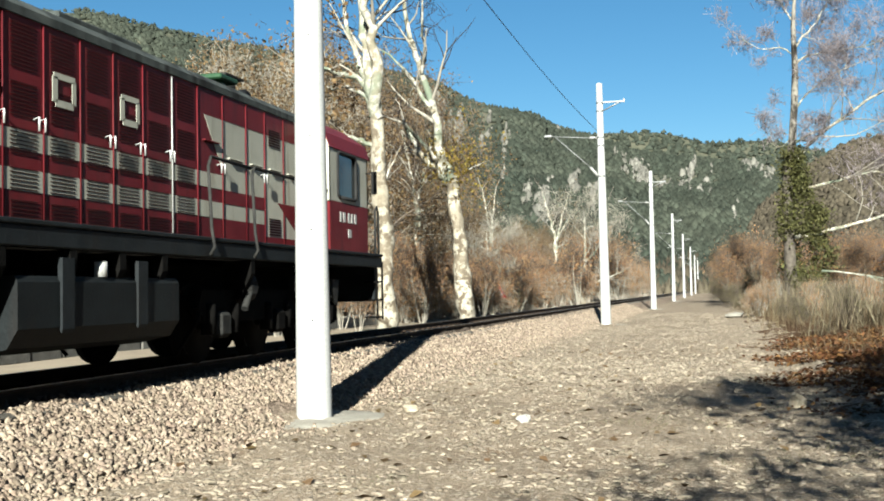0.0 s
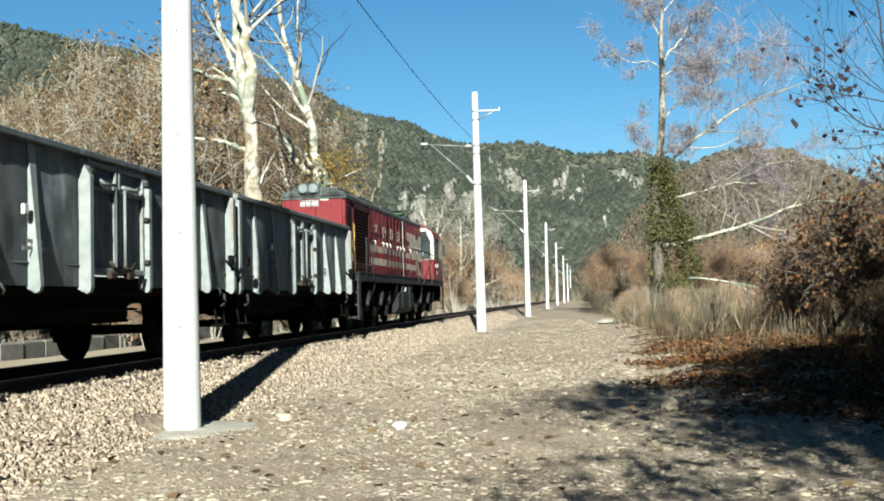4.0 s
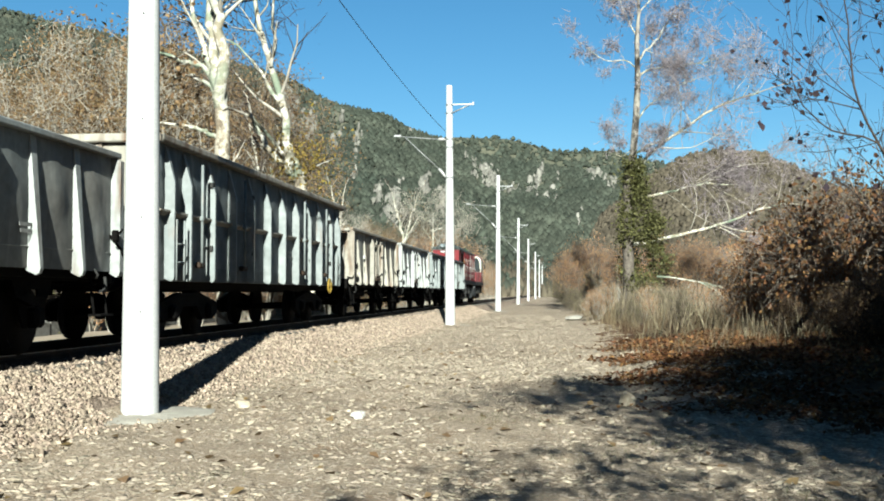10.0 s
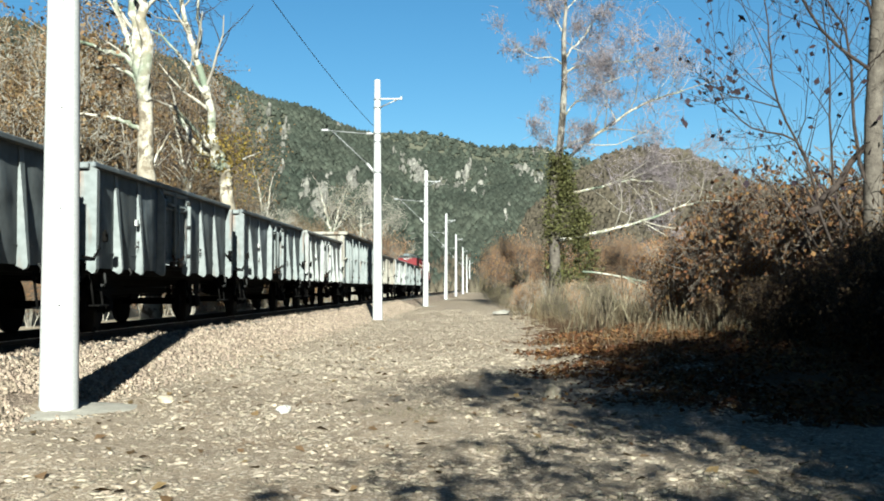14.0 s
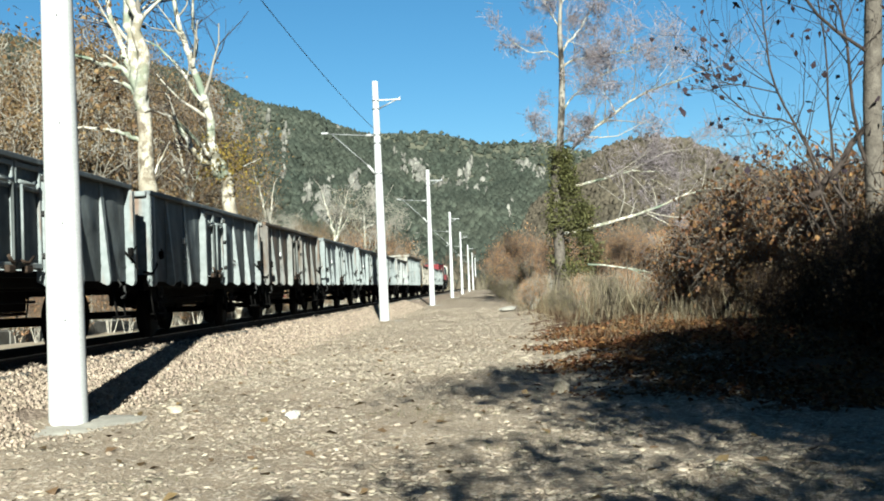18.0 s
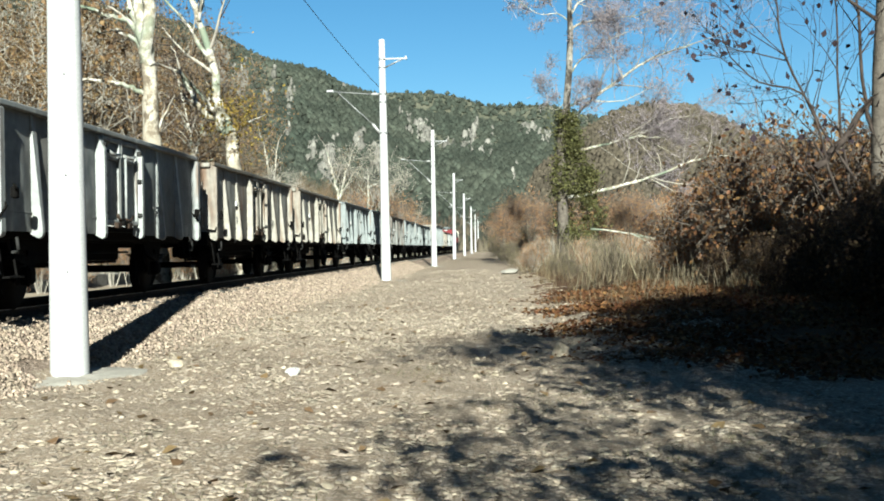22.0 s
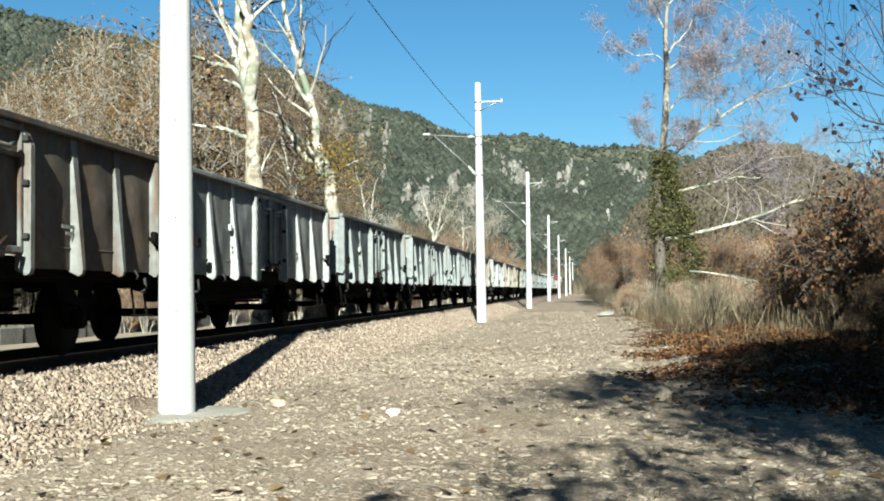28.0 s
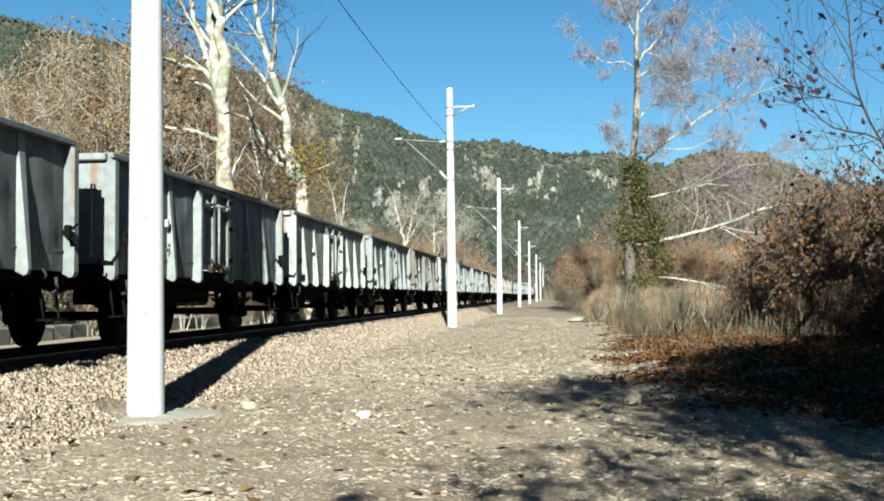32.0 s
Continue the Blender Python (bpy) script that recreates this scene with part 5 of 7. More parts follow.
        part("red_point", Mesh().prism([(15.2 - O, 2.35), (16.15 - O, 1.80), (16.15 - O, 2.35)], 0, X + sx * 0.0355, X + sx * 0.042), RED, lo)
        # radiator intake at the rear: a flat dark plate, the recess's shade painted on
        rec = part("radiator_intake", Mesh().box((X + sx * 0.006, 4.72 - O, 2.76), (0.012, 2.1, 1.55)), SLOT, lo, "radiator intake, a flat dark plate for the shade of its recess")
        fr = Mesh()
        for y in (3.62, 5.84):
            fr.box((X + sx * 0.03, y - O, 2.72), (0.06, 0.10, 2.1), 0.01)
        for z in (1.84, 3.60):
            fr.box((X + sx * 0.03, 4.72 - O, z), (0.06, 2.3, 0.16), 0.01)
        part("intake_frame", fr, DARK_RED, rec)
        # slats far darker than the hood red, with the recess's shade in their colour
        bars = Mesh()
        for q in range(15):
            bars.box((X + sx * 0.02, 4.72 - O, 2.05 + 0.1 * q), (0.03, 2.1, 0.02))
        part("intake_slats", bars, DARK_RED, rec)
        sl = Mesh()
        for q in range(28):
            sl.box((X + sx * 0.008, 3.2 - O, 1.9 + 0.06 * q), (0.014, 0.55, 0.03))
        part("corner_louvre", sl, SLOT, lo)
        for z0, z1 in ((2.39, 2.59), (1.98, 2.20)):
            band = part("cream_band", Mesh().box((X + sx * 0.010, 3.17 - O, (z0 + z1) / 2), (0.022, 0.80, z1 - z0)), CREAM, lo, "cream painted band")
            sl = Mesh()
            for q in range(5):
                sl.box((X + sx * 0.022, 3.2 - O, z0 + 0.025 + 0.04 * q), (0.008, 0.5, 0.014))
            tagged(part("louvre", sl, SLOT, band), kind="stuff")
        st = Mesh()
        for x in (1.06, 1.42):
            st.box((sx * x, 1.98 - O, 0.92), (0.05, 0.30, 1.16), 0.01)
        for z in (0.40, 0.74, 1.08, 1.42):
            st.box((sx * 1.24, 1.98 - O, z), (0.36, 0.30, 0.06), 0.01)
        part("rear_steps", st, UNDER_LIGHT, lo, "grey steps up to the rear deck")
        part("rear_side_rail", Mesh().tube([(sx * 1.44, 2.9 - O, 1.5), (sx * 1.46, 2.9 - O, 2.4), (sx * 1.42, 3.05 - O, 2.62), (sx * 1.42, 3.7 - O, 2.62), (sx * 1.44, 3.85 - O, 2.4), (sx * 1.44, 3.85 - O, 1.5)], 0.022, 8), UNDER_LIGHT, lo)
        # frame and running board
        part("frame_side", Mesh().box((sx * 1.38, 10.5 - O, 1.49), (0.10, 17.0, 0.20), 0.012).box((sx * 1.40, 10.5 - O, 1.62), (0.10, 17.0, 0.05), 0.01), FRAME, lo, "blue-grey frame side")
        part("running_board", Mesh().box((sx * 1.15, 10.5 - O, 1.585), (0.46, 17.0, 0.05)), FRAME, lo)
        for y in (4.2, 7.9, 9.0, 9.9, 10.8, 13.2):
            part("frame_bracket", Mesh().prism([(sx * 1.0, 1.38), (sx * 1.42, 1.38), (sx * 1.42, 1.20), (sx * 1.25, 0.85), (sx * 1.15, 0.85), (sx * 1.0, 1.0)], 1, y - O - 0.06, y - O + 0.06), UNDER, lo)
        rail = Mesh()
        for a, b in ((11.9, 13.2), (13.2, 15.2)):
            rail.tube([(sx * 1.44, a - O, 1.42), (sx * 1.50, a - O, 1.52), (sx * 1.46, a - O, 1.75), (sx * 1.42, a - O, 2.55), (sx * 1.40, a + 0.12 - O, 2.68), (sx * 1.40, b - O, 2.66)], 0.022, 8)
        rail.tube([(sx * 1.44, 15.2 - O, 1.42), (sx * 1.50, 15.2 - O, 1.52), (sx * 1.42, 15.2 - O, 2.0), (sx * 1.40, 15.2 - O, 2.66), (sx * 1.40, 16.2 - O, 2.62)], 0.022, 8)
        part("handrail", rail, UNDER_LIGHT, lo, "grey bent handrail by the cab steps")
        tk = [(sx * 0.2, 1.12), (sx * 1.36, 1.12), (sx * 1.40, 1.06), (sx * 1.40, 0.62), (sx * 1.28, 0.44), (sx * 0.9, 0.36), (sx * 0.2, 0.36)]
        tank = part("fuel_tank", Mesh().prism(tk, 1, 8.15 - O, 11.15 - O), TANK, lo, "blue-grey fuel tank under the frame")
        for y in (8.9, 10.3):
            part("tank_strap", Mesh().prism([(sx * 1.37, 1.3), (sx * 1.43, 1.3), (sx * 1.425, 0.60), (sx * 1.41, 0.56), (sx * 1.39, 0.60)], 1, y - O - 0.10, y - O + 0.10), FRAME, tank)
        part("tank_cap", Mesh().tube([(sx * 1.34, 9.6 - O, 1.12), (sx * 1.34, 9.6 - O, 1.28)], 0.07, 10), HANDLE, tank)
        # bogie side frames with castings
        for c in (5.0, 14.6):
            y = c - O
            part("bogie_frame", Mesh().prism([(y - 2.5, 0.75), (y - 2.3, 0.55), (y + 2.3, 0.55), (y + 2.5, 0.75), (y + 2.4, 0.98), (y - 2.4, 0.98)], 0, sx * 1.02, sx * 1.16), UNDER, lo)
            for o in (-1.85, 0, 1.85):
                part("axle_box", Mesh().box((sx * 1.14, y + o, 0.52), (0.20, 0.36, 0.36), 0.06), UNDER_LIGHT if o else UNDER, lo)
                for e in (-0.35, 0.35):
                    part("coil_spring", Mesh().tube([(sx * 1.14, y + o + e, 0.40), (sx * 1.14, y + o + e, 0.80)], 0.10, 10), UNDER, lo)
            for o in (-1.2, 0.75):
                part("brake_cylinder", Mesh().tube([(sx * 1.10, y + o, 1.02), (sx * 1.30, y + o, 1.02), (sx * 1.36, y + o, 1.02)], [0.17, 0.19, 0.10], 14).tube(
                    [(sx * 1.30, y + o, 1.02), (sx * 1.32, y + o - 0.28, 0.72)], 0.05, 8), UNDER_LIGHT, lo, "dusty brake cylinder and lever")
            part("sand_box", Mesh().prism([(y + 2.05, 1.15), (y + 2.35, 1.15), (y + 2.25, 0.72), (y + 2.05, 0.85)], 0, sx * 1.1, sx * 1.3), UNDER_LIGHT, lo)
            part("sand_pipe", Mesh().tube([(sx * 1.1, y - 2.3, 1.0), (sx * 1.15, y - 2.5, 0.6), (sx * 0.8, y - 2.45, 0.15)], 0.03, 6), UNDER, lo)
    # one dark block along the engine, added to keep light from showing through
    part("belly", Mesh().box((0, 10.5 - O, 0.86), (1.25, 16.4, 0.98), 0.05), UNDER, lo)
    for c in (5.0, 14.6):
        for o in (-1.85, 0, 1.85):
            wheelset(lo, c - O + o, 0.53)
    # cab
    A, B, CX = 16.2 - O, 18.2 - O, 1.43
    lower = part("cab_lower", Mesh().box((0, (A + B) / 2, 2.04), (2 * CX, B - A, 0.88), 0.02), RED, lo, "red lower cab")
    cream = Mesh()
    for sx in (-1, 1):
        for y, wd in ((A + 0.19, 0.38), (B - 0.33, 0.66)):
            cream.box((sx * (CX - 0.03), y, 2.92), (0.06, wd, 0.90))
        cream.box((sx * (CX - 0.03), A + 0.86, 3.345), (0.06, 0.97, 0.05)).box((sx * (CX - 0.03), A + 0.86, 2.51), (0.06, 0.97, 0.08))
    for x, wd in ((-1.36, 0.14), (-0.70, 0.50), (0.70, 0.16), (1.36, 0.14), (0, 0.9)):
        cream.box((x, A + 0.03, 2.92), (wd, 0.06, 0.90))
    cream.box((0, A + 0.03, 3.28), (2 * CX, 0.06, 0.18))
    for x, wd in ((-1.3, 0.26), (0, 0.2), (1.3, 0.26)):
        cream.box((x, B - 0.03, 2.92), (wd, 0.06, 0.90))
    cream.box((0, B - 0.03, 3.28), (2 * CX, 0.06, 0.18)).box((0, B - 0.03, 2.54), (2 * CX, 0.06, 0.14))
    upper = part("cab_upper", cream, CREAM, lo, "cream upper cab with window openings")
    part("cab_roof", Mesh().prism([(-CX - 0.02, 3.36), (CX + 0.02, 3.36), (CX - 0.05, 3.60), (0.95, 3.90), (0.4, 4.0), (-0.4, 4.0), (-0.95, 3.90), (-CX + 0.05, 3.60)], 1, A - 0.03, B + 0.06), RED, lo, "red sloping cab roof")
    for sx in (-1, 1):
        win = part("side_window", Mesh().box((sx * (CX - 0.028), A + 0.86, 2.935), (0.02, 0.96, 0.76)), GLASS, lo, "dark cab side window")
        ring = [(A + 0.86 + p * 0.47, 2.935 + q * 0.385) for p, q in ((-0.8, -1), (0.8, -1), (0.95, -0.93), (1, -0.8), (1, 0.8), (0.95, 0.93), (0.8, 1), (-0.8, 1), (-0.95, 0.93), (-1, 0.8), (-1, -0.8), (-0.95, -0.93), (-0.8, -1))]
        part("window_frame", Mesh().tube([(sx * (CX + 0.004), y, z) for y, z in ring], 0.032, 8), DARK, win, "black rubber window surround")
        back = part("rear_window", Mesh().prism([(sx * 0.94, 2.50), (sx * 1.30, 2.50), (sx * 1.30, 3.20), (sx * 1.12, 3.60), (sx * 0.94, 3.60)], 1, A - 0.046, A - 0.034), GLASS, lo, "cab door window")
        part("window_frame", Mesh().tube([(sx * p, A - 0.045, q) for p, q in ((0.94, 2.50), (1.30, 2.50), (1.30, 3.20), (1.12, 3.60), (0.94, 3.60), (0.94, 2.50))], 0.026, 6), DARK, back)
        part("rear_surround", Mesh().prism([(sx * 0.91, 2.46), (sx * 1.44, 2.46), (sx * 1.44, 3.38), (sx * 1.36, 3.58), (sx * 1.14, 3.74), (sx * 0.91, 3.74)], 1, A - 0.034, A - 0.031), CREAM, lo, "cream cab end round the door window")
        dr = part("cab_door", Mesh().box((sx * 1.06, A - 0.012, 2.03), (0.62, 0.03, 0.86), 0.01), RED, lo, "red cab door to the running board")
        part("door_handle", Mesh().tube([(sx * 0.80, A - 0.03, 2.2), (sx * 0.80, A - 0.08, 2.2), (sx * 0.80, A - 0.08, 2.06)], 0.014, 6), HANDLE, dr)
        part("front_window", Mesh().box((sx * 0.62, B - 0.02, 2.90), (1.0, 0.02, 0.58)), GLASS, lo)
        part("mirror", Mesh().box((sx * (CX + 0.16), B - 0.10, 2.92), (0.10, 0.05, 0.42), 0.015).tube([(sx * CX, B - 0.1, 3.1), (sx * (CX + 0.16), B - 0.1, 3.1)], 0.012, 6), DARK, lo)
        for q in range(5):
            part("number_bar", Mesh().box((sx * (CX + 0.003), A + 0.55 + 0.17 * q + (0.06 if q > 1 else 0), 2.22), (0.006, 0.10, 0.17)), WHITE, lower, "white painted bar")
        part("number_bar", Mesh().box((sx * (CX + 0.003), A + 0.98, 1.95), (0.006, 0.16, 0.14)), WHITE, lower, "white painted bar")
        hoop = Mesh().tube([(sx * 1.36, B + 0.62, 1.5), (sx * 1.36, B + 0.62, 2.45), (sx * 1.36, B + 0.72, 2.55), (sx * 1.36, B + 0.82, 2.45), (sx * 1.36, B + 0.82, 1.5)], 0.022, 8)
        part("front_handrail", hoop, DARK, lo, "black hoop handrail on the front deck")
        st = Mesh()
        for z in (0.45, 0.78, 1.12):
            st.box((sx * 1.28, B + 0.72, z), (0.26, 0.34, 0.03))
        st.box((sx * 1.40, B + 0.56, 0.95), (0.03, 0.03, 1.1)).box((sx * 1.40, B + 0.88, 0.95), (0.03, 0.03, 1.1))
        part("cab_steps", st, UNDER, lo)
        part("headlamp", Mesh().tube([(sx * 0.9, B + 0.02, 1.95), (sx * 0.9, B + 0.09, 1.95)], 0.12, 14), LENS, lo)
    part("front_deck", Mesh().box((0, B + 0.42, 1.50), (2.7, 0.95, 0.16), 0.015).box((0, B + 0.80, 1.10), (2.6, 0.16, 0.70), 0.02), FRAME, lo)
    part("rear_deck", Mesh().box((0, 2.35 - O, 1.50), (2.7, 0.85, 0.16), 0.015).box((0, 2.02 - O, 1.10), (2.6, 0.16, 0.70), 0.02), FRAME, lo)
    # rear end of the hood
    R = 2.75 - O
    end = part("hood_end", Mesh().box((0, R - 0.02, 2.72), (1.66, 0.04, 2.1), 0.03), RED, lo, "red rear end of the hood")
    part("end_seam", Mesh().box((0.06, R - 0.045, 2.75), (0.015, 0.01, 2.0)), SLOT, end)
    part("number_plate", Mesh().box((-0.12, R - 0.048, 3.62), (0.54, 0.012, 0.15)), DARK_RED, end, "number plate with white bars")
    for x in (-0.34, -0.27, -0.18, -0.11, -0.02, 0.05, 0.12):
        part("number_bar", Mesh().box((x, R - 0.056, 3.62), (0.05, 0.008, 0.10)), WHITE, end)
    for z in (3.70, 3.545):
        part("plate_border", Mesh().box((-0.12, R - 0.056, z), (0.56, 0.008, 0.012)), WHITE, end)
    part("maker_bar", Mesh().box((0.32, R - 0.046, 3.74), (0.24, 0.008, 0.09)), CREAM, end)
    lampbox = part("lamp_box", Mesh().box((-0.10, R - 0.02, 4.02), (0.62, 0.40, 0.30), 0.06), ROOF, lo, "twin headlamp box on the roof edge")
    for x in (-0.24, 0.05):
        part("headlamp", Mesh().tube([(x, R - 0.21, 4.03), (x, R - 0.245, 4.03)], 0.125, 16), LENS, lampbox)
    for x in (-0.62, 0.55):
        part("marker_lamp", Mesh().box((x, R - 0.05, 3.86), (0.34, 0.10, 0.09), 0.03), LENS, lo)
    part("end_cornice", Mesh().box((0, R - 0.03, 3.86), (1.84, 0.16, 0.14), 0.04), ROOF, lo)
    part("end_handrails", Mesh().tube([(1.30, 2.05 - O, 1.5), (1.30, 2.05 - O, 2.9), (1.25, 2.2 - O, 2.98)], 0.02, 6).tube([(-1.30, 2.05 - O, 1.5), (-1.30, 2.05 - O, 2.9), (-1.25, 2.2 - O, 2.98)], 0.02, 6), YELLOW, lo)
    part("brake_lever", Mesh().tube([(0.70, R - 0.12, 2.15), (0.82, R - 0.12, 2.35), (0.70, R - 0.12, 2.5)], 0.02, 6), DARK, lo)
    buffers(lo, 1.95 - O, 19.0 - O)
    TRAIN.append((lo, O))
    return lo


locomotive()
# rear ends of the wagons behind the engine, in metres along the train
REARS = [-8.0, -17.3, -27.5, -37.5, None, -63.8, -73.7, -84.0, -94.3, -104.5, -114.5, -124.6, -135.1, -145.4, -155.8, -167.4, -177.8, -187.8, -198.4,
         -209.0, -219.1, -229.3, -239.6, -249.8, -260.0, -270.2]
KINDS = "0 0 1 2 H 1 0 0 0 3 0 0 2 2 P 2 0 0 0 1 3 0 1 0 0 1".split()
LABELS = ["grey-green open wagon with dented plates and pale stanchions", "pale grey open wagon with rust-streaked plates", "cream-grey open wagon with brown stains",
          "dark grimy open wagon with rusty side plates"]
protos = {}
for rear, kind in zip(REARS, KINDS):
    if kind == "H":
        TRAIN.append((high_wagon(), -46.2))
        continue
    k = "1" if kind == "P" else kind
    if kind == "P":
        ob = open_wagon(PAINTS[1], PANELS[1], "pale grey open wagon with a guard's platform at its end", 77, 9.05, True)
    elif k in protos:
        ob = copy_thing(protos[k], Matrix())
        WHEELS += [(c, 0.48) for c in ob.children if c.name.startswith("wheelset")]
    else:
        ob = open_wagon(PAINTS[int(k)], PANELS[int(k)], LABELS[int(k)], 11 + int(k))
        protos[k] = ob
    TRAIN.append((ob, rear + 9.05 / 2))


def run(t):
    """How far the train has come after t seconds: it gathers speed."""
    return 6.2507 * t + 0.070556 * t ** 2 - 0.00025406 * t ** 3


def motions():
    for ob, at in TRAIN:
        walk(ob, [(t, pose(TRACK_X, at + run(t), RAIL_Z)) for t in range(33)])
    shared = {}
    for ax, radius in WHEELS:
        if radius not in shared:
            walk(ax, [(k / FPS, pose(0, 0, 0, -math.degrees(run(k / FPS) / radius))) for k in range(32 * FPS + 1)])
            shared[radius] = ax.animation_data
        else:
            ax.rotation_mode = "QUATERNION"
            keys = ax.animation_data_create()
            keys.action, keys.action_slot = shared[radius].action, shared[radius].action_slot

# ---- trees, shrubs and litter ----
STICK_V = [(-0.5, 0.02, 0), (-0.5, -0.01, 0.017), (-0.5, -0.01, -0.017), (0.5, 0.006, 0), (0.5, -0.003, 0.005), (0.5, -0.003, -0.005)]
STICK_F = [(0, 1, 4, 3), (1, 2, 5, 4), (2, 0, 3, 5)]


def branch_out(r, start, way, length, radius, level, out, tips, spread=0.75, up=0.25, kids=(4, 4, 4), bend=0.18, last=3):
    """One limb and, by recursion, its branches. out takes (path, radii, level); tips the places and ways of the twig ends."""
    n = 5 if level < 2 else 4
    p, d = Vector(start), Vector(way).normalized()
    path, radii = [p.copy()], [radius]
    for i in range(n):
        d = (d + Vector((r.normal(0, bend), r.normal(0, bend), r.normal(0, bend * 0.7) + up * 0.12))).normalized()
        p = p + d * (length / n)
        path.append(p.copy())
        radii.append(radius * (1 - 0.72 * (i + 1) / n))
    out.append((path, radii, level))
    if level >= last:
        tips.append((path[-1], d))
        tips.append((path[-2], d))
        tips.append((path[len(path) // 2], d))
        return
    k = kids[min(level, len(kids) - 1)]
    for j in range(k):
        u = 0.35 + 0.62 * (j + r.uniform(0.1, 0.9)) / k
        i = min(int(u * n), n - 1)
        q = path[i].lerp(path[i + 1], u * n - i)
        side = d.orthogonal().normalized()
        side.rotate(Matrix.Rotation(r.uniform(0, 2 * math.pi), 3, d))
        nd = (d * (1 - spread * 0.5) + side * spread * r.uniform(0.7, 1.2) + Vector((0, 0, up))).normalized()
        branch_out(r, q, nd, length * r.uniform(0.48, 0.68), radius * (1 - 0.6 * u) * 0.6, level + 1, out, tips, spread, up, kids, bend * 1.15, last)


def limbs(out, levels, sides=(10, 7, 5, 4), least=0.004):
    m = Mesh()
    for path, radii, level in out:
        if level in levels:
            m.tube(path, [max(x, least) for x in radii], sides[min(level, 3)], caps=False)
    return m


def along(out, least=2):
    """Places along the thinner branches, where fine twigs spring."""
    return [(q, None) for path, _, level in out if level >= least for q in path[1:]]


def leaves_at(r, tips, per_tip, spread, size, mat, name):
    pts = np.array([t[0] for t in tips])
    p = np.repeat(pts, per_tip, 0) + r.normal(0, spread, (len(pts) * per_tip, 3))
    v, f = scatter(LEAF_V, LEAF_F, p, size * r.uniform(0.6, 1.3, len(p)), r, (1, 1, 1), 2.2)
    return raw(name, v, f, mat)


def twigs_at(r, tips, per_tip, spread, size, mat, name):
    pts = np.array([t[0] for t in tips])
    p = np.repeat(pts, per_tip, 0) + r.normal(0, spread, (len(pts) * per_tip, 3))
    v, f = scatter(STICK_V, STICK_F, p, size * r.uniform(0.5, 1.5, len(p)), r, (1, 0.95, 0.95), 1.8)
    return raw(name, v, f, mat)


def fine_twigs(r, tips, per_tip, spread, size, mat):
    """Long thin twigs, strewn loosely round the branches."""
    pts = np.array([t[0] for t in tips])
    p = np.repeat(pts, per_tip, 0) + r.normal(0, spread, (len(pts) * per_tip, 3))
    v, f = scatter(STICK_V, STICK_F, p, size * r.uniform(0.5, 1.5, len(p)), r, (1, 1.0, 1.0), 1.5)
    return raw("spray_growth", v, f, mat)


def tree(name, label, category, seed, height, radius, trunk_mat, twig_mat, leaf=None, per_tip=5, leaf_size=0.22, spread=0.35, stems=1, kids=(6, 5, 4), first=0.35,
         open_=0.75, up=0.3, twigs=3, twig_size=0.7, last=3, group="", lean=(0, 0), limb=0.5, thick=0.55, least=0.004):
    """A tree with a trunk, limbs, twigs and, if leaf is given, a loose crown of leaves."""
    r = np.random.default_rng(seed)
    t = thing(name, label, category, group)
    trunk, out, tips = Mesh(), [], []
    for s in range(stems):
        a = r.uniform(0, 2 * math.pi)
        base = Vector((0.25 * math.cos(a), 0.25 * math.sin(a), -0.2)) if stems > 1 else Vector((0, 0, -0.3))
        way = Vector((lean[0] + (0.28 * math.cos(a) if stems > 1 else 0), lean[1] + (0.28 * math.sin(a) if stems > 1 else 0), 1)).normalized()
        h = height * (r.uniform(0.65, 1.0) if stems > 1 else 1)
        n, path, radii, p, d = 9, [], [], base.copy(), way
        for i in range(n + 1):
            u = i / n
            path.append(p.copy())
            radii.append(radius * (1.25 - 0.25 * min(u * 8, 1)) * (1 - 0.88 * u))
            d = (d + Vector((r.normal(0, 0.05), r.normal(0, 0.05), 0.05))).normalized()
            p = p + d * (h / n)
        trunk.tube(path, radii, 12 if stems == 1 else 6, caps=False)
        for j in range(kids[0]):
            u = first + (1 - first) * (j + r.uniform(0, 0.8)) / kids[0]
            i = min(int(u * n), n - 1)
            q = path[i].lerp(path[i + 1], u * n - i)
            a = 2.4 * j + r.uniform(-0.5, 0.5)
            w = Vector((math.cos(a) * open_, math.sin(a) * open_, up + 0.3 * u))
            branch_out(r, q, w, h * limb * (1.15 - 0.6 * u) * r.uniform(0.8, 1.1), radii[i] * thick, 1, out, tips, 0.75, up, kids, 0.16, last)
        tips.append((path[-1], d))
    tr = part("trunk" if stems == 1 else "stem_growth", trunk, trunk_mat, t)
    if stems > 1:
        tagged(tr, kind="stuff")
    if out:
        tagged(part("limb_growth", limbs(out, (1,)), trunk_mat, t), kind="stuff")
        tagged(part("branch_growth", limbs(out, (2, 3, 4), least=least), twig_mat, t), kind="stuff")
    if twigs:
        tagged(part("twig_growth", twigs_at(r, tips + along(out), twigs, 0.3, twig_size, twig_mat, "twig_growth"), None, t), kind="stuff")
    if leaf:
        part("crown", leaves_at(r, tips, per_tip, spread, leaf_size, leaf, "crown"), None, t)
    return t


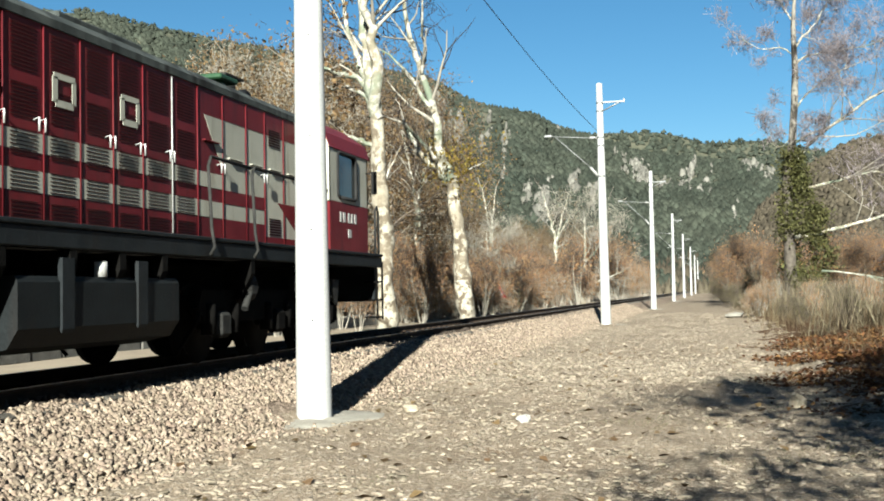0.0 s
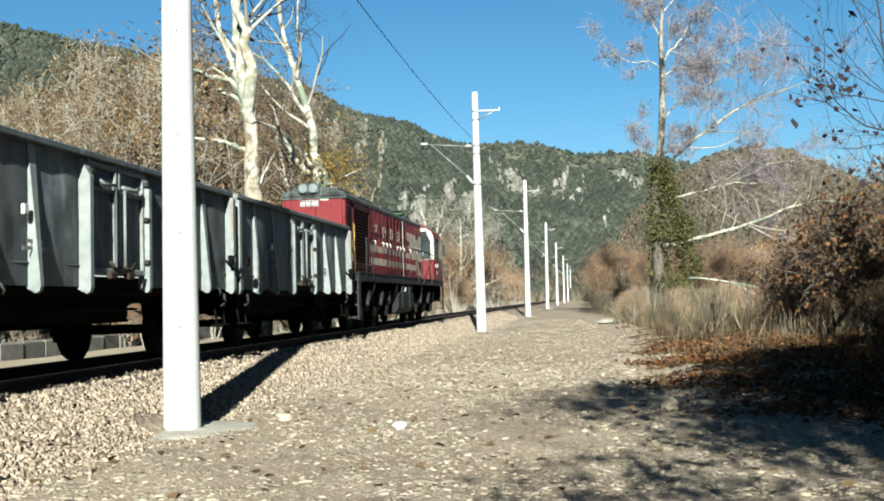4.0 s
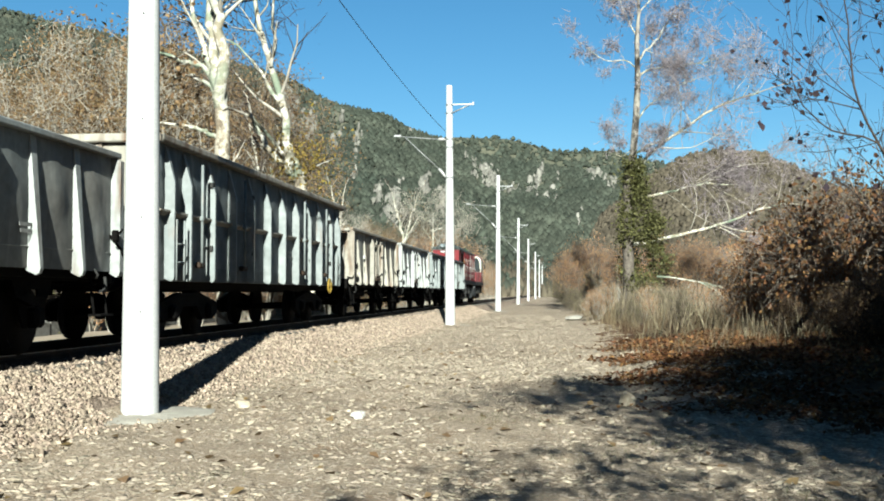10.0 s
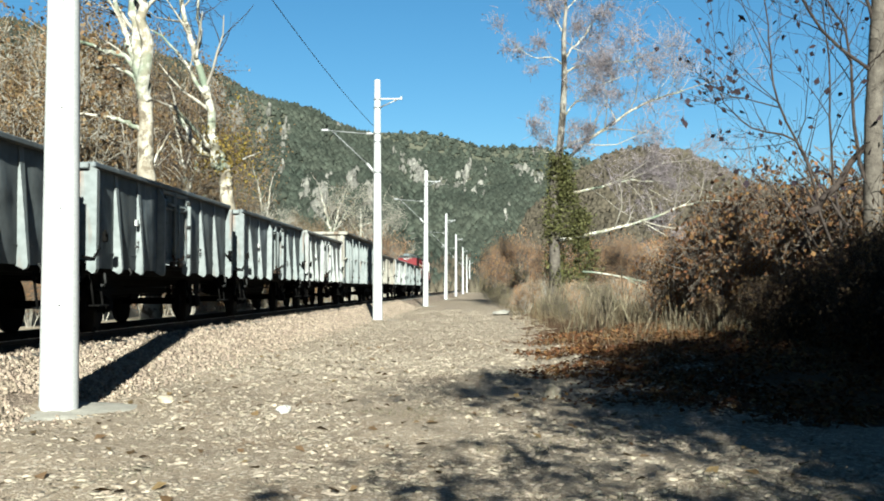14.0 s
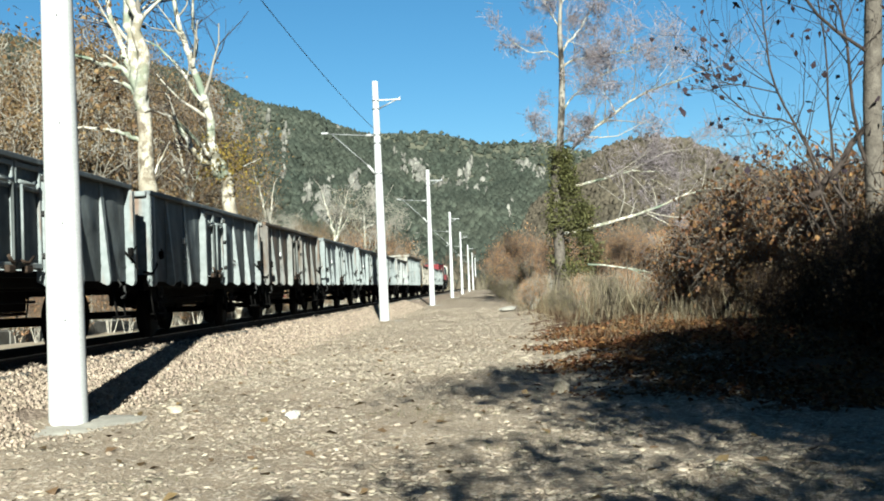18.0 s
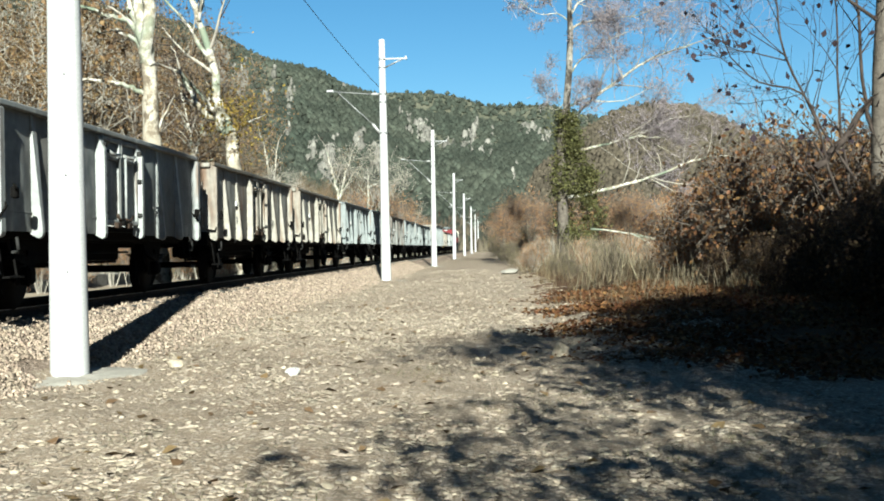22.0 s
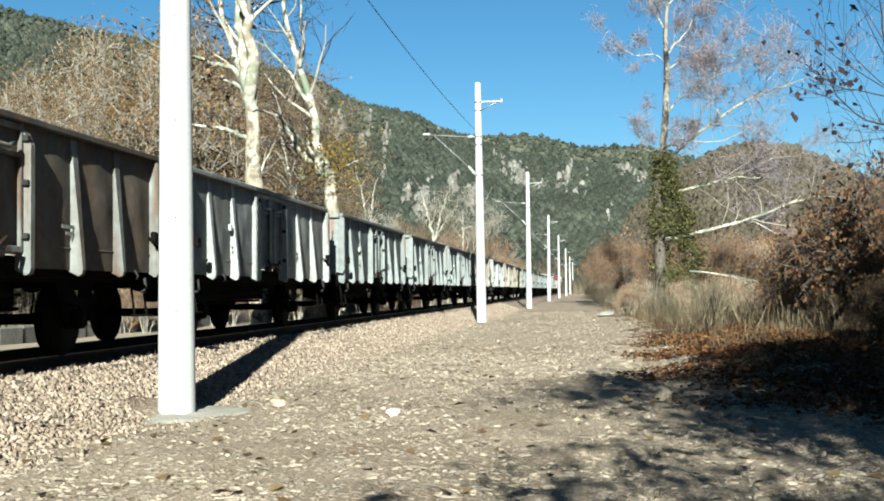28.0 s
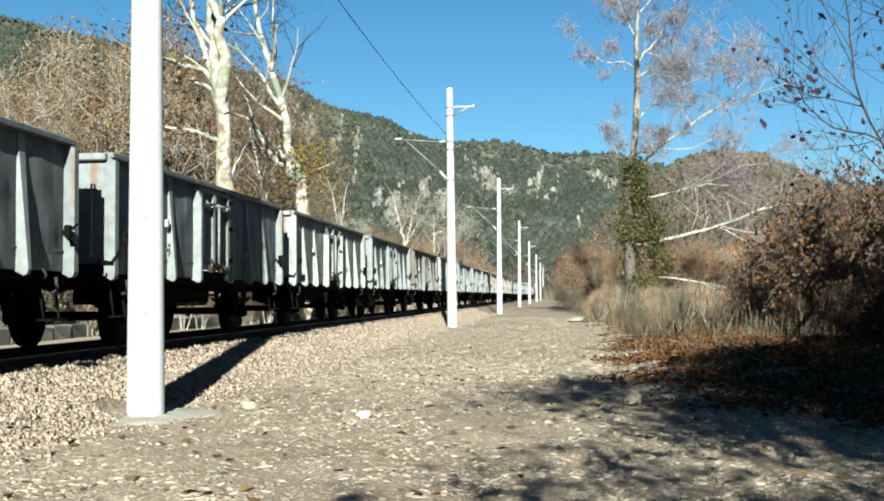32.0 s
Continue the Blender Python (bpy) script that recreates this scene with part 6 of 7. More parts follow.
def sweep(r, pts, r0, r1, out, tips, kids=6, share=0.4, last=3, up=0.25, spread=0.8, depth=0.0, plane=0.0):
    """A limb through a few given places (x, z), with side branches of a share of its length growing from it."""
    pts = [Vector((x, plane + depth * i * i / max(len(pts) - 1, 1), z)) for i, (x, z) in enumerate(pts)]
    path = []
    for i in range(len(pts) - 1):
        a, b, c, d = pts[max(i - 1, 0)], pts[i], pts[i + 1], pts[min(i + 2, len(pts) - 1)]
        for k in range(3):
            u = k / 3
            path.append(0.5 * (2 * b + (c - a) * u + (2 * a - 5 * b + 4 * c - d) * u * u + (3 * b - a - 3 * c + d) * u ** 3))
    path.append(pts[-1])
    n = len(path)
    wob = 0.35 * r0
    path = [p + Vector((r.normal(0, wob), r.normal(0, wob), r.normal(0, wob))) if 0 < i else p for i, p in enumerate(path)]
    radii = [r0 + (r1 - r0) * i / (n - 1) for i in range(n)]
    out.append((path, radii, 1))
    ln = sum((path[i + 1] - path[i]).length for i in range(n - 1))
    for j in range(kids):
        u = 0.3 + 0.7 * (j + r.uniform(0.2, 1.0)) / kids
        i = min(int(u * (n - 1)), n - 2)
        d = (path[i + 1] - path[i]).normalized()
        side = d.orthogonal().normalized()
        side.rotate(Matrix.Rotation(r.uniform(0, 2 * math.pi), 3, d))
        way = d * 0.6 + side * spread * r.uniform(0.7, 1.2) + Vector((0, 0, up))
        branch_out(r, path[i], way, ln * share * r.uniform(0.6, 1.2) * (1.15 - 0.4 * u), radii[i] * 0.5, 2, out, tips, 0.75, up, (4, 4, 4), 0.17, last)
    d = (path[-1] - path[-2]).normalized()
    branch_out(r, path[-1], d, ln * share, r1 * 0.9, 2, out, tips, 0.75, up, (4, 5, 4), 0.17, last)


def rooted(x, y):
    return float(ground_z(x, y))


r = np.random.default_rng(91)
# woods beyond the track
kinds = [tree("woodland_tree", "autumn tree with thinning tan leaves in a dense wood", "tree", 101, 10.5, 0.20, PALE_STEM, PALE_STEM, LEAF_TAN, 17, 0.115, 0.5, 1, (9, 4, 4), 0.12, 0.9, 0.3, 1, 0.7, 3, "woodland trees", least=0.02),
         tree("woodland_tree", "autumn tree with dry brown leaves in a dense wood", "tree", 102, 12.0, 0.20, TWIG, TWIG, LEAF_TAN, 17, 0.115, 0.5, 1, (10, 5, 4), 0.10, 0.9, 0.3, 1, 0.7, 3, "woodland trees", least=0.012),
         tree("woodland_tree", "pale-stemmed tree nearly bare of leaves in a dense wood", "tree", 103, 10.0, 0.19, PALE_STEM, PALE_STEM, LEAF_TAN, 9, 0.115, 0.5, 2, (8, 5, 4), 0.15, 0.85, 0.35, 0, 0.7, 3, "woodland trees", least=0.022)]
def canopy(x, y):
    """How tall the wood stands along the track, beside a ten-metre tree: fitted by bearing to the treetops in the
    camera's view, low where the valley opens, highest by the plane trees.
    """
    el = float(np.interp(math.degrees(math.atan2(x, y)), (-40, -33, -28, -25, -18.5, -17, -15.5, -14, -12, -8), (9, 9.5, 11.5, 14, 11.5, 7.5, 5, 4.0, 3.4, 3.0)))
    return min(1.45, (math.hypot(x, y) * math.tan(math.radians(el)) + 1.4) / 12.5)


spots = []
for k in range(66):
    y = 14 + 2.35 * k + r.uniform(-1, 1)
    for row in range(2):
        if k > 40 and row:
            continue
        x = -17.5 - 7.5 * row - r.uniform(0, 4.5)
        if -x / y < 0.62:
            spots.append((x, y, r.uniform(0.74, 1.04) * canopy(x, y)))
for i, (x, y, s) in enumerate(spots):
    q = kinds[i % 3] if r.uniform() < 0.8 else kinds[int(r.integers(3))]
    m = pose(x, y, 0.1, r.normal(0, 2), r.normal(0, 2), r.uniform(0, 360)) @ Matrix.Scale(s, 4)
    if i < 3:
        kinds[i].matrix_basis = m
    else:
        ob = copy_thing(q, m)
        ob.matrix_basis = m
# low brown scrub between road and wood, and along the far verge
scrub = [tree("brushwood", "dense russet brushwood shrub", "shrub", 111, 3.6, 0.045, PALE_STEM, PALE_STEM, LEAF_RED, 7, 0.13, 0.38, 7, (5, 4, 3), 0.15, 0.6, 0.5, 2, 0.5, 2, "brushwood"),
         tree("brushwood", "tangled grey-brown brushwood shrub", "shrub", 112, 3.0, 0.03, TWIG, TWIG, LEAF_OLIVE, 4, 0.12, 0.36, 9, (5, 4, 3), 0.1, 0.6, 0.55, 2, 0.5, 2, "brushwood"),
         tree("brushwood", "tall pale-stemmed sapling thicket with orange-brown leaves", "shrub", 113, 6.0, 0.055, PALE_STEM, TWIG, LEAF_RED, 6, 0.14, 0.45, 6, (6, 4, 3), 0.2, 0.45, 0.75, 2, 0.6, 2, "brushwood")]
spots = []
for k in range(48):
    spots.append((-16.4 - r.uniform(0, 2.5), 10 + 3.0 * k + r.uniform(-1, 1), int(r.integers(2)), r.uniform(0.6, 1.1)))
for k in range(52):
    y = r.uniform(70, 230)
    spots.append((-10.8 - r.uniform(0, 9), y, int(r.choice([0, 2])), r.uniform(0.5, 0.85) * (1 + 0.5 * (y > 120))))
for k in range(40):
    y = r.uniform(33, 75)
    spots.append((-12.6 - r.uniform(0, 4), y, int(r.choice([0, 1, 2])), r.uniform(0.4, 0.7) * (0.6 if y < 46 else 1)))
for k in range(86):
    y = r.uniform(84, 190)
    x0 = 0.7 - 0.012 * (y - 84)
    tall = 1.0 if y < 110 else 1.15
    spots.append((x0 + 0.6 + r.uniform(0, 1) ** 1.5 * (10 + 0.2 * y), y, int(r.choice([2, 2, 2, 1])), r.uniform(0.6, 1.05) * tall * (0.75 if y < 96 else 1)))
for k in range(54):
    y = r.uniform(36, 84)
    spots.append((1.7 - 0.018 * (y - 40) + r.uniform(0, 1) ** 1.3 * 10, y, int(r.choice([0, 1, 1])), r.uniform(0.2, 0.42)))
for k in range(34):
    y = r.uniform(40, 82)
    spots.append((0.12 * y + 3.5 + r.uniform(0, 12), y, int(r.choice([0, 1, 2])), r.uniform(0.45, 0.85)))
spots = [q for q in spots if not (1.6 < q[0] < 5.0 and 81 < q[1] < 102)]
used = set()
for x, y, k, s in spots:
    m = pose(x, y, rooted(x, y), r.normal(0, 3), r.normal(0, 3), r.uniform(0, 360)) @ Matrix.Scale(s, 4)
    if k not in used:
        used.add(k)
        scrub[k].matrix_basis = m
    else:
        copy_thing(scrub[k], m).matrix_basis = m

# the two big plane trees beside the track
def knotty(path, radii, r, n=18, rings=44):
    """A trunk whose outline swells and dents, with burls."""
    zs = [p.z for p in path]
    m, vs = Mesh(), []
    ph = r.uniform(0, 6, 8)
    for i in range(rings):
        z = zs[0] + (zs[-1] - zs[0]) * i / (rings - 1)
        x, rad = float(np.interp(z, zs, [p.x for p in path])), float(np.interp(z, zs, radii))
        for k in range(n):
            a = 2 * math.pi * k / n
            q = rad * (1 + 0.09 * math.sin(2 * a + 1.9 * z + ph[0]) + 0.07 * math.sin(3 * a - 3.3 * z + ph[1]) + 0.06 * math.sin(5.1 * z + ph[2]) + 0.05 * math.sin(a + 8 * z + ph[3]))
            vs.append((x + 0.04 * math.sin(2.2 * z + ph[4]) + q * math.cos(a), 0.05 * math.sin(1.7 * z + ph[5]) + q * math.sin(a), z))
    return m.add(vs, [(j * n + k, j * n + (k + 1) % n, (j + 1) * n + (k + 1) % n, (j + 1) * n + k) for j in range(rings - 1) for k in range(n)], True)


def plane_tree(seed, y, trunk, radii, boughs, label):
    t = thing("plane_tree", label, "tree", "plane trees by the track", at=(trunk[0][0], y, 0.0))
    rr = np.random.default_rng(seed)
    x0, out, tips = trunk[0][0], [], []
    part("trunk", knotty([Vector((x - x0, 0, z)) for x, z in trunk], radii, rr), TRUNK_PLANE, t, "pale mottled bark")
    for pts, ra, rb, kids, depth in boughs:
        sweep(rr, [(x - x0, z) for x, z in pts], ra, rb, out, tips, kids, 0.34, 3, 0.3, 0.8, depth)
    for one in [o for o in out if o[2] == 1]:
        part("limb", limbs([one], (1,)), BARK_WHITE, t, "white upper limb")
    tagged(part("branch_growth", limbs(out, (2,)), PALE_STEM, t), kind="stuff")
    tagged(part("twig_growth", limbs(out, (3,)), TWIG_DARK, t), kind="stuff")
    tagged(part("spray_growth", twigs_at(rr, tips[::4] if seed == 5 else tips, 1, 0.25, 0.6, TWIG_DARK, "spray_growth"), None, t), kind="stuff")
    if seed == 5:
        part("crown", leaves_at(rr, [q for q in tips if q[0].x < -1.2], 3, 0.4, 0.15, LEAF_TAN, "crown"), None, t, "few dry leaves")
    return t


plane_tree(5, 30.5, [(-9.74, -0.3), (-9.78, 0.4), (-9.82, 3.47), (-9.90, 4.91), (-9.99, 6.24), (-10.02, 7.0), (-10.04, 7.45)], [0.42, 0.32, 0.25, 0.235, 0.225, 0.21, 0.05],
           [([(-10.05, 7.0), (-10.17, 8.31), (-10.32, 9.36), (-10.55, 10.5), (-10.7, 12.2), (-11.0, 14.0)], 0.20, 0.07, 7, 0.3),
            ([(-9.98, 7.0), (-9.96, 8.73), (-10.09, 9.8), (-10.17, 10.7), (-10.1, 12.6), (-10.2, 14.6)], 0.20, 0.07, 7, -0.3),
            ([(-10.12, 7.5), (-10.48, 8.68), (-10.85, 9.4), (-11.28, 10.6), (-11.6, 11.8)], 0.12, 0.05, 5, 0.4),
            ([(-10.12, 7.6), (-10.5, 8.22), (-10.94, 8.40), (-11.63, 8.60), (-12.4, 8.75)], 0.10, 0.03, 5, -0.2),
            ([(-10.12, 7.3), (-10.55, 7.85), (-11.2, 8.15), (-12.1, 8.3)], 0.08, 0.025, 4, 0.5),
            ([(-9.95, 6.1), (-10.28, 6.22), (-10.6, 6.36), (-11.1, 6.48), (-11.9, 6.5)], 0.09, 0.035, 3, -0.1),
            ([(-9.85, 4.6), (-9.75, 5.2), (-9.5, 5.9)], 0.05, 0.02, 2, 0.2)],
           "tall white-barked plane tree, mostly leafless, beside the track")
p2 = plane_tree(6, 42.0, [(-9.95, -0.3), (-9.97, 0.4), (-10.14, 2.72), (-10.31, 4.92), (-10.48, 6.1), (-10.56, 6.6)], [0.48, 0.38, 0.31, 0.26, 0.23, 0.08],
           [([(-10.5, 6.15), (-10.86, 6.50), (-11.62, 7.25), (-12.1, 7.9), (-12.55, 8.6)], 0.21, 0.08, 3, 0.1),
            ([(-10.8, 6.5), (-11.0, 6.8), (-11.32, 7.5), (-11.8, 8.1), (-12.3, 8.65)], 0.12, 0.05, 3, -0.4),
            ([(-10.5, 6.2), (-10.8, 6.9), (-11.02, 7.69), (-11.21, 9.1), (-11.69, 10.81), (-12.11, 12.11), (-12.44, 12.9), (-12.7, 14.6), (-13.0, 16.0)], 0.22, 0.06, 8, 0.05),
            ([(-11.2, 9.1), (-11.5, 9.45), (-12.02, 10.34), (-12.62, 11.14), (-13.68, 12.09)], 0.11, 0.04, 4, 0.2),
            ([(-11.7, 10.8), (-11.5, 11.6), (-11.6, 12.8), (-11.4, 14.0)], 0.08, 0.03, 4, -0.2),
            ([(-10.5, 6.2), (-10.0, 6.6), (-9.4, 6.9)], 0.05, 0.02, 2, 0.2)],
           "white-barked plane tree with yellow leaves at its fork")
rr = np.random.default_rng(62)
clump = [(Vector((-0.25 + rr.normal(0, 0.75), rr.normal(0, 0.6), 6.9 + rr.normal(0, 0.7))), None) for _ in range(115)]
part("yellow_leaves", leaves_at(rr, clump, 9, 0.22, 0.12, LEAF_YELLOW, "yellow_leaves"), None, p2, "clump of yellow leaves at the fork")
for x, y, s in ((-15.5, 54, 0.7), (-14.5, 70, 0.6), (-14.0, 95, 0.7)):
    m = pose(x, y, 0.1, 0, 0, r.uniform(0, 360)) @ Matrix.Scale(s, 4)
    copy_thing(bpy.data.objects["plane_tree"], m).matrix_basis = m

# a bare white tree beyond the track and the ivy-clad plane tree on the verge
bare = tree("bare_tree", "spreading leafless white-barked tree beyond the track", "tree", 131, 9.0, 0.22, BARK_WHITE, PALE_STEM, None, 0, 0.2, 0.3, 1, (8, 5, 4), 0.2, 1.0, 0.25, 1, 0.8, 3)
bare.matrix_basis = pose(-13.6, 112, 0.1, 0, 0, 40) @ Matrix.Scale(1.2, 4)
m = pose(-12.8, 61, 0.1, 0, 0, 200) @ Matrix.Scale(0.6, 4)
copy_thing(bare, m).matrix_basis = m

ivy = thing("ivy_tree", "tall bare plane tree with its trunk wrapped in green ivy", "tree", at=(5.3, 79.0, 0.0))
rr = np.random.default_rng(140)
out, tips = [], []
low = [(5.25, -0.3), (5.2, 3), (5.15, 7), (5.2, 9.76), (5.58, 11.7)]
part("trunk", Mesh().tube([(x - 5.3, 0, z) for x, z in low], [0.50, 0.42, 0.37, 0.33, 0.31], 14, caps=False), BARK, ivy, "dark lower trunk under the ivy")
high = [(5.58, 11.7), (5.83, 14.45), (5.97, 17.2), (5.92, 20.3), (6.1, 22.5), (6.0, 25.0)]
part("trunk", Mesh().tube([(x - 5.3, 0, z) for x, z in high], [0.27, 0.25, 0.22, 0.17, 0.12, 0.05], 14, caps=False), IVY_BARK, ivy, "pale blotched upper trunk")
for pts, ra, rb, kids, depth in (
        ([(5.6, 10.6), (6.3, 11.1), (8.13, 12.8), (10.74, 14.6), (12.9, 15.7), (15.0, 16.3)], 0.15, 0.05, 9, 0.1),
        ([(5.7, 11.8), (6.6, 12.3), (8.3, 12.9)], 0.11, 0.06, 3, -0.3),
        ([(5.3, 8.2), (7.06, 8.65), (9.5, 9.25), (10.85, 9.66), (12.47, 10.4), (13.7, 10.9)], 0.12, 0.04, 8, 0.1),
        ([(10.85, 9.55), (12.0, 9.42), (13.4, 9.36)], 0.07, 0.04, 2, -0.2),
        ([(5.3, 5.0), (7.9, 5.5), (10.5, 6.1), (12.4, 6.7), (14.8, 7.6), (16.1, 7.95)], 0.15, 0.06, 4, -0.1),
        ([(11.8, 6.35), (12.6, 5.9), (13.5, 5.45)], 0.05, 0.02, 2, 0.3),
        ([(5.95, 17.4), (6.5, 18.0), (8.2, 18.3), (10.6, 18.5), (12.0, 19.0)], 0.10, 0.035, 8, 0.1),
        ([(5.9, 18.6), (6.6, 19.5), (7.5, 20.5), (8.6, 22.4)], 0.10, 0.03, 6, 0.2),
        ([(5.9, 18.2), (5.0, 18.8), (3.6, 18.75), (2.3, 19.6)], 0.06, 0.02, 5, -0.2),
        ([(5.8, 14.2), (6.8, 15.4), (8.2, 16.4), (9.6, 16.9)], 0.07, 0.03, 7, -0.4),
        ([(6.0, 20.5), (5.2, 22.0), (4.6, 24.0)], 0.07, 0.02, 5, 0.2),
        ([(6.1, 22.3), (7.2, 23.6), (8.3, 24.4)], 0.06, 0.02, 5, -0.2),
        ([(5.6, 12.2), (4.6, 11.6), (4.2, 12.4), (4.1, 13.6)], 0.035, 0.012, 5, 0.3)):
    sweep(rr, [(x - 5.3, z) for x, z in pts], ra, rb, out, tips, kids + (5 if ra > 0.065 else 0), 0.46, 4, 0.22, 0.95, depth)
for one in [o for o in out if o[2] == 1]:
    part("limb", limbs([one], (1,)), BARK_WHITE, ivy, "white sweeping limb")
tagged(part("branch_growth", limbs(out, (2,)), PALE_STEM, ivy), kind="stuff")
tagged(part("twig_growth", limbs(out, (3, 4), least=0.015), TWIG_MAUVE, ivy), kind="stuff")
tagged(part("spray_growth", fine_twigs(rr, tips, 1, 0.2, 0.8, TWIG_MAUVE), None, ivy), kind="stuff")
part("crown", leaves_at(rr, [t for i, t in enumerate(tips) if t[0].z > 10.5 and i % 5 == 0], 1, 0.2, 0.15, LEAF_DARK, "crown"), None, ivy, "few brown leaves left")
clumps = []
for k in range(95):
    z = 0.8 + 10.2 * rr.uniform() ** 0.9
    wid = 0.6 + 1.5 * math.exp(-((z - 4.6) / 3.2) ** 2)
    a = rr.uniform(0, 2 * math.pi)
    q = wid * rr.uniform(0.35, 1.0)
    clumps.append((float(np.interp(z, (0, 5, 8, 11), (1.1, 0.85, 0.6, 0.25))) + q * math.cos(a), q * math.sin(a), z, rr.uniform(0.18, 0.5)))
cl = np.concatenate([np.array(c[:3]) + rr.normal(0, 1, (int(60 + 260 * c[3]), 3)) * np.array([c[3], c[3], c[3] * 1.5]) * 0.8 for c in clumps])
v, f = scatter(LEAF_V, LEAF_F, cl, 0.19 * rr.uniform(0.6, 1.3, len(cl)), rr, (1, 1, 1), 1.6)
part("ivy", raw("ivy", v, f, IVY), None, ivy, "thick green ivy round the trunk")

# the dark leafy tree and bushes at the near verge, and unseen trees behind the viewer, added to shade the path
verge = thing("verge_tree", "verge tree with sparse plum-brown leaves, coloured dark as if shaded", "tree", at=(7.42, 20.5, 0.0))
rr = np.random.default_rng(151)
out, tips = [], []
part("trunk", Mesh().tube([(0.05, 0, -0.2), (0, 0, 0.4), (0.02, 0.03, 2.5), (0.08, 0.05, 4.7), (0.16, 0, 6.2), (0.3, 0, 8.5), (0.3, 0.1, 11.0)], [0.30, 0.22, 0.185, 0.175, 0.165, 0.13, 0.05], 14, caps=False), BARK, verge, "grey-brown rough trunk")
for pts, ra, rb, kids, depth in (
        ([(7.2, 1.2), (6.5, 2.4), (6.07, 3.87), (5.53, 5.04), (5.37, 6.0), (5.29, 6.8), (5.1, 8.0)], 0.045, 0.012, 9, -0.05),
        ([(6.9, 2.6), (6.34, 3.43), (5.83, 4.31), (5.02, 4.54), (4.45, 5.0), (4.2, 5.6)], 0.038, 0.010, 8, -0.1),
        ([(5.6, 4.95), (4.9, 5.15), (4.6, 5.24), (4.15, 5.6)], 0.018, 0.008, 5, 0.1),
        ([(7.25, 3.4), (7.03, 4.2), (7.0, 5.44), (6.92, 6.46), (6.62, 7.1), (6.3, 8.4)], 0.055, 0.015, 9, 0.1),
        ([(6.1, 2.9), (6.4, 3.2), (7.2, 4.2)], 0.10, 0.08, 2, 0.05),
        ([(7.4, 5.6), (6.4, 6.4), (5.6, 7.6), (5.0, 8.6)], 0.05, 0.012, 9, -0.3),
        ([(7.4, 5.2), (8.2, 6.2), (9.0, 7.4)], 0.06, 0.02, 8, 0.2), ([(7.4, 6.5), (7.0, 8.0), (6.7, 9.6)], 0.05, 0.015, 8, -0.2),
        ([(7.4, 3.6), (8.1, 4.3), (9.2, 5.0)], 0.05, 0.02, 8, -0.2), ([(6.9, 0.8), (6.75, 2.4), (6.6, 4.2), (6.65, 6.0), (6.5, 7.6)], 0.05, 0.012, 8, 0.15),
        ([(7.9, 0.9), (7.8, 2.6), (7.9, 4.4), (7.75, 6.6), (7.8, 8.4)], 0.05, 0.014, 8, -0.15), ([(6.7, 1.4), (6.1, 2.6), (5.6, 3.3), (5.2, 3.8)], 0.035, 0.010, 7, 0.2)):
    sweep(rr, [(x - 7.3, z) for x, z in pts], ra * 0.75, rb * 0.75, out, tips, kids + 4, 0.34, 3, 0.3, 0.85, depth)
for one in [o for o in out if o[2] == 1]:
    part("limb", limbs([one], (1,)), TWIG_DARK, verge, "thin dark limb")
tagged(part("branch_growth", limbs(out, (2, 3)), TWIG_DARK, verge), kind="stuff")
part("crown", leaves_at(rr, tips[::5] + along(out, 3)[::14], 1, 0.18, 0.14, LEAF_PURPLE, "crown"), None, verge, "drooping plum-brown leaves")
bushes = [tree("verge_bush", "dense thicket with brown leaves, its shade put into their dark colour", "bush", 161, 3.6, 0.035, TWIG_DARK, TWIG_DARK, LEAF_DARK, 9, 0.13, 0.42, 9, (6, 4, 4), 0.06, 0.8, 0.4, 2, 0.5, 2, "bushes on the verge"),
          tree("verge_bush", "tangled thorny bush with russet leaves", "bush", 162, 4.2, 0.04, TWIG, TWIG, LEAF_RUST, 8, 0.14, 0.42, 7, (6, 4, 4), 0.08, 0.9, 0.4, 2, 0.6, 2, "bushes on the verge")]
bushes.append(tree("verge_bush", "low olive-grey bush in the sun", "bush", 163, 3.0, 0.03, PALE_STEM, TWIG, LEAF_OLIVE, 9, 0.13, 0.35, 9, (6, 4, 4), 0.08, 0.8, 0.45, 2, 0.5, 2, "bushes on the verge"))
placed = set()
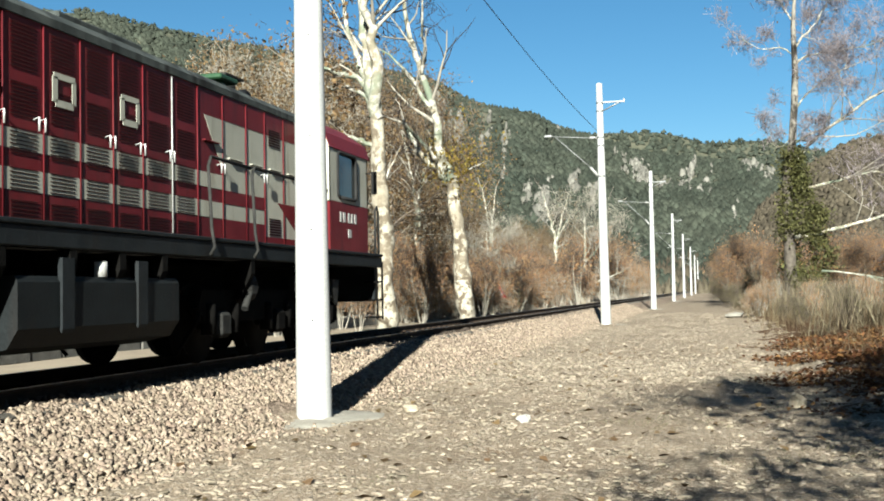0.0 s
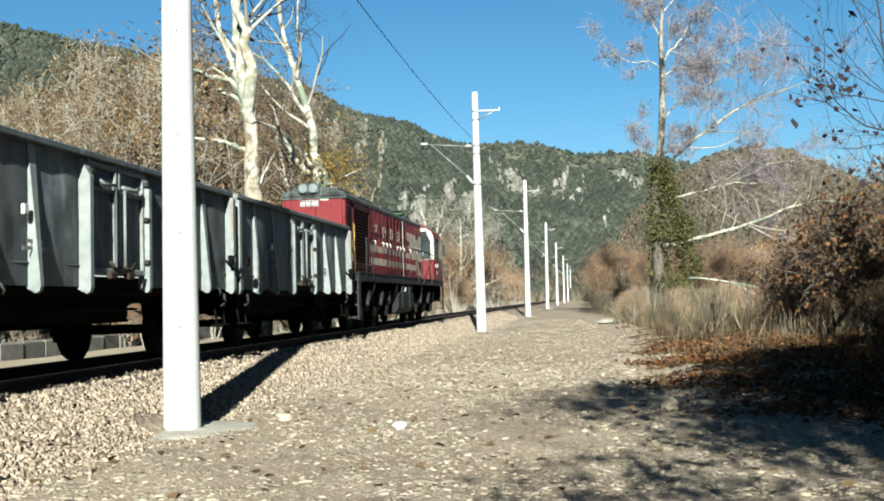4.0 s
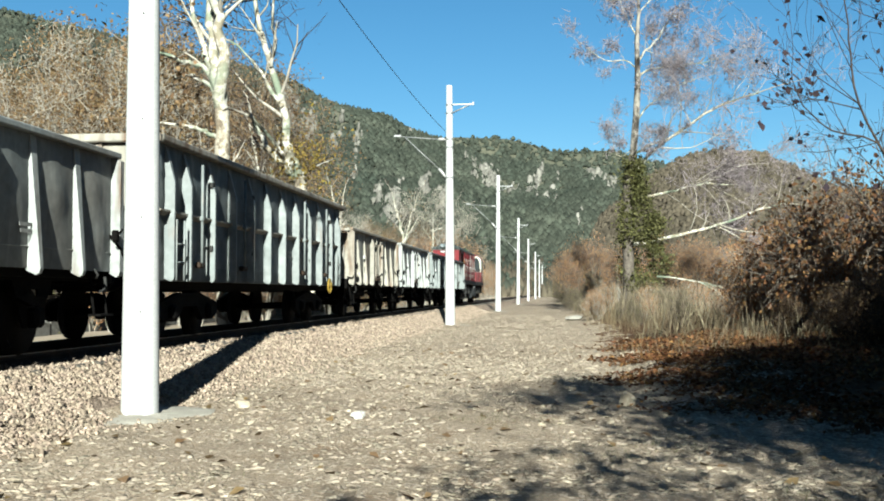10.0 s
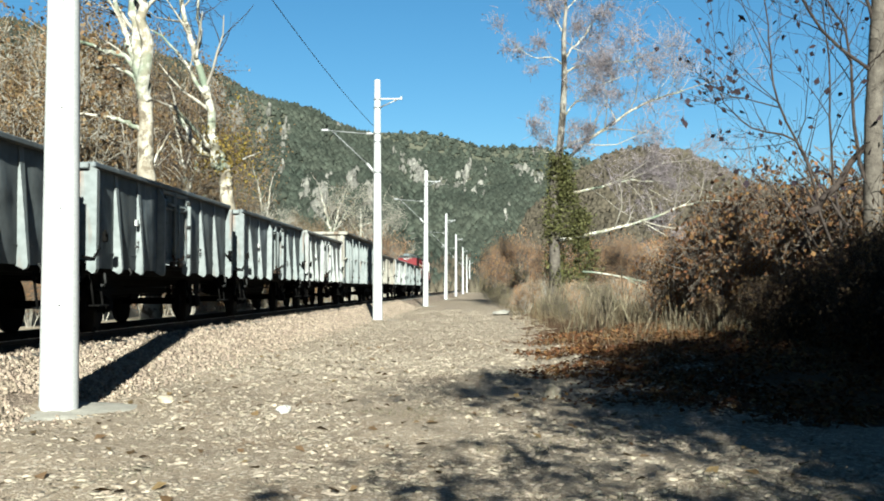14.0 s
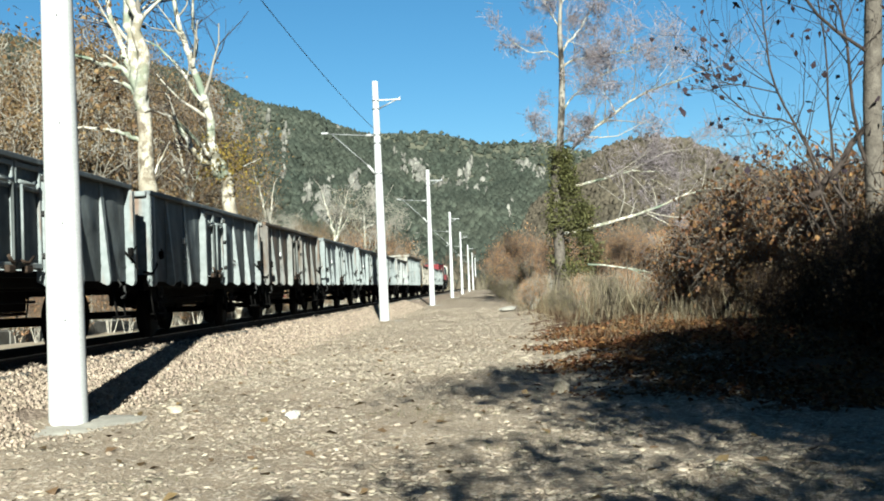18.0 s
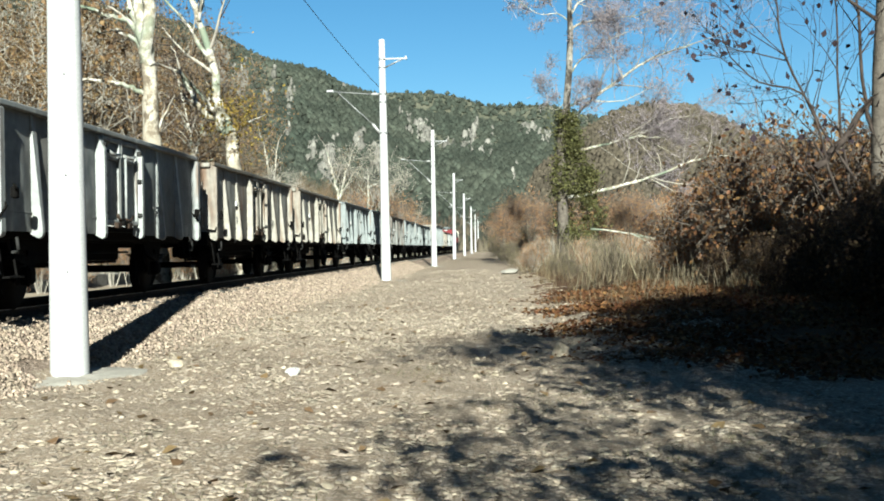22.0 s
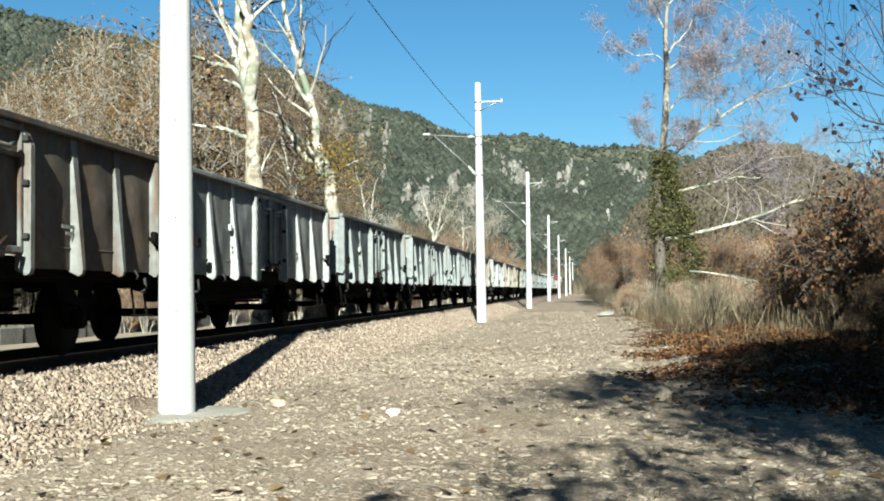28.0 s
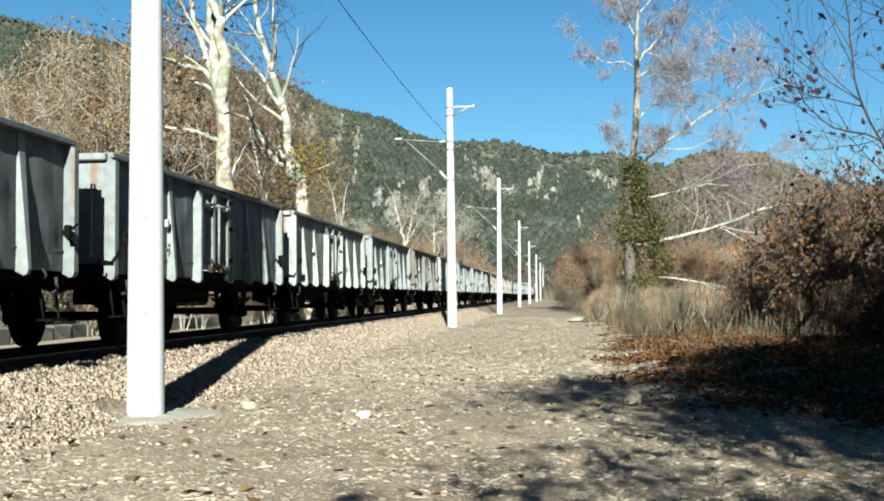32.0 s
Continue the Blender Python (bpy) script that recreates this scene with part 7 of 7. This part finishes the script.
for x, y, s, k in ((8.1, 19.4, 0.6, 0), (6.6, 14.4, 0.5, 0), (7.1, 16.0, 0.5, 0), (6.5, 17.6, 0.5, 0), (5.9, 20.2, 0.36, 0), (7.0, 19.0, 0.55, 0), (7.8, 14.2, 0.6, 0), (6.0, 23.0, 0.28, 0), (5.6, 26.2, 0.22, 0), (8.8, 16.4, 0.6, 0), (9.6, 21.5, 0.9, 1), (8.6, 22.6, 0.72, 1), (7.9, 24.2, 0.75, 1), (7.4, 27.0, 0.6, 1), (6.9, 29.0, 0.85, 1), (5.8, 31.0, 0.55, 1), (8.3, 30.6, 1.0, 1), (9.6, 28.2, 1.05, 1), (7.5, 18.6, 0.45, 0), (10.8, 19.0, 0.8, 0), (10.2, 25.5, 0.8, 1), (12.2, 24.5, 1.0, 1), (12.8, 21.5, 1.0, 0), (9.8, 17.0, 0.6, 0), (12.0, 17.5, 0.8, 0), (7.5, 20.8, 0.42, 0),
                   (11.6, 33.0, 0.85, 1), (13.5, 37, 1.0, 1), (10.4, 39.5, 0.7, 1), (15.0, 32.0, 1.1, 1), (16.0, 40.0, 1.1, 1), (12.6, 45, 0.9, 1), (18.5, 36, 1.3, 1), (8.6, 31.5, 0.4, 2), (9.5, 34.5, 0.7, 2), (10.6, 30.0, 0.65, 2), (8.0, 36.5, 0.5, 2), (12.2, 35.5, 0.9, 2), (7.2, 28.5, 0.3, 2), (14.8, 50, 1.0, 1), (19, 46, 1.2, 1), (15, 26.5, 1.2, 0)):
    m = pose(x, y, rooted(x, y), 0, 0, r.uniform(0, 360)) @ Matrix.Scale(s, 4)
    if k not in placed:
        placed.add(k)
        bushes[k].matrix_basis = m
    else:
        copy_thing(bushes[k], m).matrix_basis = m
shade = tree("shade_tree", "leafy tree behind the path whose shade falls on the gravel", "tree", 171, 9.5, 0.18, BARK, TWIG_DARK, LEAF_BROWN, 9, 0.21, 0.34, 1, (10, 4, 4), 0.2, 0.95, 0.3, 3, 0.7, 3, "trees behind the path")
shade.matrix_basis = pose(9.0, -4.2, 0.0, 0, 0, 10)
for x, y, s in ((11.6, 6.0, 0.8), (10.0, 3.4, 0.88), (9.2, 7.2, 0.62), (13.4, 2.0, 1.0), (9.0, -2.0, 0.95), (8.6, 1.6, 0.7), (8.4, 4.6, 0.5), (5.6, 0.6, 0.45), (12.6, 9.2, 0.6), (9.5, -8.0, 1.1), (15.0, 6.5, 0.9), (5.1, -2.6, 0.85), (6.9, -6.0, 0.8), (10.6, 9.6, 0.55)):
    m = pose(x, y, 0.0, 0, 0, r.uniform(0, 360)) @ Matrix.Scale(s, 4)
    copy_thing(shade, m).matrix_basis = m

# fallen white boughs, set nearer along the line of sight to show beside the ivy tree
for pts, rad in ((((4.6, 50, 2.25), (5.3, 50, 2.2), (6.56, 50.1, 1.99), (7.4, 50, 1.53), (7.75, 50, 1.1)), 0.055), (((6.56, 50.1, 1.99), (7.4, 50.2, 1.8), (8.3, 50.3, 1.54)), 0.04), (((8.4, 44, 0.5), (10.4, 44.6, 1.1), (12.6, 45.2, 1.9)), 0.05)):
    m = Mesh().tube([Vector(q) for q in pts], [rad * (1 - 0.2 * i) for i in range(len(pts))], 8)
    tagged(part("fallen_bough", m, BARK_WHITE), "fallen white bough caught in the brushwood", "branch", "fallen boughs")

# grass, litter and stones
def spread_points(r, n, x0, x1, y0, y1, keep=None, power=1.0):
    x, y = r.uniform(x0, x1, n), y0 + (y1 - y0) * r.uniform(0, 1, n) ** power
    if keep is not None:
        k = keep(x, y, r)
        x, y = x[k], y[k]
    return x, y


BLADE_V = [(-0.025, 0, 0), (0.025, 0, 0), (0.012, 0.12, 0.6), (0.0, 0.34, 1.0), (-0.012, 0.12, 0.6)]
BLADE_F = [(0, 1, 2), (0, 2, 4), (4, 2, 3)]
r = np.random.default_rng(201)
edge = lambda y: 1.2 + 0.06 * (np.clip(y, 14, 28) - 14) - 0.012 * np.clip(y - 28, 0, 60)
x, y = spread_points(r, 64000, 0.8, 22, 15.5, 78, lambda x, y, r: (x > edge(y) + 0.8 * np.sin(y * 0.9) + r.exponential(0.9, len(x))) & (r.uniform(0, 1, len(x)) < np.interp(y, (15.5, 18, 24), (0.15, 0.5, 1.0))), 1.3)
v, f = scatter(BLADE_V, BLADE_F, np.stack([x, y, ground_z(x, y)], -1), r.uniform(0.15, 0.62, len(x)) * np.interp(y, (15, 20, 26, 34, 50), (0.4, 0.65, 0.8, 1.0, 1.2)) * (0.6 + 0.5 * np.abs(np.sin(0.6 * x + 0.4 * y))), r, (0.5, 1.1, 1), 0.6)
tagged(part("dry_grass", raw("dry_grass", v, f, GRASS), None), "tall dry straw-coloured grass and weeds", "grass", kind="stuff")
STEM_V = [(0.012, 0, 0), (-0.006, 0.010, 0), (-0.006, -0.010, 0), (0.03, 0.03, 0.55), (0.016, 0.036, 0.55), (0.018, 0.022, 0.55), (0.09, 0.05, 1.0)]
STEM_F = [(0, 1, 4), (0, 4, 3), (1, 2, 5), (1, 5, 4), (2, 0, 3), (2, 3, 5), (3, 4, 6), (4, 5, 6), (5, 3, 6)]
x, y = spread_points(r, 16000, 1.0, 20, 19, 80, lambda x, y, r: (x > edge(y) + 1.2 * np.sin(y * 0.7) + r.exponential(1.6, len(x))) & (np.sin(0.9 * x + 0.35 * y) + np.sin(0.5 * x - 0.8 * y) + np.sin(2.3 * x + 1.7 * y) > r.normal(0.5, 0.6, len(x))), 1.0)
v, f = scatter(STEM_V, STEM_F, np.stack([x, y, ground_z(x, y)], -1), r.uniform(0.5, 1.9, len(x)) * np.interp(y, (19, 24, 30, 40), (0.3, 0.45, 0.75, 1.0)) * (0.5 + 0.6 * np.abs(np.sin(0.5 * x - 0.3 * y))), r, (1.2, 1.2, 1), 0.55)
tagged(part("dead_brush", raw("dead_brush", v, f, BRUSH), None), "thin dead grey-brown stems standing in the grass", "brushwood", kind="stuff")
x, y = spread_points(r, 9000, -3, 4, 5, 14, lambda x, y, r: np.sin(1.3 * x + 0.7 * y) + np.sin(2.1 * y - x) > 1.25 - 0.5 * (y < 8))
v, f = scatter(BLADE_V, BLADE_F, np.stack([x, y, ground_z(x, y)], -1), r.uniform(0.02, 0.07, len(x)), r, (1.6, 1, 1), 0.8)
tagged(part("short_grass", raw("short_grass", v, f, GRASS_GREEN), None), "sparse short green grass in the gravel", "grass", kind="stuff")
x, y = spread_points(r, 50000, 0.4, 9, 8.5, 30, lambda x, y, r: (x > 0.9 + 0.5 * np.sin(y * 1.3) + 0.3 * np.sin(y * 3.1) + 0.62 * np.clip(14.3 - y, 0, 6) + r.exponential(0.8, len(x))) & (np.sin(1.9 * x + y) + np.sin(2.7 * y - 1.2 * x) > r.normal(-0.9, 0.5, len(x))))
v, f = scatter(LEAF_V, LEAF_F, np.stack([x, y, ground_z(x, y) + r.uniform(0.01, 0.11, len(x))], -1), r.uniform(0.045, 0.115, len(x)), r, (1, 1, 1.5), 0.8)
tagged(part("leaf_litter", raw("leaf_litter", v, f, LITTER), None), "thick red-brown carpet of fallen leaves", "leaves", kind="stuff")
x, y = spread_points(r, 380, -5, 3, 5, 30)
v, f = scatter(LEAF_V, LEAF_F, np.stack([x, y, ground_z(x, y) + 0.02], -1), r.uniform(0.06, 0.15, len(x)), r, (1, 1, 1.5), 0.5)
tagged(part("scattered_leaves", raw("scattered_leaves", v, f, LEAF_TAN), None), "single dry leaves scattered over the gravel", "leaves", kind="stuff")


def stones(name, label, n, box, size, mat, r, keep=None, power=1.0, sink=0.25, squash=(1, 0.85, 0.65)):
    x, y = spread_points(r, n, *box, keep, power)
    s = size[0] + (size[1] - size[0]) * r.uniform(0, 1, len(x)) ** 2.2
    sv, sf, lean = (DOME_V, DOME_F, 0.35) if sink <= 0 else (CHIP_V, CHIP_F, 1.6)
    v, f = scatter(sv, sf, np.stack([x, y, ground_z(x, y) + s * sink], -1), s, r, squash, lean, 0.30)
    tagged(part(name, raw(name, v, f, mat), None), label, "stones", kind="stuff")


off_footing = lambda x, y: np.min([np.hypot(x - a, (y - b)) for a, b in masts[:4]], 0) > 0.6
stones("ballast_stones", "loose pale brown track ballast", 92000, (-6.6, -4.2, 5.0, 80), (0.020, 0.052), STONE, r, lambda x, y, r: (x < -5.25 + r.normal(0, 0.30, len(x))) & off_footing(x, y), 2.3)
stones("ballast_between_rails", "track ballast between the rails, coloured dark for the train's shade", 7000, (-9.0, -6.55, 7, 60), (0.03, 0.055), SHADE_STONE, r, None, 1.5)
stones("gravel", "pale pebbles strewn over the earth", 80000, (-6.5, 3.8, 4.5, 24), (0.008, 0.042), PEBBLE, r, lambda x, y, r: off_footing(x, y) & (r.uniform(0, 1, len(x)) < 0.56 + 0.4 * np.sin(0.9 * x + 0.5 * y + np.sin(0.8 * x)) * np.sin(0.7 * y + 0.6 * x) - 0.22 * np.exp(-((x + 0.6) / 1.1) ** 2) * (y > 9) + 0.2 * (y < 9)), 1.4, 0.0, (1.25, 0.9, 0.40))
stones("far_gravel", "pale pebbles along the verge", 15000, (-5.2, 2.2, 18, 70), (0.015, 0.055), PEBBLE, r, None, 1.6, 0.0, (1.2, 0.85, 0.45))


def rock(x, y, size, seed, label, mat=WHITE_ROCK, squash=(1, 0.8, 0.7), sink=0.3):
    bm = bmesh.new()
    bmesh.ops.create_icosphere(bm, subdivisions=2, radius=1)
    rr = np.random.default_rng(seed)
    ph = rr.uniform(0, 6, 6)
    for q in bm.verts:
        d = 1 + 0.22 * math.sin(2.1 * q.co.x + ph[0]) * math.sin(2.4 * q.co.y + ph[1]) + 0.14 * math.sin(4.2 * q.co.z + ph[2] + 2 * q.co.x) + rr.normal(0, 0.035)
        q.co = Vector((q.co.x * squash[0], q.co.y * squash[1], q.co.z * squash[2])) * d * size
    me = bpy.data.meshes.new("rock")
    bm.to_mesh(me)
    bm.free()
    me.materials.append(mat)
    tagged(part("rock", me, None, at=pose(x, y, rooted(x, y) + size * sink, 0, 0, rr.uniform(0, 360))), label, "rock", "rocks on the path")


rock(-2.36, 12.45, 0.11, 1, "small white stone lying on the gravel", squash=(1.1, 0.8, 0.6))
rock(0.93, 14.3, 0.13, 2, "pale brown angular rock at the edge of the leaves", PEBBLE, squash=(1, 0.8, 0.85))
rock(-4.0, 13.2, 0.11, 3, "pale lump of rock beside the mast footing", PEBBLE, squash=(1.2, 1, 0.5))
rock(0.85, 58.0, 0.55, 4, "flat grey slab of rock in the grass", SLAB, (1.3, 0.8, 0.35), 0.2)
for k in range(34):
    x, y = r.uniform(-6, 4), 6 + 12 * r.uniform() ** 1.2
    rock(x, y, r.uniform(0.035, 0.065), 20 + k, "pale stone in the gravel", PEBBLE, (1.1, 0.85, 0.5), 0.12)

# warning sign beyond the track
sign = thing("warning_sign", "small red and white road warning sign on a post", "road sign", at=(-12.6, 62, 0.2))
part("post", Mesh().tube([(0, 0, -0.2), (0, 0, 1.7)], 0.03, 8), STEEL, sign)
pl = part("plate", Mesh().prism([(-0.42, 1.05), (0.42, 1.05), (0, 1.78)], 1, -0.045, -0.03), SIGN_RED, sign, "red-bordered triangular plate")
part("plate_field", Mesh().prism([(-0.25, 1.14), (0.25, 1.14), (0, 1.57)], 1, -0.052, -0.046), WHITE, pl)

motions()
